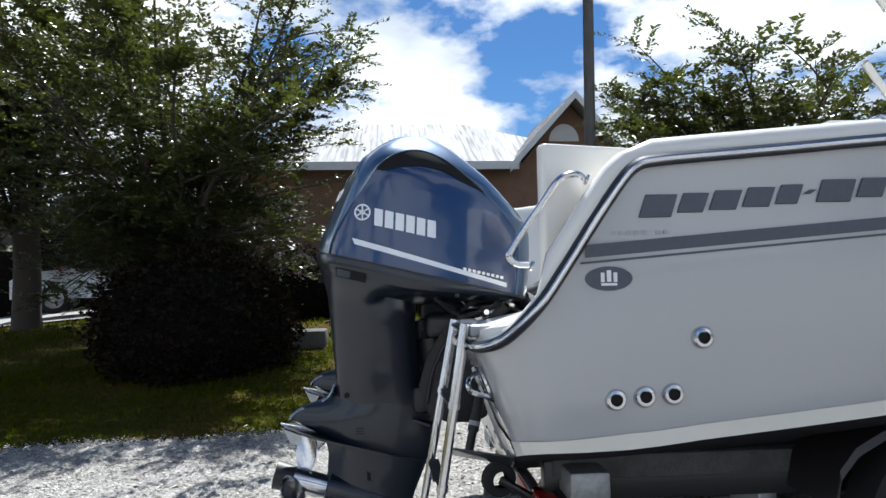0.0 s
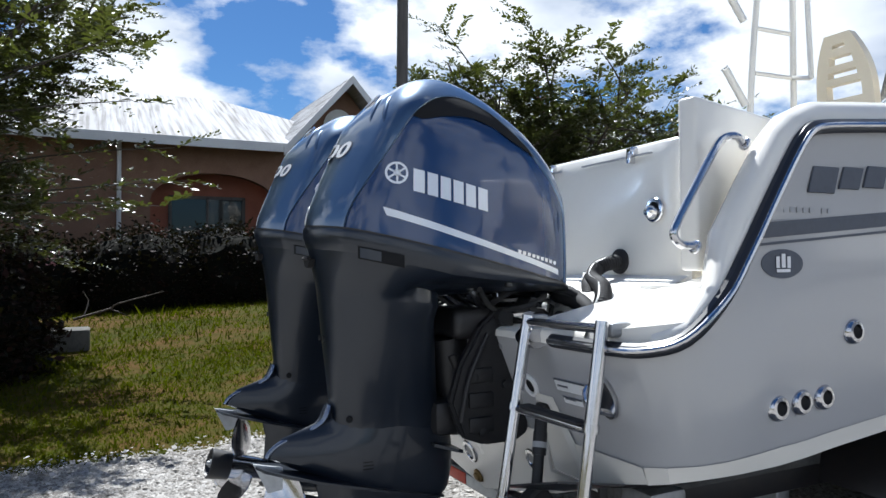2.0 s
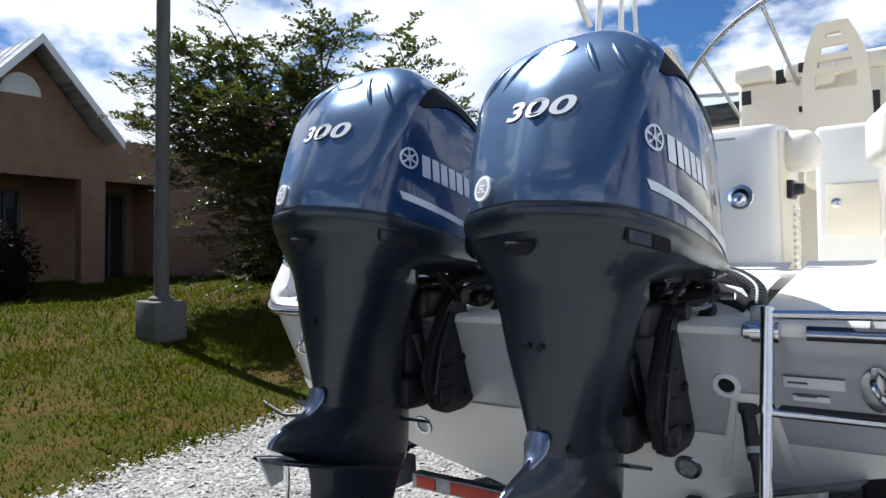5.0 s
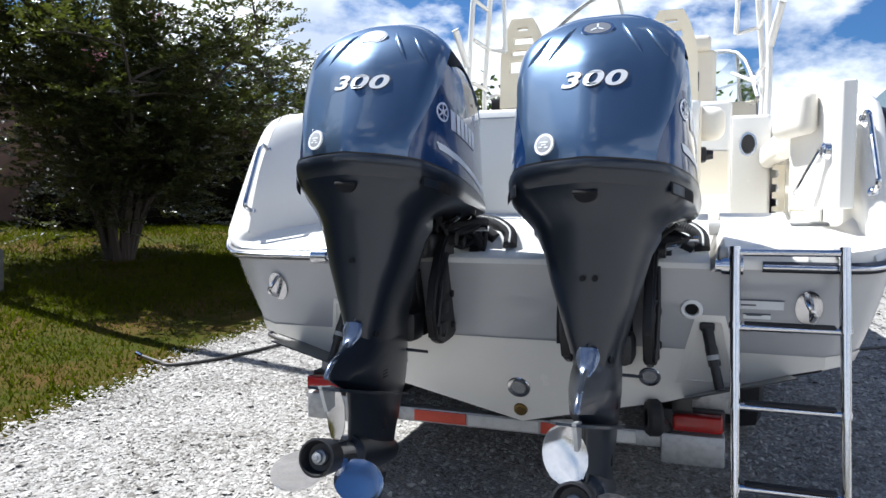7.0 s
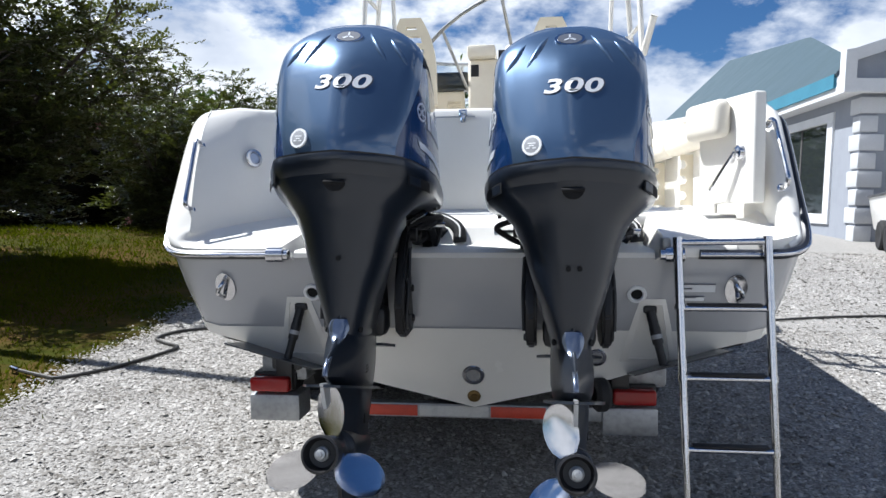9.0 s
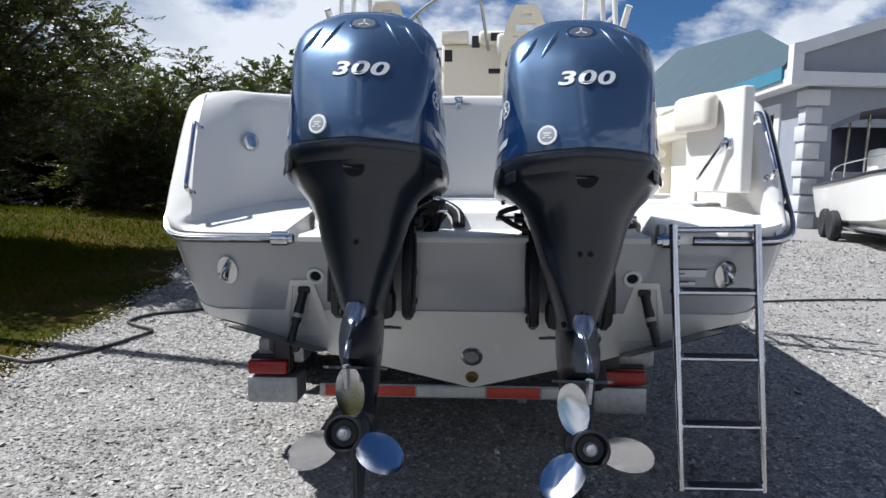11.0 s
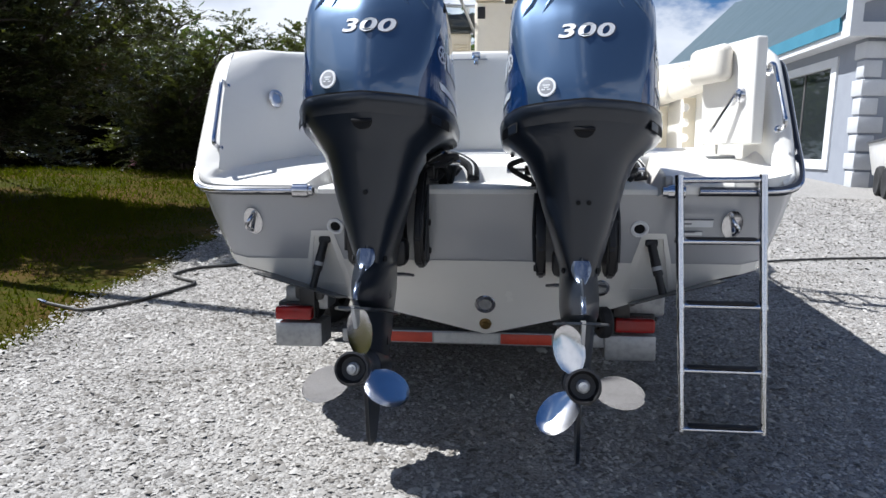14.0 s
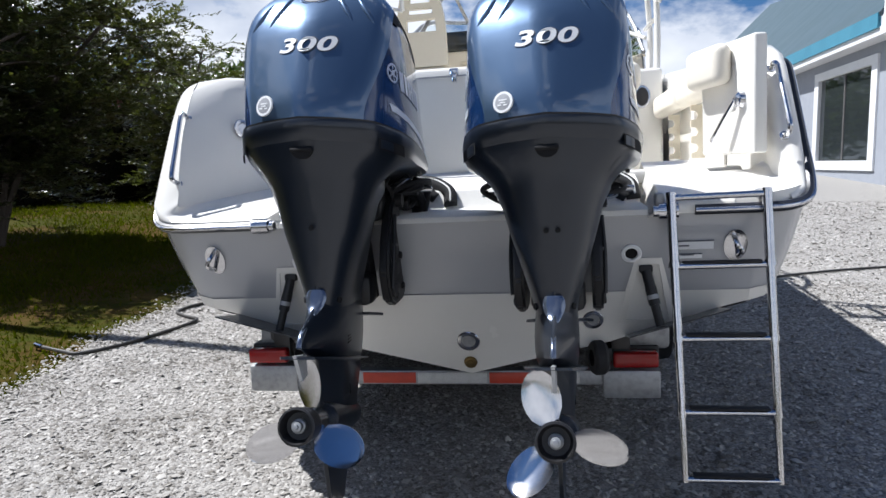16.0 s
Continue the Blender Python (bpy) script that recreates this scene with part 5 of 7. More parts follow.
    part("stern_catch", bm, M_HOLE, eng, "black half-round stern catch", smooth=False)
    for x, y, z in ((cx - 0.015, -0.773, 1.118), (cx + 0.022, -0.772, 1.118)) if cx > 0 else ((cx + 0.002, -0.773, 1.118),):
        bm = B()
        spin(bm, (x, y, z), (0, -1, 0), [(0, 0.009), (0.004, 0.009), (0.004, 0.0)], 12)
        part("plug_screw", bm, M_HOLE, eng, "black plug screw")
    for side in (-1, 1):
        bm = B()
        spin(bm, (cx + side * 0.060, -0.700, 0.862), (side, -0.5, 0), [(0, 0.011), (0.005, 0.011), (0.005, 0.0)], 12)
        part("housing_bolt", bm, M_HOLE, eng)
    # apron, spray plate and anti-ventilation plate
    bm = B()
    CASE = [(0.90, -0.752, -0.33, 0.070), (0.845, -0.757, -0.322, 0.072), (0.80, -0.825, -0.320, 0.074), (0.755, -0.90, -0.322, 0.075), (0.715, -0.938, -0.328, 0.073), (0.685, -0.945, -0.335, 0.070), (0.668, -0.88, -0.345, 0.066), (0.65, -0.80, -0.36, 0.062), (0.58, -0.785, -0.385, 0.058), (0.50, -0.79, -0.415, 0.05), (0.44, -0.80, -0.43, 0.05), (0.40, -0.80, -0.42, 0.05)]
    grid = []
    for z, yb, yf, hw in CASE:
        out = []
        for q in range(40):
            a = 2 * math.pi * q / 40
            c, s = math.cos(a), math.sin(a)
            yy = (yb + yf) / 2 + (yf - yb) / 2 * c
            sharp_stern = 1.0 if yy > -0.70 else max(0.0, 1 - ((-0.70 - yy) / max(1e-3, (-0.70 - yb)))) ** 0.8 * 0.78 + 0.18
            out.append((cx + hw * math.copysign(abs(s) ** 0.8, s) * min(1.0, sharp_stern + 0.02), yy, z - 0.255 * (yy + 0.56)))
        grid.append(out)
    # the tilt lowers the front: heights above are for the middle of the chord
    rows(bm, [[(x, y, z - 0.03) for x, y, z in r] for r in grid], closed=True, cap=True)
    case = part("gear_case_upper", bm, M_LOWER, eng, "dark grey gear case")
    bm = B()
    plate = [(-0.985, 0.008), (-0.965, 0.055), (-0.90, 0.085), (-0.80, 0.10), (-0.60, 0.092), (-0.42, 0.075), (-0.36, 0.03)]
    outl = [(cx + h, y, 0.616 - 0.265 * (y + 0.56)) for y, h in plate] + [(cx - h, y, 0.616 - 0.265 * (y + 0.56)) for y, h in reversed(plate)]
    slab(bm, outl, (0, 0.002, 0.008))
    part("anti_ventilation_plate", bm, M_LOWER, case, "flat grey anti-ventilation plate")
    bm = B()
    wing = [(-0.42, 0.09), (-0.35, 0.125), (-0.33, 0.12), (-0.335, 0.05)]
    outl = [(cx + h, y, 0.735 - 0.26 * (y + 0.36)) for y, h in wing] + [(cx - h, y, 0.735 - 0.26 * (y + 0.36)) for y, h in reversed(wing)]
    slab(bm, outl, (0, 0.002, 0.010))
    part("spray_plate", bm, M_LOWER, case)
    # bright zinc fin under the plate; stern edge has a painted-in sky highlight
    bm = B()
    slab(bm, [(cx, -0.99, 0.742), (cx, -0.90, 0.722), (cx, -0.90, 0.655), (cx, -0.945, 0.648)], (0.012, 0, 0))
    bmesh.ops.translate(bm, verts=bm.verts, vec=(-0.006, 0, 0))
    part("trim_fin", bm, M_ZINC, case, "pale zinc trim fin")
    bm = B()
    # tapered strip shaped and coloured like sunlight on the dark stern edge
    ridge = [(cx, -0.752, 0.905), (cx, -0.772, 0.86), (cx, -0.80, 0.835), (cx, -0.845, 0.815), (cx, -0.90, 0.798), (cx, -0.935, 0.775), (cx, -0.948, 0.755)]
    run = smooth_path(ridge, 3)
    g = []
    for i, p in enumerate(run):
        f = i / (len(run) - 1)
        w = 0.010 + 0.036 * max(0.0, 1 - f / 0.42) * min(1.0, 0.5 + f * 5)
        d = (run[min(i + 1, len(run) - 1)] - run[max(i - 1, 0)]).normalized()
        nrm = Vector((0, d.z, -d.y)) * (1 if d.z < 0 else -1)
        g.append([p + Vector((w * math.cos(a), 0, 0)) + nrm * (0.009 * math.sin(a)) for a in (2 * math.pi * k / 12 for k in range(12))])
    rows(bm, g, closed=True, cap=True)
    part("stern_glint", bm, M_STERN_GLINT, case, "stern ridge with a highlight in its colour")
    for side in (-1, 1):
        for k in range(3):
            bm = B()
            box(bm, (cx + side * 0.068 - 0.006, -0.66, 0.700 + k * 0.011), (cx + side * 0.068 + 0.006, -0.625, 0.704 + k * 0.011))
            part("water_slot", bm, M_HOLE, case)
        bm = B()
        slab(bm, [(cx + side * 0.052, y, z) for y, z in ((-0.615, 0.50), (-0.60, 0.50), (-0.605, 0.555), (-0.62, 0.555))], (side * 0.003, 0, 0))
        part("water_inlet", bm, M_HOLE, case, "dark water inlet")
    # bullet, skeg, propeller along the tilted shaft
    shaft = Vector((0, -0.966, 0.26)).normalized()
    hub = Vector((cx, -1.0, 0.520))
    bm = B()
    spin(bm, hub - shaft * 0.66, shaft, [(0, 0.0), (0.03, 0.025), (0.10, 0.048), (0.22, 0.062), (0.36, 0.066), (0.44, 0.064), (0.445, 0.06)], 28)
    part("gear_bullet", bm, M_LOWER, case, "grey torpedo gear housing")
    bm = B()
    sk = [(-0.78, 0.39), (-0.74, 0.16), (-0.70, 0.11), (-0.60, 0.10), (-0.47, 0.29)]
    rows(bm, [[(cx - 0.004, y, z), (cx + 0.004, y, z)] for y, z in sk] + [[(cx - 0.004, *sk[0]), (cx + 0.004, *sk[0])]])
    slab(bm, [(cx - 0.007, y, z) for y, z in sk], (0.014, 0, 0))
    part("skeg", bm, M_LOWER, case, "grey skeg fin")
    bm = B()
    spin(bm, hub - shaft * 0.215, shaft, [(0.0, 0.046), (0.04, 0.050), (0.20, 0.054), (0.215, 0.056), (0.217, 0.053), (0.20, 0.048), (0.13, 0.046), (0.13, 0.0)], 32, cap=False)
    prop = part("propeller", bm, M_STEEL, eng, "polished three-bladed stainless propeller")
    bm = B()
    spin(bm, hub - shaft * 0.07, shaft, [(0.0, 0.0545), (0.070, 0.060), (0.082, 0.060), (0.084, 0.053), (0.05, 0.042), (0.045, 0.0)], 32)
    part("exhaust_ring", bm, M_BLACK, prop, "black exhaust ring")
    bm = B()
    spin(bm, hub - shaft * 0.03, shaft, [(0.0, 0.024), (0.022, 0.023), (0.026, 0.017), (0.040, 0.016), (0.042, 0.009), (0.050, 0.008), (0.051, 0.0)], 6 * 4)
    part("hub_nut", bm, M_ALU, prop, "dull hub nut")
    side_v = Vector((1, 0, 0))
    up_v = side_v.cross(shaft).normalized() * -1
    if up_v.z < 0:
        up_v = -up_v
    for q in range(3):
        a0 = radians(blade_turn + 120 * q)
        g = []
        for ri in range(10):
            f = ri / 9
            r = 0.050 + 0.163 * math.sin(math.pi / 2 * f)
            e = (r - 0.050) / 0.163
            wid = 0.112 * math.sqrt(max(0.0, 1 - ((e - 0.47) / 0.532) ** 2)) + 0.002
            row = []
            for ci in range(11):
                c = ci / 10 - 0.5
                s_t = c * wid - hand * 0.016 * e
                rake = 0.045 * e
                camber = 0.10 * wid * (1 - (2 * c) ** 2)
                out_v = side_v * math.cos(a0) + up_v * math.sin(a0)
                tan_v = side_v * -math.sin(a0) + up_v * math.cos(a0)
                row.append(hub - shaft * (0.10 - rake + camber) + shaft * hand * s_t * (0.95 - 0.25 * e) + out_v * r + tan_v * s_t)
            g.append(row)
        bm = B()
        front = rows(bm, g)
        back = rows(bm, [[p - shaft * (0.007 * (1 - 0.75 * i / 9)) for p in r] for i, r in enumerate(g)])
        n_r, n_c = len(front), len(front[0])
        for i in range(n_r - 1):
            for j in (0, n_c - 1):
                bm.faces.new([front[i][j], front[i + 1][j], back[i + 1][j], back[i][j]])
        for j in range(n_c - 1):
            bm.faces.new([front[-1][j], front[-1][j + 1], back[-1][j + 1], back[-1][j]])
        part("blade", bm, M_STEEL, prop, sharp=60)
    # clamp bracket between leg and transom
    for side in (-1, 1):
        bm = B()
        x = cx + side * 0.145
        prof = [(-0.17, 1.19), (-0.16, 1.16), (-0.105, 0.86), (-0.10, 0.785), (-0.15, 0.757), (-0.27, 0.755), (-0.35, 0.785), (-0.395, 0.90), (-0.36, 1.02), (-0.28, 1.15), (-0.20, 1.21)]
        slab(bm, [(x - 0.02, y, z) for y, z in prof], (0.04, 0, 0))
        bmesh.ops.bevel(bm, geom=list(bm.edges), offset=0.010, segments=2, affect="EDGES")
        br = part("clamp_bracket", bm, M_BLACK, eng, "black cast clamp bracket")
        for y, z in ((-0.20, 1.08), (-0.19, 0.95), (-0.165, 0.82), (-0.28, 0.80), (-0.31, 0.98)):
            bm = B()
            spin(bm, (x + side * 0.02, y, z), (side, 0, 0), [(0, 0.016), (0.010, 0.016), (0.012, 0.008)], 6)
            part("bracket_bolt", bm, M_ALU if z > 1.0 else M_BLACK, br)
        bm = B()
        for z in (0.80, 0.88, 0.96):
            box(bm, (x + side * 0.018 - 0.006, -0.33, z), (x + side * 0.018 + 0.012, -0.24, z + 0.05), 0.006)
        tube(bm, smooth_path([(x + side * 0.026, -0.36, 0.84), (x + side * 0.03, -0.33, 0.98), (x + side * 0.024, -0.26, 1.12)], 5), 0.008, 8)
        part("bracket_rib", bm, M_BLACK, br)
    bm = B()
    tube(bm, [(cx, -0.28, 0.78), (cx, -0.33, 1.10)], 0.07, 16)
    box(bm, (cx - 0.13, -0.36, 1.10), (cx + 0.13, -0.15, 1.205), 0.03, 3)
    tube(bm, [(cx - 0.19, -0.20, 1.175), (cx + 0.19, -0.20, 1.175)], 0.028, 12)
    box(bm, (cx - 0.10, -0.42, 0.78), (cx + 0.10, -0.30, 0.90), 0.03)
    part("swivel_tube", bm, M_BLACK, eng, "black swivel bracket")
    bm = B()
    tube(bm, [(cx - 0.055, -0.23, 0.79), (cx - 0.055, -0.33, 1.05)], 0.028, 12)
    tube(bm, [(cx + 0.055, -0.23, 0.79), (cx + 0.055, -0.33, 1.05)], 0.028, 12)
    part("tilt_ram", bm, M_BLACK, eng, "black power tilt rams")
    # steering cylinder, hoses and linkages in front
    bm = B()
    tube(bm, [(cx - 0.22, -0.12, 1.215), (cx + 0.24, -0.12, 1.215)], 0.024, 14)
    st = part("steering_cylinder", bm, M_BLACK, eng, "black steering cylinder")
    bm = B()
    tube(bm, [(cx - 0.30, -0.12, 1.215), (cx + 0.30, -0.12, 1.215)], 0.011, 10)
    part("steering_rod", bm, M_STEEL, st, "bright steering rod")
    rng = random.Random(int(cx * 1000) + 5)
    for k in range(7):
        x0 = cx + rng.uniform(-0.2, 0.24)
        pts = [(x0, -0.05, 1.24 + rng.uniform(-0.03, 0.05)), (x0 + rng.uniform(-0.08, 0.1), -0.14 + rng.uniform(-0.03, 0.03), 1.17 + rng.uniform(-0.02, 0.06)),
               (x0 + rng.uniform(-0.12, 0.12), -0.22, 1.22 + rng.uniform(-0.04, 0.05)), (x0 + rng.uniform(-0.05, 0.05), -0.32, 1.27)]
        bm = B()
        tube(bm, smooth_path(pts, 6), rng.choice((0.007, 0.009, 0.012)), 8)
        part("cable", bm, M_RUBBER if k % 3 else M_STEEL, eng, "black cable" if k % 3 else "bright linkage rod")
    return eng


# each motor hangs a little differently on the transom: offset, lean and steering angle
for cx0, turn, hand, off, lean, steer in ((0.39, 113, 1, (-0.008, 0.006, -0.003), -2.4, -1.3), (-0.39, 86, -1, (-0.039, 0.006, 0.005), -1.25, 0.9)):
    one = motor(cx0, turn, hand)
    at = Vector((cx0, -0.2, 1.0))
    swing = Matrix.Translation(at + Vector(off)) @ Matrix.Rotation(radians(steer), 4, "Z") @ Matrix.Rotation(radians(lean), 4, "Y") @ Matrix.Translation(-at)
    one.matrix_basis = swing @ Matrix.Translation(one.location)

# ---- the boat trailer ----
trailer = thing("boat_trailer", (-0.13, 1.2, 0.0), "galvanised boat trailer with red lights and reflective tape", "trailer")
T0 = -0.13
for s in (-1, 1):
    x = T0 + s * 0.78
    bm = B()
    box(bm, (x - 0.04, 0.1, 0.44), (x + 0.04, 7.6, 0.60), 0.006)
    part("side_beam", bm, M_FRAME, trailer, "black painted side beam")
    bm = B()
    box(bm, (x - 0.075, 0.13, 0.53), (x + 0.075, 5.0, 0.63), 0.02)
    part("bunk", bm, M_CARPET, trailer, "worn grey carpeted bunk")
    bm = B()
    up = 0.055 if s < 0 else 0.03
    box(bm, (T0 + s * 0.70, 0.08, 0.245 + up), (T0 + s * 0.945, 0.26, 0.372 + up), 0.012)
    part("bumper_block", bm, M_ALU, trailer, "weathered aluminium bumper block")
    bm = B()
    xa, xb = sorted((T0 + s * 0.745, T0 + s * 0.935))
    box(bm, (xa, 0.06, 0.388 + up), (xb, 0.14, 0.455 + up), 0.012, 3)
    tl = part("tail_light", bm, M_RED, trailer, "red tail light")
    bm = B()
    box(bm, (xa - 0.01, 0.14, 0.376 + up), (xb + 0.01, 0.26, 0.465 + up), 0.008)
    part("light_housing", bm, M_BLACK, tl, "black light housing")
    bm = B()
    box(bm, (xa + 0.02, 0.16, 0.475), (xb + 0.06, 0.32, 0.60), 0.02)
    part("bunk_bracket", bm, M_ALU, trailer, "weathered aluminium bunk bracket")
    # wheels in pairs with a fender over them
    for yw in (1.55, 2.4):
        bm = B()
        spin(bm, (T0 + s * 1.08, yw, 0.34 + 0.0384 * yw), (s, 0, 0), [(-0.10, 0.20), (-0.105, 0.29), (-0.08, 0.335), (0.0, 0.345), (0.08, 0.335), (0.105, 0.29), (0.10, 0.20)], 36, cap=False)
        wh = part("wheel", bm, M_TIRE, trailer, "black trailer tyre")
        bm = B()
        spin(bm, (T0 + s * 1.08, yw, 0.34 + 0.0384 * yw), (s, 0, 0), [(0.0, 0.20), (0.08, 0.205), (0.095, 0.19), (0.06, 0.15), (0.07, 0.07), (0.11, 0.06), (0.115, 0.0)], 30)
        part("rim", bm, M_ALU, wh, "aluminium rim")
    bm = B()
    arc = []
    for k in range(13):
        a = math.pi * (0.02 + 0.96 * k / 12)
        arc.append((1.98 - 0.95 * math.copysign(abs(math.cos(a)) ** 0.6, math.cos(a)), 0.42 + 0.42 * math.sin(a) ** 0.55))
    x0 = T0 + s * 0.94
    rows(bm, [[(x0, y, z), (x0 + s * 0.30, y, z), (x0 + s * 0.31, y, z - 0.03)] for y, z in arc])
    part("fender", bm, M_FRAME, trailer, "rounded black fender")
bm = B()
box(bm, (T0 - 0.60, 0.10, 0.33), (T0 + 0.88, 0.16, 0.397), 0.008)
beam = part("rear_crossbeam", bm, M_ALU, trailer, "aluminium rear crossbeam")
for x0, x1, mat in ((-0.70, -0.60, M_REFLECT), (-0.52, -0.27, M_REFLECT), (-0.26, 0.06, M_TAPE_W), (0.07, 0.32, M_REFLECT), (0.33, 0.47, M_TAPE_W), (0.58, 0.74, M_ALU)):
    bm = B()
    box(bm, (x0, 0.094, 0.339), (x1, 0.101, 0.389), 0.002)
    part("reflective_strip", bm, mat, beam, "red reflective strip" if mat is M_REFLECT else "pale reflective strip")
for y in (1.0, 3.0, 5.5):
    bm = B()
    box(bm, (T0 - 0.78, y, 0.34), (T0 + 0.78, y + 0.08, 0.44), 0.008)
    part("crossbeam", bm, M_ALU, trailer)
for yw in (1.55, 2.4):
    bm = B()
    tube(bm, [(T0 - 1.0, yw, 0.36 + 0.03), (T0 + 1.0, yw, 0.36 + 0.03)], 0.035, 10)
    part("axle", bm, M_ALU, trailer)
# black guide roller on its arm under the stern
bm = B()
tube(bm, [(0.60, 0.12, 0.40), (0.58, 0.0, 0.47), (0.56, -0.06, 0.50)], 0.018, 10)
box(bm, (0.54, 0.10, 0.36), (0.66, 0.30, 0.50), 0.02)
roller = part("roller_arm", bm, M_FRAME, trailer, "black roller arm")
bm = B()
spin(bm, (0.52, -0.07, 0.50), (1, 0.25, 0), [(0.0, 0.035), (0.0, 0.062), (0.012, 0.072), (0.045, 0.072), (0.057, 0.062), (0.057, 0.035)], 24, cap=False)
part("roller", bm, M_RUBBER, roller, "black rubber guide roller")
bm = B()
tube(bm, [(T0, 7.4, 0.55), (T0, 9.0, 0.50)], 0.05, 8)
part("tongue", bm, M_ALU, trailer)
heel(trailer)


# ---- ground ----
def sheet(name, xs, ys, fz, mat, label, cat):
    verts = [(x, y, fz(x, y)) for y in ys for x in xs]
    nx = len(xs)
    faces = [(j * nx + i, j * nx + i + 1, (j + 1) * nx + i + 1, (j + 1) * nx + i) for j in range(len(ys) - 1) for i in range(nx - 1)]
    return tagged(raw(name, verts, faces, mat, smooth=True), label, cat, kind="structure")


far = [-900, -400, -200, -100, -60]
near = list(np.arange(-40, 40.1, 1.0))
sheet("ground", far + near + [60, 100, 200, 400, 900], far + near + [60, 100, 200, 400, 900], lambda x, y: ground_z(x, y) - 0.02, M_LAWN, "sunlit grassy ground with bare patches", "ground")


def edge_x(y):
    """Where the lawn meets the gravel."""
    return -2.78 - 0.14 * max(0.0, y - 0.3) - 0.07 * math.sin(y * 1.3) - 0.05 * math.sin(y * 3.7 + 1) - 0.012 * max(0, y - 2) ** 2


ys = list(np.arange(-9, 30.1, 0.25))
verts, faces = [], []
cols = 22
for y in ys:
    x0 = edge_x(y)
    for c in range(cols):
        x = x0 + (26 - x0) * (c / (cols - 1)) ** 1.6
        verts.append((x, y, ground_z(x, y) - (0.012 if c == 0 else 0.0)))
for j in range(len(ys) - 1):
    for c in range(cols - 1):
        faces.append((j * cols + c, j * cols + c + 1, (j + 1) * cols + c + 1, (j + 1) * cols + c))
drive = tagged(raw("driveway", verts, faces, M_GRAVEL, smooth=True), "pale crushed shell gravel driveway", "driveway", kind="structure")

# loose stones over the near part of the drive
rs = np.random.RandomState(4)


def stones(name, count, x_lo, x_hi, y_lo, y_hi, size, label, inside=True):
    shape = np.array([(1, 0, 0.1), (0.4, 0.95, -0.1), (-0.7, 0.7, 0.15), (-1, -0.25, -0.05), (-0.2, -1, 0.1), (0.75, -0.65, 0), (0.1, 0.05, 0.95), (0, 0, -0.9)])
    tri = np.array([(0, 1, 6), (1, 2, 6), (2, 3, 6), (3, 4, 6), (4, 5, 6), (5, 0, 6)])
    x = rs.uniform(x_lo, x_hi, count)
    y = rs.uniform(y_lo, y_hi, count)
    # the loose stones thin out towards the open drive
    x = x + np.clip(x - x_hi + 1.0, 0, 1) ** 2 * rs.uniform(0, 2.2, count)
    y = np.where((y_lo < -4) | (x > 1.2), y - np.clip(y_lo + 0.8 - y, 0, 1) ** 2 * rs.uniform(0, 2.6, count), y)
    ex = np.array([edge_x(v) for v in y])
    keep = x > ex - np.abs(rs.normal(0, 0.12, count)) + 0.05
    x, y = x[keep], y[keep]
    n = len(x)
    z = np.array([ground_z(a, b) for a, b in zip(x, y)])
    s = size * np.exp(rs.normal(0, 0.35, n))
    jit = shape[None] * (1 + rs.normal(0, 0.16, (n, 8, 3)))
    jit = jit * np.stack([np.ones(n), rs.uniform(0.55, 1, n), rs.uniform(0.28, 0.6, n)], 1)[:, None, :] * s[:, None, None]
    ang = rs.uniform(0, 2 * np.pi, n)
    tx, ty = rs.normal(0, 0.25, n), rs.normal(0, 0.25, n)
    ca, sa = np.cos(ang)[:, None], np.sin(ang)[:, None]
    px = jit[..., 0] * ca - jit[..., 1] * sa
    py = jit[..., 0] * sa + jit[..., 1] * ca
    pz = jit[..., 2] + px * tx[:, None] + py * ty[:, None]
    v = np.stack([px + x[:, None], py + y[:, None], pz + (z + s * 0.12)[:, None]], -1).reshape(-1, 3)
    f = (tri[None] + (np.arange(n) * 8)[:, None, None]).reshape(-1, 3)
    me = bpy.data.meshes.new(name)
    me.vertices.add(len(v))
    me.vertices.foreach_set("co", v.ravel())
    me.loops.add(len(f) * 3)
    me.loops.foreach_set("vertex_index", f.ravel())
    me.polygons.add(len(f))
    me.polygons.foreach_set("loop_start", np.arange(0, len(f) * 3, 3))
    me.update(calc_edges=True)
    me.validate()
    me.materials.append(M_STONE)
    return tagged(new(name, me), label, "gravel", kind="stuff")


stones("gravel_stones", 165000, -3.6, 3.2, -2.0, 4.2, 0.0092, "loose pale shell and limestone gravel on the drive")
stones("gravel_stones_near", 52000, -4.4, 1.2, -5.2, -2.0, 0.0095, "loose pale shell gravel at the drive's lawn side")
stones("gravel_stones_far", 60000, -4.2, 9.0, 4.2, 12.5, 0.013, "loose pale gravel further up the drive")


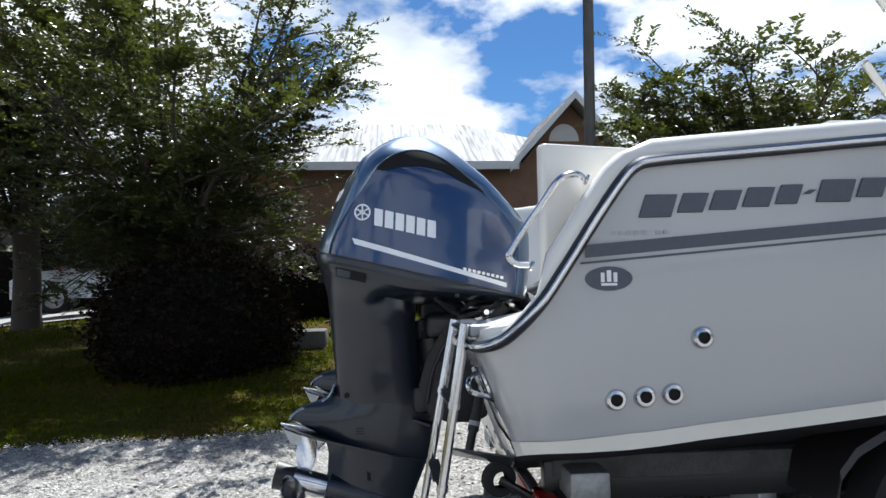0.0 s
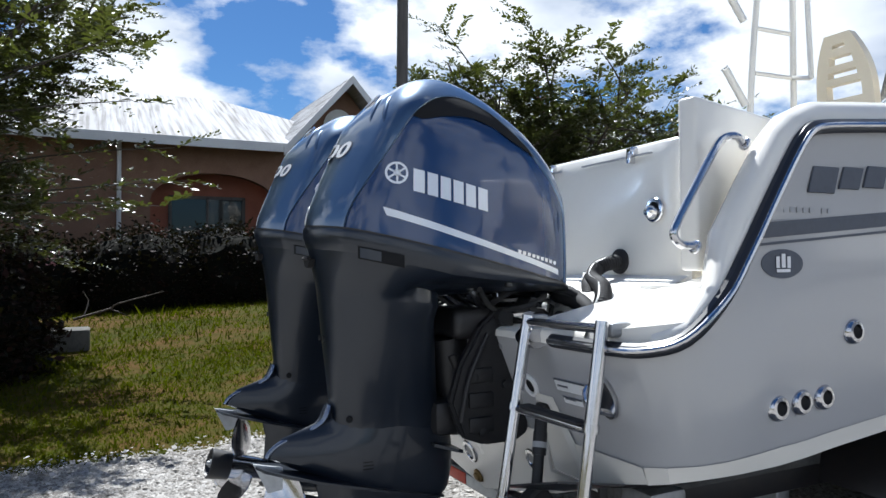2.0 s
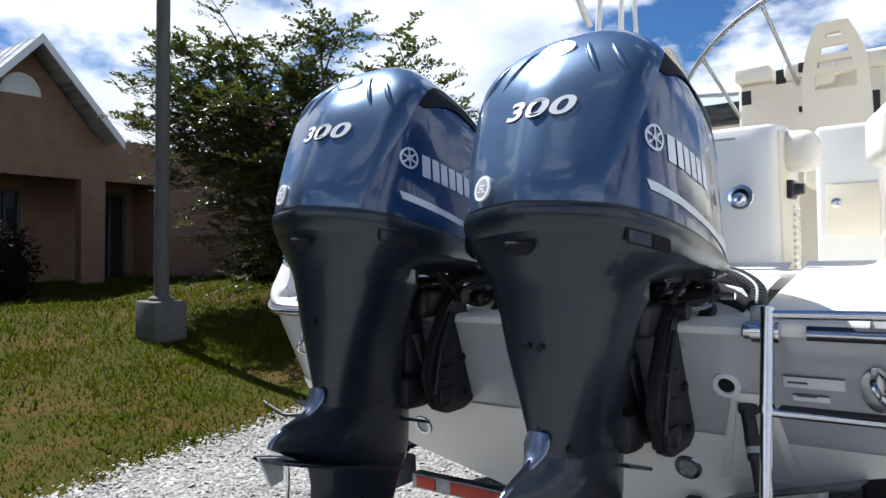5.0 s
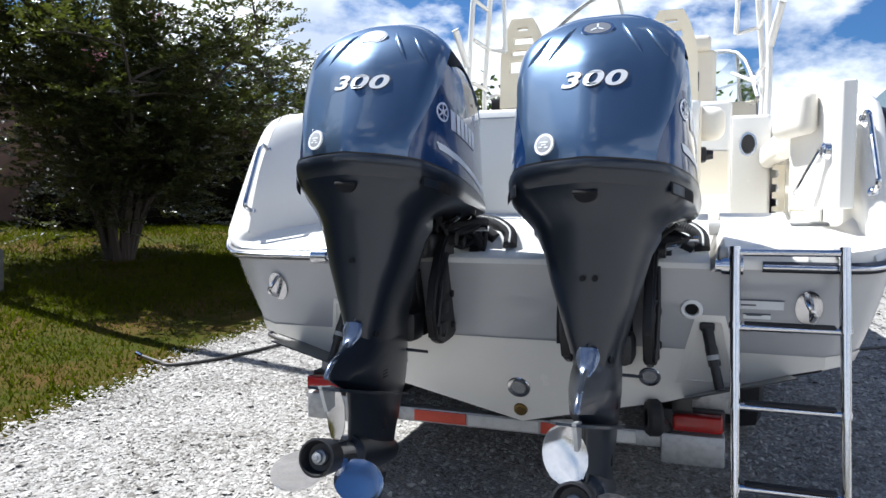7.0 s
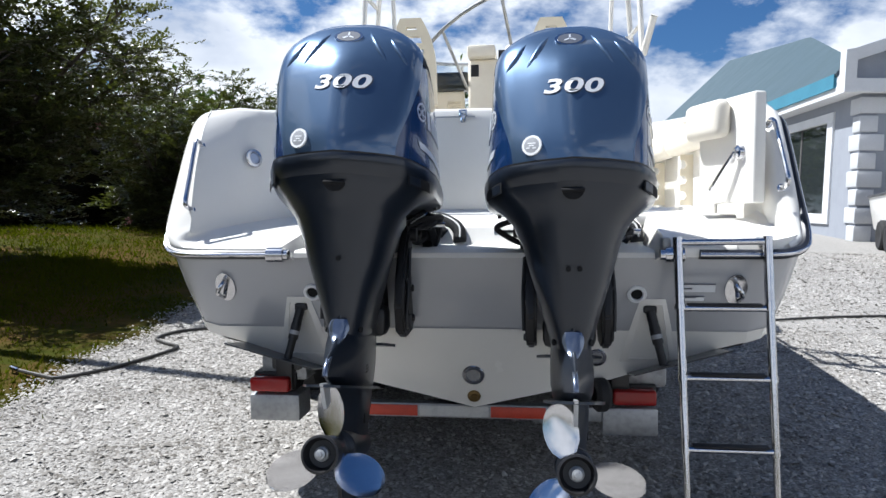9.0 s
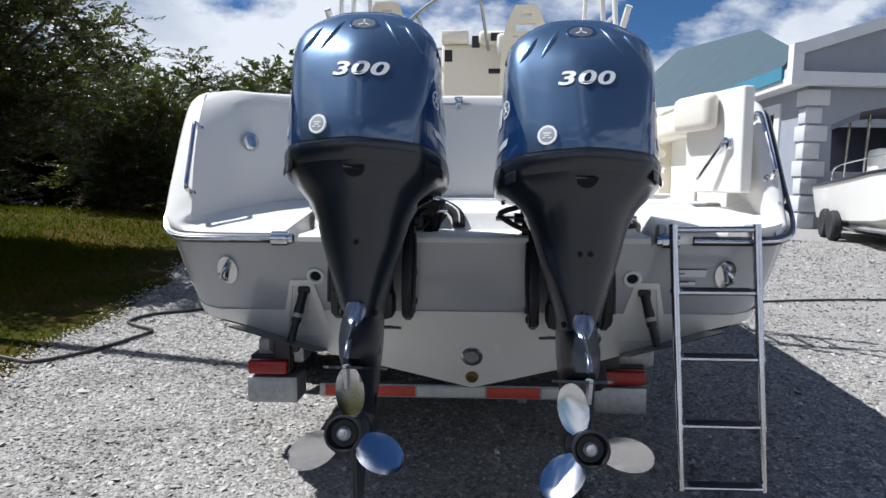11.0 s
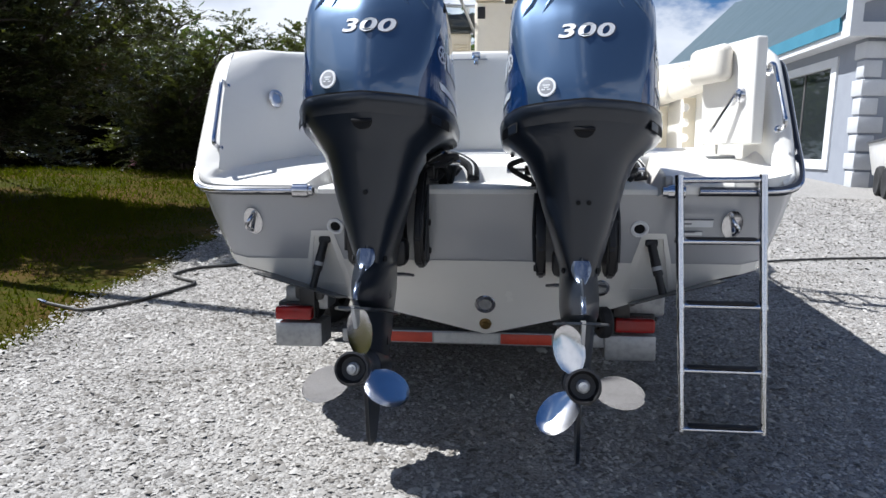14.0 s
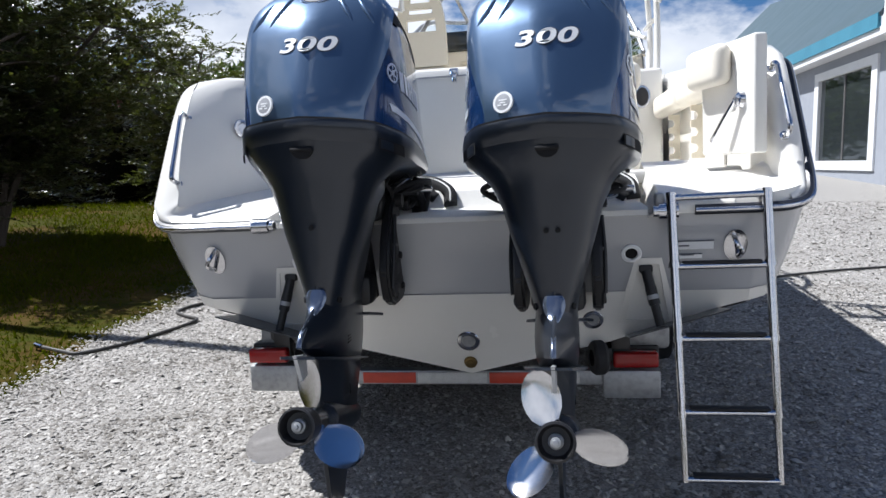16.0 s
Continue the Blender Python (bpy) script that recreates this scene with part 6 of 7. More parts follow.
def blades(name, count, x_lo, x_hi, y_lo, y_hi, tall, label, into=0.25):
    x = rs.uniform(x_lo, x_hi, count)
    y = rs.uniform(y_lo, y_hi, count)
    ex = np.array([edge_x(v) for v in y])
    thin = np.sin(x * 1.7 + 2 * np.sin(y * 0.9)) * np.sin(y * 1.3 + 1.1 * np.sin(x * 1.1))
    keep = (x < ex + rs.exponential(0.10, count) - 0.05) & (rs.uniform(-1.1, 1, count) < thin + 0.5 - 0.95 * np.exp(-np.maximum(0.0, ex - x) / 1.1)) & ~((x < -11.6) & (y < -4.8))
    x, y = x[keep], y[keep]
    n = len(x)
    z = np.array([ground_z(a, b) for a, b in zip(x, y)]) - 0.02
    h = tall * np.exp(rs.normal(0, 0.4, n))
    a = rs.uniform(0, 2 * np.pi, n)
    w = h * 0.13 + 0.003
    lx, ly = rs.normal(0, 0.5, n) * h, rs.normal(0, 0.5, n) * h
    v = np.stack([np.stack([x - w * np.cos(a), y - w * np.sin(a), z], 1), np.stack([x + w * np.cos(a), y + w * np.sin(a), z], 1), np.stack([x + lx, y + ly, z + h], 1)], 1).reshape(-1, 3)
    f = np.arange(n * 3).reshape(-1, 3)
    me = bpy.data.meshes.new(name)
    me.vertices.add(len(v))
    me.vertices.foreach_set("co", v.ravel())
    me.loops.add(n * 3)
    me.loops.foreach_set("vertex_index", f.ravel())
    me.polygons.add(n)
    me.polygons.foreach_set("loop_start", np.arange(0, n * 3, 3))
    me.update(calc_edges=True)
    me.materials.append(M_GRASS)
    return tagged(new(name, me), label, "grass", kind="stuff")


blades("grass", 110000, -6.5, -2.2, -5.5, 6.5, 0.026, "short patchy lawn grass, green and straw-coloured")
blades("grass_far", 130000, -15, -4.5, -11, 13, 0.04, "lawn grass towards the house")


# ---- plants ----
def leaves(spots, size, rng, squash=1.0):
    """Small folded leaves at the given places."""
    n = len(spots)
    p = np.array(spots)
    s = size * np.exp(rng.normal(0, 0.25, n))
    d = rng.normal(0, 1, (n, 3))
    d[:, 2] = d[:, 2] * 0.6
    d /= np.linalg.norm(d, axis=1, keepdims=True)
    o = rng.normal(0, 1, (n, 3))
    o -= d * (o * d).sum(1, keepdims=True)
    o /= np.linalg.norm(o, axis=1, keepdims=True)
    nr = np.cross(d, o)
    a = p
    b = p + d * s[:, None] * 0.5 + o * s[:, None] * 0.26 + nr * s[:, None] * 0.08
    c = p + d * s[:, None]
    e = p + d * s[:, None] * 0.5 - o * s[:, None] * 0.26 + nr * s[:, None] * 0.08
    v = np.stack([a, b, c, e], 1).reshape(-1, 3)
    f = (np.array([(0, 1, 2), (0, 2, 3)])[None] + (np.arange(n) * 4)[:, None, None]).reshape(-1, 3)
    return v, f


def leaf_mesh(name, v, f, mat, parent, label):
    base = np.array(root_of(parent).location) if parent else np.zeros(3)
    me = bpy.data.meshes.new(name)
    v = v - base
    me.vertices.add(len(v))
    me.vertices.foreach_set("co", v.ravel())
    me.loops.add(len(f) * 3)
    me.loops.foreach_set("vertex_index", f.ravel())
    me.polygons.add(len(f))
    me.polygons.foreach_set("loop_start", np.arange(0, len(f) * 3, 3))
    me.update(calc_edges=True)
    me.materials.append(mat)
    ob = new(name, me)
    if parent:
        ob.parent = parent
    if label:
        ob["label"] = label
    return ob


def crape(at, height, spread, stems, n_leaf, seed, label, flowers=0, lean=(0, 0), leaf=0.07, first=0.25, mat=None, arms=()):
    """A many-stemmed shrub tree: arching limbs with side shoots that carry flat sprays of paired leaves."""
    rng = np.random.RandomState(seed)
    at = Vector(at)
    tree = thing("crape_myrtle_tree", at, label, "tree")
    blooms, base, along, face = [], [], [], []
    bm = B()
    n_twig = max(3, n_leaf // (stems * 16 * 28))
    up = np.array([0.0, 0.0, 1.0])
    for k in range(stems):
        az = 2 * math.pi * (k + rng.uniform(-0.3, 0.3)) / stems
        reach = spread * rng.uniform(0.45, 1.0)
        top = height * rng.uniform(0.72, 1.0) * (1 - 0.25 * (reach / spread) ** 2)
        out = Vector((math.cos(az) * reach + lean[0], math.sin(az) * reach + lean[1], 0))
        pts = [at + Vector((math.cos(az) * 0.12, math.sin(az) * 0.12, -0.1))]
        for f in (0.25, 0.5, 0.75, 1.0):
            pts.append(at + out * f ** 1.4 + Vector((rng.normal(0, 0.08), rng.normal(0, 0.08), top * f ** 0.85)))
        run = smooth_path(pts, 4)
        tube(bm, run, [0.05 * (1 - 0.88 * i / (len(run) - 1)) + 0.006 for i in range(len(run))], 7)
        reach_out = [arm for i, arm in enumerate(arms) if i % stems == k]
        for j in range(16 + len(reach_out)):
            f = rng.uniform(first, 1.0)
            p = run[int(f * (len(run) - 1))]
            b_az = az + rng.normal(0, 1.1)
            ln = spread * rng.uniform(0.25, 0.62) * (1.15 - 0.55 * f)
            rise = rng.uniform(0.0, 1.25) if f > 0.5 else rng.uniform(-0.45, 0.7)
            q = [p + Vector((math.cos(b_az) * ln * t, math.sin(b_az) * ln * t, ln * (rise * t - 0.25 * t * t))) for t in (0, 0.35, 0.7, 1.0)]
            if j >= 16:
                tip = Vector(reach_out[j - 16])
                p = min(run, key=lambda v: abs(v.z - tip.z + 0.25) + (v - tip).length * 0.3)
                b_az, rise = math.atan2(tip.y - p.y, tip.x - p.x), 0.1
                q = [p.lerp(tip, t) + Vector((0, 0, 0.3 * t * (1 - t))) for t in (0, 0.35, 0.7, 1.0)]
            shoot = smooth_path(q, 3)
            tube(bm, shoot, [0.016 * (1 - 0.8 * i / (len(shoot) - 1)) for i in range(len(shoot))], 5)
            # leafy twigs along the shoot, the last one carrying its line on
            for tw in range(n_twig):
                t = 1.0 if tw == 0 else rng.uniform(0.05, 1.0) ** 0.75
                i = min(len(shoot) - 2, int(t * (len(shoot) - 1)))
                c = np.array(shoot[i].lerp(shoot[i + 1], t * (len(shoot) - 1) - i))
                t_az = b_az + (rng.normal(0, 0.25) if tw == 0 else rng.choice((-1, 1)) * rng.uniform(0.4, 1.5))
                d = np.array([math.cos(t_az), math.sin(t_az), rng.normal(0.18 + 0.25 * max(0.0, rise), 0.3)])
                d /= np.linalg.norm(d)
                length = rng.uniform(0.3, 0.68)
                m = 15
                u = (np.arange(m) + 0.5) / m
                line = c + d * (u * length)[:, None] - up * (0.16 * length * u * u)[:, None]
                side = np.cross(d, up)
                side /= np.linalg.norm(side)
                plane = np.cross(side, d)
                for sg in (-1, 1):
                    v = side * sg * 0.85 + d * 0.5 + plane * 0.12
                    base.append(line + rng.normal(0, 0.006, (m, 3)))
                    along.append(v + rng.normal(0, 0.22, (m, 3)))
                    face.append(plane + rng.normal(0, 0.35, (m, 3)))
            if flowers and rng.uniform() < flowers:
                blooms.append(shoot[-1])
    part("trunk", bm, M_BARK, tree, "grey-brown multi-stemmed trunk")
    p, d, o = np.concatenate(base), np.concatenate(along), np.concatenate(face)
    # shaded leaves deeper in the crown
    pick = slice(None, None, 3)
    mid = np.array([at.x + lean[0] * 0.5, at.y + lean[1] * 0.5, at.z + height * 0.5])
    deep = mid + (p[pick] - mid) * rng.uniform(0.2, 0.95, (len(p[pick]), 1))
    p, d, o = np.concatenate([p, deep]), np.concatenate([d, d[pick]]), np.concatenate([o, o[pick]])
    n = len(p)
    d /= np.linalg.norm(d, axis=1, keepdims=True)
    w = np.cross(d, o)
    w /= np.linalg.norm(w, axis=1, keepdims=True)
    o = np.cross(w, d)
    size = (leaf * np.exp(rng.normal(0, 0.22, n)))[:, None]
    v = np.stack([p, p + d * size * 0.45 + w * size * 0.24 + o * size * 0.06, p + d * size, p + d * size * 0.45 - w * size * 0.24 + o * size * 0.06], 1).reshape(-1, 3)
    f = (np.array([(0, 1, 2), (0, 2, 3)])[None] + (np.arange(n) * 4)[:, None, None]).reshape(-1, 3)
    leaf_mesh("crown", v, f, mat or M_LEAF, tree, "open crown of small glossy leaves in flat sprays")
    if blooms:
        sp = [(b.x + rng.normal(0, 0.04), b.y + rng.normal(0, 0.04), b.z + rng.normal(0, 0.05)) for b in blooms for _ in range(45)]
        v, f = leaves(sp, 0.035, rng)
        leaf_mesh("blossom", v, f, M_FLOWER, tree, "pink blossom cluster")
    return tree


def shrub(name, at, size, n_leaf, seed, label, mat=M_LEAF_DARK, category="shrub"):
    """A clipped shrub: an uneven core, coloured as inner shade, under a shell of leaves."""
    rng = np.random.RandomState(seed)
    at = Vector(at)
    ob = thing(name, at, label, category)
    bm = B()
    made = bmesh.ops.create_icosphere(bm, subdivisions=4, radius=1.0)["verts"]
    pts = []
    for v in made:
        k = 1 + 0.16 * noise.noise(v.co * 2.3 + Vector((seed, 0, 0))) + 0.08 * noise.noise(v.co * 6 + Vector((0, seed, 0)))
        p = v.co * k
        p.z = max(p.z, -0.55)
        v.co = at + Vector((p.x * size[0], p.y * size[1], (p.z + 0.5) * size[2] / 1.5))
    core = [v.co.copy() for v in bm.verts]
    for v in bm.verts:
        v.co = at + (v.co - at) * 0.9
    part("core", bm, M_HEDGE_SHADE, ob, "solid core coloured as the shrub's inner shade")
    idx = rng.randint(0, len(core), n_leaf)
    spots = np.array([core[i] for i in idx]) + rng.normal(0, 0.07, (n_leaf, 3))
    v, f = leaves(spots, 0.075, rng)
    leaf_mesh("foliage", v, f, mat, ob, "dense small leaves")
    return ob


crape((-7.5, -3.8, ground_z(-7.5, -3.8)), 6.2, 2.8, 18, 90000, 11, "crape myrtle with arching leafy branches beside a dark shrub", 0.03, first=0.2, lean=(0.15, 0.25), arms=[(-5.11, -0.57, 2.07), (-4.05, -1.10, 2.65), (-4.74, -1.16, 3.27), (-3.90, -0.92, 1.74), (-3.28, -1.37, 2.93), (-5.97, -0.61, 2.51)])
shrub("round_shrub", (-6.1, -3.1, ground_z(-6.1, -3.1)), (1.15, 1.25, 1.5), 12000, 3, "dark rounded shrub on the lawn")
crape((-6.8, 4.8, ground_z(-6.8, 4.8)), 4.3, 2.4, 18, 85000, 23, "wide crape myrtle with dense dark foliage beside the lamp pole", 0.03, first=0.27)
crape((-8.0, 12.8, ground_z(-8.0, 12.8)), 3.6, 3.1, 15, 78000, 31, "crape myrtle at the edge of the drive", 0.01, first=0.12)
sgz = ground_z(-10.8, -7.6)
shade = crape((-10.8, -7.6, sgz + 1.5), 6.2, 3.5, 15, 52000, 41, "taller shade tree with a thick trunk by the street", 0, leaf=0.12, first=0.15)
bm = B()
tube(bm, smooth_path([(-10.85, -7.62, sgz - 0.2), (-10.8, -7.6, sgz + 0.25), (-10.8, -7.58, sgz + 1.2), (-10.75, -7.6, sgz + 2.6)], 4), [0.36, 0.33, 0.30, 0.28, 0.265, 0.26, 0.255, 0.25, 0.245, 0.24, 0.23, 0.21, 0.18][:13], 14)
part("main_trunk", bm, M_BARK, shade, "thick grey-brown trunk")
crape((-6.8, 18.0, ground_z(-6.8, 18.0)), 3.7, 3.4, 14, 40000, 52, "bushy tree further along the drive", 0, leaf=0.11, first=0.1)
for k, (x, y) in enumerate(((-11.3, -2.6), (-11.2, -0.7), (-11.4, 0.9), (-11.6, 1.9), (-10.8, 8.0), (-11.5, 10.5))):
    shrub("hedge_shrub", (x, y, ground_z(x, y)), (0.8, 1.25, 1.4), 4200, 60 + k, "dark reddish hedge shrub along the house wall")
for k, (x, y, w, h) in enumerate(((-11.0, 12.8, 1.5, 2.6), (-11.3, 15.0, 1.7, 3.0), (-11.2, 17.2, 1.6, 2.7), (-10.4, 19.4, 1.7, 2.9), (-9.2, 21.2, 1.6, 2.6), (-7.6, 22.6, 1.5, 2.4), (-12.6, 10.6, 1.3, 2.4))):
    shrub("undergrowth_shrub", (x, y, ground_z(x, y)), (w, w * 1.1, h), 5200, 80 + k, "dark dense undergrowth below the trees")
for k, (x, y, w, h) in enumerate(((-18.6, -12.6, 1.9, 3.6), (-18.9, -9.8, 2.0, 3.9), (-18.6, -7.0, 1.9, 3.6), (-17.6, -15.0, 1.9, 3.4))):
    shrub("street_shrub", (x, y, ground_z(x, y)), (w, w * 1.1, h), 4200, 95 + k, "tall dark shrub across the pavement")
# distant woods: one ragged belt of leaf clumps
rng = np.random.RandomState(8)
spots = []
for k in range(150):
    a = rng.uniform(-1.25, 0.0)
    d = rng.uniform(38, 62)
    cx, cy = math.sin(a) * d, math.cos(a) * d
    h = rng.uniform(4.0, 8.5)
    for _ in range(11):
        q = rng.normal(0, 1, 3)
        c = np.array([cx + q[0] * 1.8, cy + q[1] * 1.8, 1 + h * 0.55 + q[2] * h * 0.2])
        spots.extend(c + rng.normal(0, 0.75, (26, 3)))
v, f = leaves(np.array(spots), 0.55, rng)
tagged(leaf_mesh("far_woods", v, f, M_LEAF_FAR, None, ""), "distant belt of dark green trees", "woods", kind="stuff")

# ---- light pole on its concrete block ----
bx, by = -6.3, 2.3
gz = ground_z(bx, by)
pole = thing("lamp_pole", (bx, by, gz), "dark round lamp pole on a weathered concrete block", "lamp pole")
bm = B()
box(bm, (bx - 0.21, by - 0.21, gz - 0.2), (bx + 0.21, by + 0.21, gz + 0.42), 0.03, 2)
part("concrete_base", bm, M_CONCRETE, pole, "square weathered concrete base")
bm = B()
tube(bm, [(bx, by, gz + 0.4), (bx, by, gz + 4.5), (bx, by, gz + 8.0)], [0.085, 0.075, 0.065], 16)
part("shaft", bm, M_POLE, pole, "dark round shaft")
bm = B()
spin(bm, (bx, by, gz + 0.42), (0, 0, 1), [(0, 0.14), (0.03, 0.14), (0.05, 0.10), (0.06, 0.085)], 16)
part("base_plate", bm, M_POLE, pole)
# small concrete splash block on the grass
bx, by = -7.0, -1.8
bm = B()
box(bm, (bx - 0.2, by - 0.32, ground_z(bx, by) - 0.05), (bx + 0.2, by + 0.32, ground_z(bx, by) + 0.22), 0.02)
tagged(part("concrete_block", bm, M_CONCRETE), "pale concrete block lying on the grass", "concrete block")
# bare fallen branch and a thin white stake near the hedge
bm = B()
gz = ground_z(-9.3, -1.72)
tube(bm, smooth_path([(-9.3, -1.72, gz + 0.02), (-9.35, -1.23, gz + 0.16), (-9.3, -1.11, gz + 0.24), (-9.2, -0.47, gz + 0.42)], 5), [0.022 - 0.001 * k for k in range(16)], 7)
tube(bm, smooth_path([(-9.35, -1.23, gz + 0.16), (-9.2, -1.06, gz + 0.10), (-9.1, -0.92, gz + 0.03)], 4), [0.014 - 0.0012 * k for k in range(9)], 6)
tube(bm, smooth_path([(-9.33, -1.57, gz + 0.08), (-9.5, -1.52, gz + 0.28), (-9.6, -1.60, gz + 0.42)], 4), [0.012 - 0.001 * k for k in range(9)], 6)
tagged(part("fallen_branch", bm, M_BARK), "bare forked branch lying on the grass", "branch")
bm = B()
gz = ground_z(-8.8, -2.42)
box(bm, (-8.82, -2.44, gz - 0.1), (-8.78, -2.40, 1.55), 0.006)
tagged(part("garden_stake", bm, M_TRIM), "thin white garden stake beside the shrub", "stake")
# garden hose across lawn and gravel
hz = lambda x, y: ground_z(x, y) + 0.018
hp = [(-3.28, 1.40), (-3.05, 1.32), (-2.9, 1.30), (-2.72, 1.55), (-2.58, 1.98), (-2.55, 2.25), (-2.72, 2.36), (-2.86, 2.50), (-2.80, 2.78), (-2.5, 3.05), (-2.1, 3.5), (-1.6, 4.0), (-1.1, 4.3)]
bm = B()
tube(bm, smooth_path([(x, y, hz(x, y)) for x, y in hp], 6), 0.014, 8)
hose = tagged(part("garden_hose", bm, M_HOSE), "dark garden hose lying across gravel and grass", "hose")
bm = B()
tube(bm, [(-3.28, 1.40, hz(-3.28, 1.4)), (-3.36, 1.43, hz(-3.36, 1.43) + 0.005)], 0.02, 10)
part("hose_nozzle", bm, M_STEEL, hose, "bright hose coupling")
bm = B()
hp2 = [(1.2, 3.4), (2.4, 4.3), (3.6, 4.9), (5.2, 5.3), (7.5, 5.6)]
tube(bm, smooth_path([(x, y, hz(x, y)) for x, y in hp2], 6), 0.013, 8)
tagged(part("drive_hose", bm, M_HOSE), "dark hose across the gravel beside the boat", "hose")


# ---- the house ----
house = thing("house", (-15, 1, 0), "tan stucco house with a white metal roof", "house")


def wall_panel(bm, x, y0, y1, z0, z1, thick=0.25):
    box(bm, (x - thick, y0, z0), (x, y1, z1))


HX = -13.5
EV = 3.55
for y0, y1, z0, z1 in ((-4.6, -1.6, 0, EV), (-1.6, -0.4, 0, EV), (2.25, 2.84, 0, EV), (4.88, 5.38, 0, EV), (6.7, 12, 0, EV), (-0.4, 2.25, 3.05, EV), (2.84, 4.88, 2.66, EV), (5.38, 6.7, 2.66, EV)):
    bm = B()
    wall_panel(bm, HX, y0, y1, z0, z1)
    part("wall", bm, M_STUCCO, house, "tan stucco wall", smooth=False)
# shaded porch behind the pillars
bm = B()
box(bm, (HX - 1.45, 2.25, 0), (HX - 1.25, 6.9, 2.72))
box(bm, (HX - 1.25, 6.7, 0), (HX - 0.25, 6.9, 2.72))
part("porch_back_wall", bm, M_STUCCO, house, "tan stucco porch wall", smooth=False)
bm = B()
box(bm, (HX - 1.45, 2.25, 2.72), (HX - 0.25, 6.9, 2.80))
part("porch_ceiling", bm, M_STUCCO, house, "tan porch ceiling", smooth=False)
# arched terracotta porch recess
bm = B()
wall_panel(bm, HX - 0.55, -0.4, 2.25, 0, 3.05)
part("porch_wall", bm, M_STUCCO_RED, house, "terracotta recess wall", smooth=False)
bm = B()
n = 14
arch = [(0.925 + 1.325 * math.cos(math.pi * k / n), 2.35 + 0.62 * math.sin(math.pi * k / n)) for k in range(n + 1)]
front = [(HX + 0.001, ya, za) for ya, za in arch] + [(HX + 0.001, arch[-1][0], 3.06), (HX + 0.001, arch[0][0], 3.06)]
slab(bm, front, (-0.25, 0, 0))
part("arch", bm, M_STUCCO, house, "tan stucco arch", smooth=False)
for y0, y1, z0, z1, xx in ((2.75, 3.55, 0.95, 2.45, HX - 1.22), (0.0, 1.65, 1.1, 2.5, HX - 0.52), (3.6, 4.2, 0.2, 2.45, HX - 1.22), (5.7, 6.5, 0.3, 2.5, HX - 1.22)):
    bm = B()
    for lo, hi in (((y0, z0), (y1, z0 + 0.07)), ((y0, z1 - 0.07), (y1, z1)), ((y0, z0), (y0 + 0.07, z1)), ((y1 - 0.07, z0), (y1, z1)), (((y0 + y1) / 2 - 0.025, z0), ((y0 + y1) / 2 + 0.025, z1))):
        box(bm, (xx - 0.06, lo[0], lo[1]), (xx + 0.03, hi[0], hi[1]))
    win = part("window", bm, M_POLE, house, "dark framed window", smooth=False)
    bm = B()
    box(bm, (xx - 0.03, y0 + 0.05, z0 + 0.05), (xx - 0.015, y1 - 0.05, z1 - 0.05))
    part("pane", bm, M_GLASS, win, "dark glass pane", smooth=False)
# gable over the porch
AP = (3.85, 5.30)
bm = B()
slab(bm, [(HX + 0.002, 2.55, EV - 0.02), (HX + 0.002, 5.2, EV - 0.02), (HX + 0.002, AP[0], AP[1] - 0.18)], (-0.25, 0, 0))
part("gable_wall", bm, M_STUCCO, house, "tan stucco gable", smooth=False)
bm = B()
vent = [(HX + 0.03, 3.70 + 0.37 * math.cos(math.pi * k / 12), 4.20 + 0.42 * math.sin(math.pi * k / 12)) for k in range(13)]
slab(bm, vent, (-0.03, 0, 0))
gv = part("gable_vent", bm, M_TRIM, house, "pale half-round gable vent", smooth=False)
for k in range(6):
    bm = B()
    z = 4.23 + k * 0.058
    w = 0.36 * math.sqrt(max(0.02, 1 - ((z - 4.20) / 0.42) ** 2)) - 0.03
    box(bm, (HX + 0.03, 3.70 - w, z), (HX + 0.045, 3.70 + w, z + 0.03))
    part("slat", bm, M_TRIM, gv)


def roof_plane(corners, name="roof", ribs=0):
    """A metal roof slope: four corners (eave a, eave b, ridge b, ridge a), with standing ribs."""
    a, b, c, d = [Vector(p) for p in corners]
    nrm = (b - a).cross(d - a).normalized()
    if nrm.z < 0:
        nrm = -nrm
    bm = B()
    slab(bm, [a, b, c, d], nrm * -0.06)
    ob = part(name, bm, M_ROOF, house, "white metal roof slope", smooth=False)
    for k in range(1, ribs):
        t = k / ribs
        p, q = a.lerp(b, t), d.lerp(c, t)
        bm = B()
        tube(bm, [p + nrm * 0.002, q + nrm * 0.002], 0.010, 4)
        part("rib", bm, M_ROOF, ob)
    return ob


EX = HX + 0.5
roof_plane([(EX, -5.2, EV + 0.1), (EX, 2.55, EV + 0.1), (-17.6, 1.6, 5.38), (-17.6, -1.6, 5.38)])
roof_plane([(HX - 0.4, 2.55, EV + 0.1), (HX - 0.4, 6.4, EV + 0.1), (-17.6, 1.6, 5.38), (-17.6, 1.6, 5.38)])
roof_plane([(EX, -5.2, EV + 0.1), (-22, -5.2, EV + 0.1), (-17.6, -1.6, 5.38), (-17.6, -1.6, 5.38)])
roof_plane([(EX + 0.05, 2.30, EV + 0.02), (-18, 2.30, EV + 0.02), (-18, AP[0], AP[1]), (EX + 0.05, AP[0], AP[1])], "gable_roof", 10)
roof_plane([(EX + 0.05, 5.45, EV - 0.08), (-18, 5.45, EV - 0.08), (-18, AP[0], AP[1]), (EX + 0.05, AP[0], AP[1])], "gable_roof", 10)
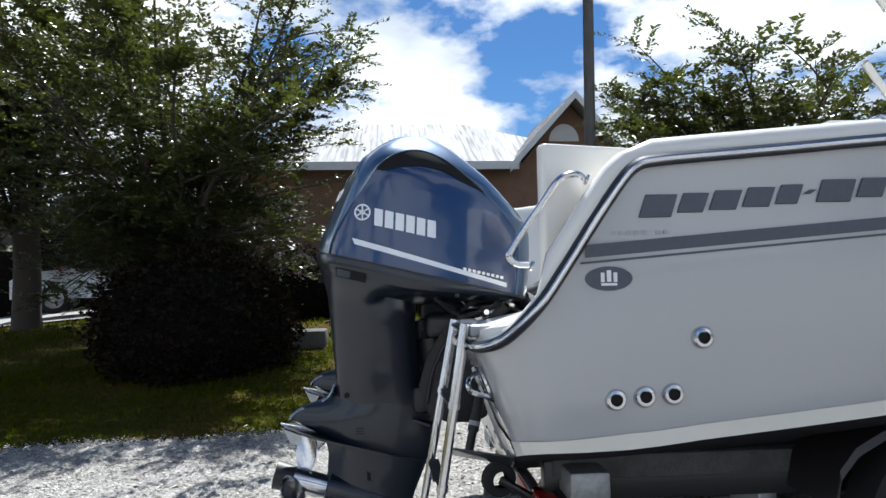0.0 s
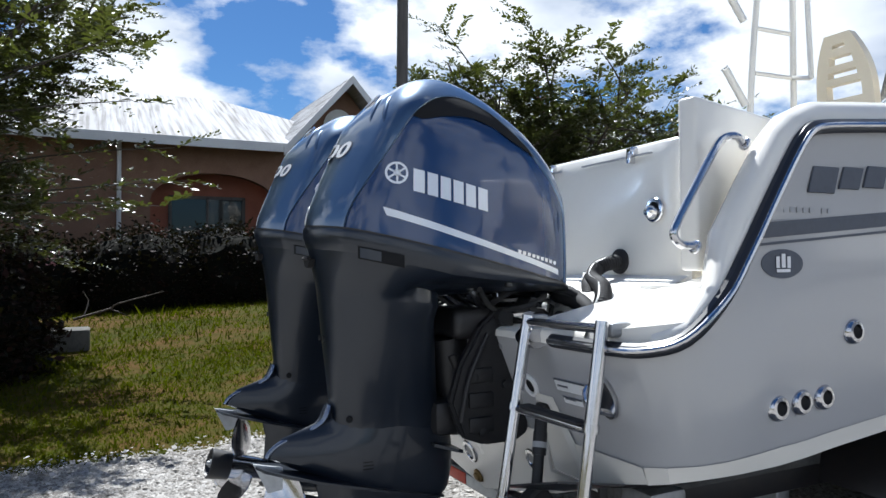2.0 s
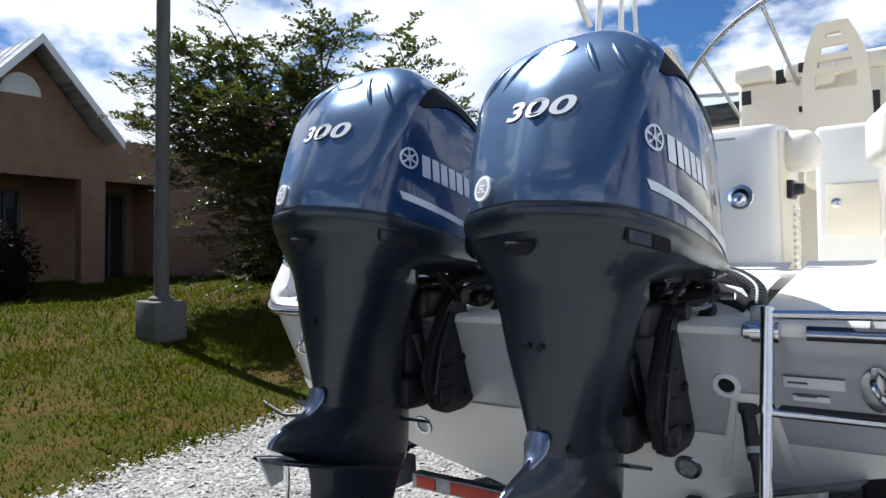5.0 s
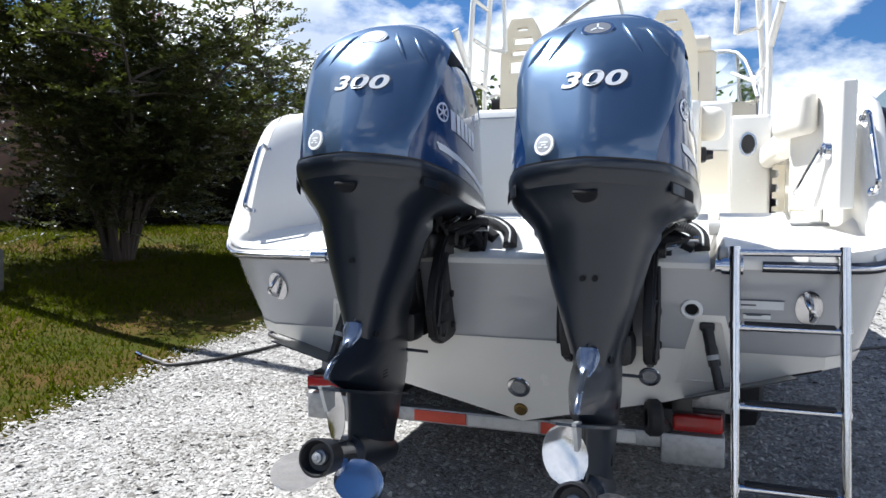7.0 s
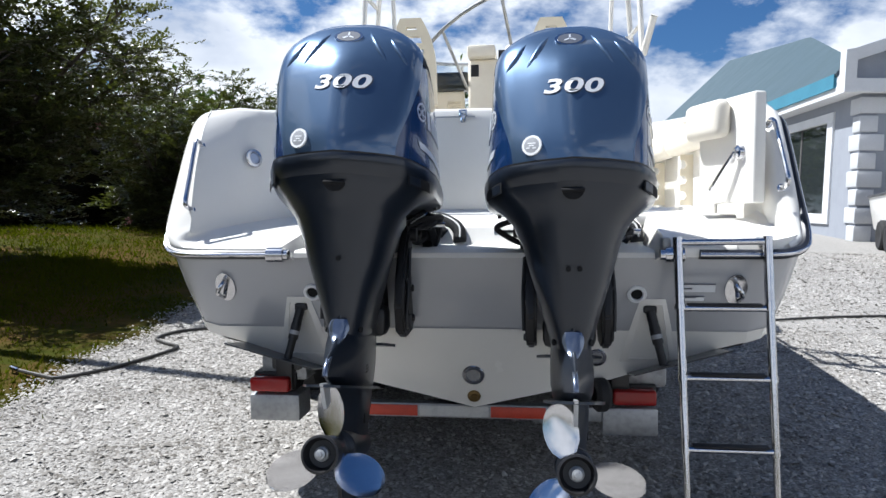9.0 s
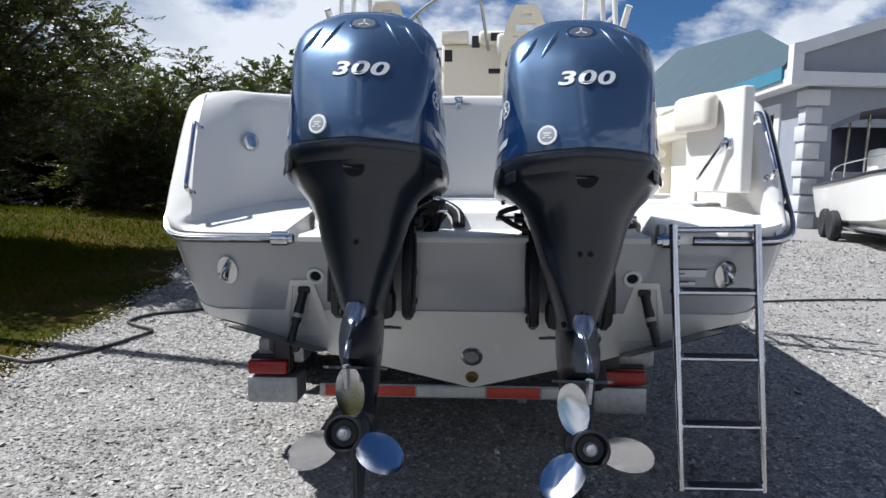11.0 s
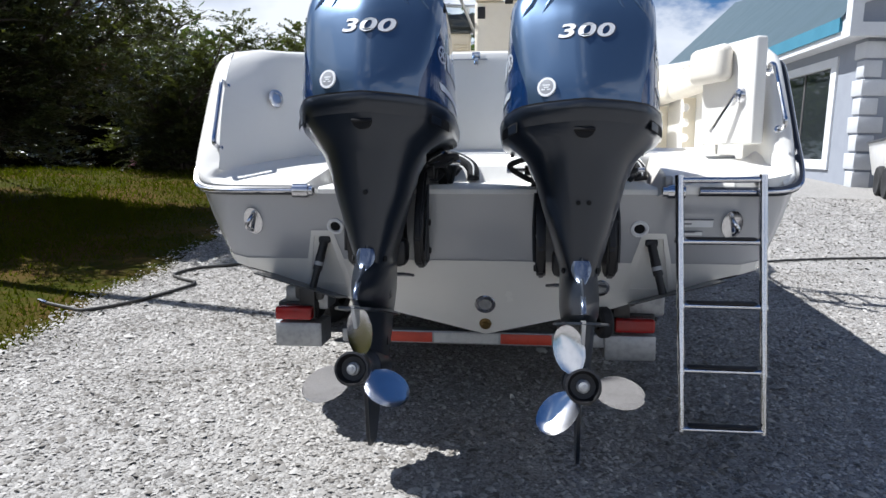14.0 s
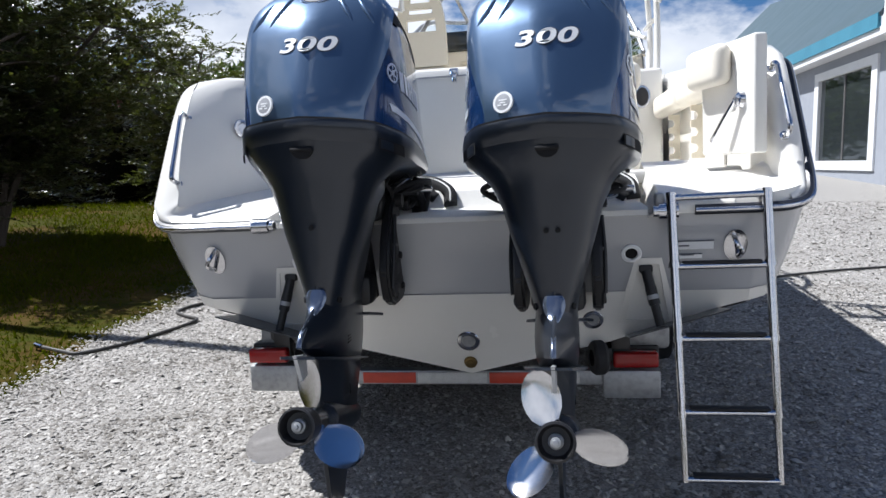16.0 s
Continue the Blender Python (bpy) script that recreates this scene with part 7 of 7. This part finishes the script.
roof_plane([(EX - 0.6, 5.4, EV + 0.0), (EX - 0.6, 12.6, EV + 0.0), (-17.5, 11, 4.95), (-17.5, 5.4, 4.95)], "wing_roof", 14)
# fascias
for a, b in (((EX, -5.2, EV + 0.02), (EX, 2.5, EV + 0.02)), ((EX + 0.06, 2.28, EV - 0.06), (EX + 0.06, AP[0], AP[1] - 0.07)), ((EX + 0.06, 5.48, EV - 0.16), (EX + 0.06, AP[0], AP[1] - 0.07)), ((EX - 0.6, 5.4, EV - 0.08), (EX - 0.6, 12.6, EV - 0.08))):
    bm = B()
    a, b = Vector(a), Vector(b)
    slab(bm, [a + Vector((0, 0, -0.10)), b + Vector((0, 0, -0.10)), b + Vector((0, 0, 0.09)), a + Vector((0, 0, 0.09))], (0.04, 0, 0))
    part("fascia", bm, M_TRIM, house, "white fascia board", smooth=False)
bm = B()
slab(bm, [(HX - 0.2, -5.0, EV), (HX - 0.2, 2.5, EV), (EX, 2.5, EV), (EX, -5.0, EV)], (0, 0, 0.02))
part("soffit", bm, M_TRIM, house, "white soffit", smooth=False)
bm = B()
wall_panel(bm, -21.5, -4.6, 12, 0, EV)
box(bm, (-21.7, -4.8, 0), (HX - 0.26, -4.6, EV))
box(bm, (-21.7, 12, 0), (HX, 12.2, EV))
part("rear_wall", bm, M_STUCCO, house, smooth=False)
bm = B()
tube(bm, [(HX + 0.05, -1.0, 0.1), (HX + 0.05, -1.0, EV)], 0.045, 8)
part("downspout", bm, M_TRIM, house, "white downspout")

# ---- grey workshop building to starboard ----
shop = thing("workshop_building", (14, 22, 0), "grey stucco building with pale quoins and a teal metal roof", "building")
WX, WY = 8.45, 15.9
bm = B()
box(bm, (WX, WY, 0), (WX + 0.3, 17.75, 4.35))
box(bm, (WX, 17.75, 0), (WX + 0.3, 21.9, 1.2))
box(bm, (WX, 17.75, 3.85), (WX + 0.3, 21.9, 4.35))
box(bm, (WX, 21.9, 0), (WX + 0.3, 60, 4.35))
box(bm, (WX + 0.3, WY, 0), (24, WY + 0.3, 4.35))
part("wall", bm, M_GREYWALL, shop, "grey stucco wall", smooth=False)
bm = B()
for lo, hi in (((17.45, 1.0), (22.2, 1.28)), ((17.45, 3.80), (22.2, 4.05)), ((17.45, 1.28), (17.82, 3.80)), ((21.83, 1.28), (22.2, 3.80))):
    box(bm, (WX - 0.06, lo[0], lo[1]), (WX + 0.05, hi[0], hi[1]), 0.01)
wf = part("window", bm, M_TRIM, shop, "large window with a white surround", smooth=False)
for y0, y1 in ((17.8, 19.83), (19.9, 21.85)):
    bm = B()
    box(bm, (WX + 0.05, y0, 1.25), (WX + 0.08, y1, 3.85))
    part("pane", bm, M_GLASS, wf, "dark window pane", smooth=False)
bm = B()
box(bm, (WX + 0.03, 19.82, 1.25), (WX + 0.1, 19.91, 3.85))
part("mullion", bm, M_POLE, wf, smooth=False)
for k in range(8):
    w = 0.55 if k % 2 else 0.38
    z = 0.6 + k * 0.46
    bm = B()
    box(bm, (WX - 0.05, WY - 0.05, z), (WX + w, WY + w, z + 0.40), 0.02)
    part("quoin", bm, M_QUOIN, shop, "pale quoin block")
# eave band, teal fascia, roof slope up to the ridge
bm = B()
box(bm, (WX - 0.5, WY, 4.32), (WX + 0.1, 62, 4.52))
part("soffit_band", bm, M_TRIM, shop, "white soffit band", smooth=False)
bm = B()
box(bm, (WX - 0.56, WY + 0.4, 4.50), (WX - 0.48, 62, 4.86))
part("fascia", bm, M_TEAL_EDGE, shop, "bright teal fascia", smooth=False)
bm = B()
slab(bm, [(WX - 0.55, WY + 0.3, 4.86), (WX - 0.55, 62, 4.86), (17.3, 62, 14.3), (11.5, 27.9, 8.47), (8.46, WY + 1.0, 5.43)], (0.05, 0, -0.1))
roof = part("roof", bm, M_TEAL, shop, "teal metal roof slope", smooth=False)
# front gable with pale fascia
bm = B()
slab(bm, [(WX - 0.45, WY - 0.25, 4.35), (WX + 9, WY - 0.25, 4.35), (WX + 9, WY - 0.25, 8.2), (WX - 0.45, WY - 0.25, 5.05)], (0, 0.35, 0))
part("front_gable", bm, M_GREYWALL, shop, "grey front gable", smooth=False)
bm = B()
slab(bm, [(WX - 0.6, WY - 0.4, 4.98), (WX + 9, WY - 0.4, 8.28), (WX + 9, WY - 0.4, 8.6), (WX - 0.6, WY - 0.4, 5.28)], (0, 0.3, 0))
slab(bm, [(WX - 0.6, WY - 0.4, 4.30), (WX + 9, WY - 0.4, 4.30), (WX + 9, WY - 0.4, 4.62), (WX - 0.6, WY - 0.4, 4.62)], (0, 0.3, 0))
slab(bm, [(WX - 0.62, WY - 0.42, 4.28), (WX - 0.35, WY - 0.42, 4.28), (WX - 0.35, WY - 0.42, 5.36), (WX - 0.62, WY - 0.42, 5.30)], (0, 0.33, 0))
part("gable_fascia", bm, M_TRIM, shop, "pale gable fascia", smooth=False)

# ---- second boat on a trailer by the workshop ----
boat2 = thing("center_console_boat", (8.2, 11.5, 0.5), "white centre console boat with a navy canvas top, on a trailer", "boat")
turn2 = Matrix.Translation((8.75, 12.3, 0.0)) @ Matrix.Rotation(radians(166), 4, "Z")


def b2(p):
    return turn2 @ Vector(p)


bm = B()
st2 = [(-2.6, 1.05, 0.95, 1.75), (-1.0, 1.1, 0.95, 1.78), (0.6, 1.08, 0.96, 1.84), (1.8, 0.9, 1.0, 1.95), (2.8, 0.5, 1.15, 2.05), (3.4, 0.04, 1.5, 2.15)]
g = []
for y, w, zc, zt in st2:
    g.append([b2((-w, y, zt)), b2((-w * 0.93, y, (zt + zc) / 2)), b2((-w * 0.85, y, zc)), b2((0, y, zc - 0.35 * min(1, w))), b2((w * 0.85, y, zc)), b2((w * 0.93, y, (zt + zc) / 2)), b2((w, y, zt))])
rows(bm, g)
part("hull", bm, M_GEL, boat2, "white hull")
bm = B()
rows(bm, [[b2((-w, y, zt)), b2((-w * 0.8, y, zt + 0.05)), b2((0, y, zt - 0.1)), b2((w * 0.8, y, zt + 0.05)), b2((w, y, zt))] for y, w, zc, zt in st2])
part("deck", bm, M_GEL, boat2, "white deck")
for s in (-1, 1):
    bm = B()
    tube(bm, [b2((s * w, y, zt - 0.03)) for y, w, zc, zt in st2], 0.035, 6)
    part("rub_rail", bm, M_RUB, boat2, "dark rub rail")
    for y in (-1.1, 0.5):
        bm = B()
        tube(bm, [b2((s * 0.7, y, 1.85)), b2((s * 0.68, y + 0.1, 3.15))], 0.03, 8)
        part("top_leg", bm, M_STEEL, boat2, "bright canopy leg")
bm = B()
g = []
for y in (-1.5, -0.6, 0.3, 1.0):
    g.append([b2((x, y, 3.28 - 0.13 * (x / 0.95) ** 2)) for x in (-0.95, -0.5, 0, 0.5, 0.95)])
top = rows(bm, g)
rows(bm, [[b2((-0.95, y, 3.15)), b2((-0.97, y, 3.0))] for y in (-1.5, -0.6, 0.3, 1.0)])
rows(bm, [[b2((0.95, y, 3.15)), b2((0.97, y, 3.0))] for y in (-1.5, -0.6, 0.3, 1.0)])
part("canvas_top", bm, M_CANVAS, boat2, "navy canvas top")
# dark sheet added to fill the black interior under the canvas top
bm = B()
slab(bm, [b2((-0.92, -1.45, 2.05)), b2((0.92, -1.45, 2.05)), b2((0.94, -1.5, 3.08)), b2((-0.94, -1.5, 3.08))], turn2.to_3x3() @ Vector((0, 0.012, 0)))
part("dark_fill_sheet", bm, M_CANVAS, boat2, "dark navy sheet added under the canvas top", smooth=False)
bm = B()
lo, hi = (-0.4, -0.5, 1.6), (0.4, 0.3, 2.5)
box(bm, lo, hi, 0.06, 2)
bm.transform(turn2)
part("console", bm, M_GEL, boat2, "white console")
bm = B()
slab(bm, [b2((-0.38, 0.25, 2.5)), b2((0.38, 0.25, 2.5)), b2((0.33, 0.0, 2.85)), b2((-0.33, 0.0, 2.85))], (0, 0.01, 0))
part("windscreen", bm, M_GLASS, boat2, "smoked windscreen")
bm = B()
for s in (-1, 1):
    tube(bm, smooth_path([b2((s * 1.0, -0.8, 1.8)), b2((s * 0.98, -0.6, 2.1)), b2((s * 0.9, 1.4, 2.2)), b2((s * 0.5, 2.6, 2.3)), b2((0, 3.2, 2.35))], 4), 0.015, 6)
part("bow_rail", bm, M_STEEL, boat2, "bright bow rail")
trail2 = thing("small_boat_trailer", (8.2, 11.5, 0.2), "aluminium trailer under the centre console boat", "trailer")
bm = B()
for s in (-1, 1):
    tube(bm, [b2((s * 0.75, -2.4, 0.85)), b2((s * 0.75, 1.5, 0.82)), b2((0, 4.2, 0.78))], 0.05, 6)
for y in (-2.2, -0.5, 1.2):
    tube(bm, [b2((-0.75, y, 0.84)), b2((0.75, y, 0.84))], 0.04, 6)
tube(bm, [b2((0, 3.5, 0.78)), b2((0, 5.2, 0.75))], 0.05, 6)
part("frame", bm, M_ALU, trail2, "aluminium frame")
bm = B()
tube(bm, [b2((0, 4.6, 0.38)), b2((0, 4.6, 1.25))], 0.035, 8)
tube(bm, [b2((0, 4.1, 0.8)), b2((0, 4.1, 1.6))], 0.04, 8)
part("jack", bm, M_ALU, trail2, "trailer jack")
for s in (-1, 1):
    for y in (-1.0, -0.2):
        bm = B()
        c = b2((s * 1.0, y, 0.0))
        spin(bm, (c.x, c.y, ground_z(c.x, c.y) + 0.33), turn2.to_3x3() @ Vector((s, 0, 0)), [(-0.1, 0.2), (-0.1, 0.3), (-0.06, 0.335), (0.06, 0.335), (0.1, 0.3), (0.1, 0.2), (0.05, 0.0)], 24)
        part("wheel", bm, M_TIRE, trail2, "black tyre")

# ---- parked car beyond the trees, and the street ----
bm = B()
rows(bm, [[(x, y, ground_z(x, y) + 0.015) for x in (-45, -35, -25, -20, -16, -13.5, -12.5, -11.7)] for y in (-40, -30, -22, -16, -13, -11, -9.5, -8, -7, -6.2, -5.4, -4.9)])
tagged(part("street", bm, M_ASPHALT, smooth=True), "pale paved street surface beyond the lawn", "street", kind="structure")
cgz = ground_z(-13.9, -6.75) + 0.02
car = thing("parked_car", (-13.9, -6.75, cgz), "silver saloon car parked on pale pavement by the house", "car")
cm = Matrix.Translation((-13.9, -6.9, cgz)) @ Matrix.Rotation(radians(105), 4, "Z")
prof = [(-2.2, 0.35), (-2.2, 0.75), (-1.95, 0.92), (-1.1, 1.0), (-0.45, 1.38), (0.5, 1.44), (1.2, 1.22), (1.75, 0.98), (2.2, 0.9), (2.28, 0.5), (2.2, 0.33)]
bm = B()
g = [[cm @ Vector((x, s * (0.86 if z < 1.0 else 0.66), z)) for x, z in prof] for s in (-1, 1)]
vs = rows(bm, g)
bm.faces.new(vs[0])
bm.faces.new(vs[1])
part("body", bm, M_CAR, car, "silver car body", sharp=25)
for s in (-1, 1):
    for x0, x1, t0, t1 in ((-0.95, 0.0, -0.5, 0.0), (0.08, 1.25, 0.08, 0.75)):
        bm = B()
        slab(bm, [cm @ Vector((x, s * y, z)) for x, y, z in ((x0, 0.85, 1.0), (x1, 0.85, 1.0), (t1, 0.68, 1.36), (t0, 0.68, 1.36))], (0.0, 0.0, 0.008))
        part("side_window", bm, M_GLASS, car, "dark side window", smooth=False)
    for x in (-1.35, 1.4):
        bm = B()
        spin(bm, cm @ Vector((x, s * 0.76, 0.33)), cm.to_3x3() @ Vector((0, s, 0)), [(-0.08, 0.2), (-0.08, 0.32), (0.09, 0.32), (0.11, 0.27), (0.11, 0.21)], 24, cap=False)
        w = part("wheel", bm, M_TIRE, car, "black tyre")
        bm = B()
        spin(bm, cm @ Vector((x, s * 0.76, 0.33)), cm.to_3x3() @ Vector((0, s, 0)), [(0.02, 0.21), (0.10, 0.21), (0.08, 0.15), (0.09, 0.06), (0.11, 0.0)], 10)
        part("rim", bm, M_ALU, w, "alloy rim")
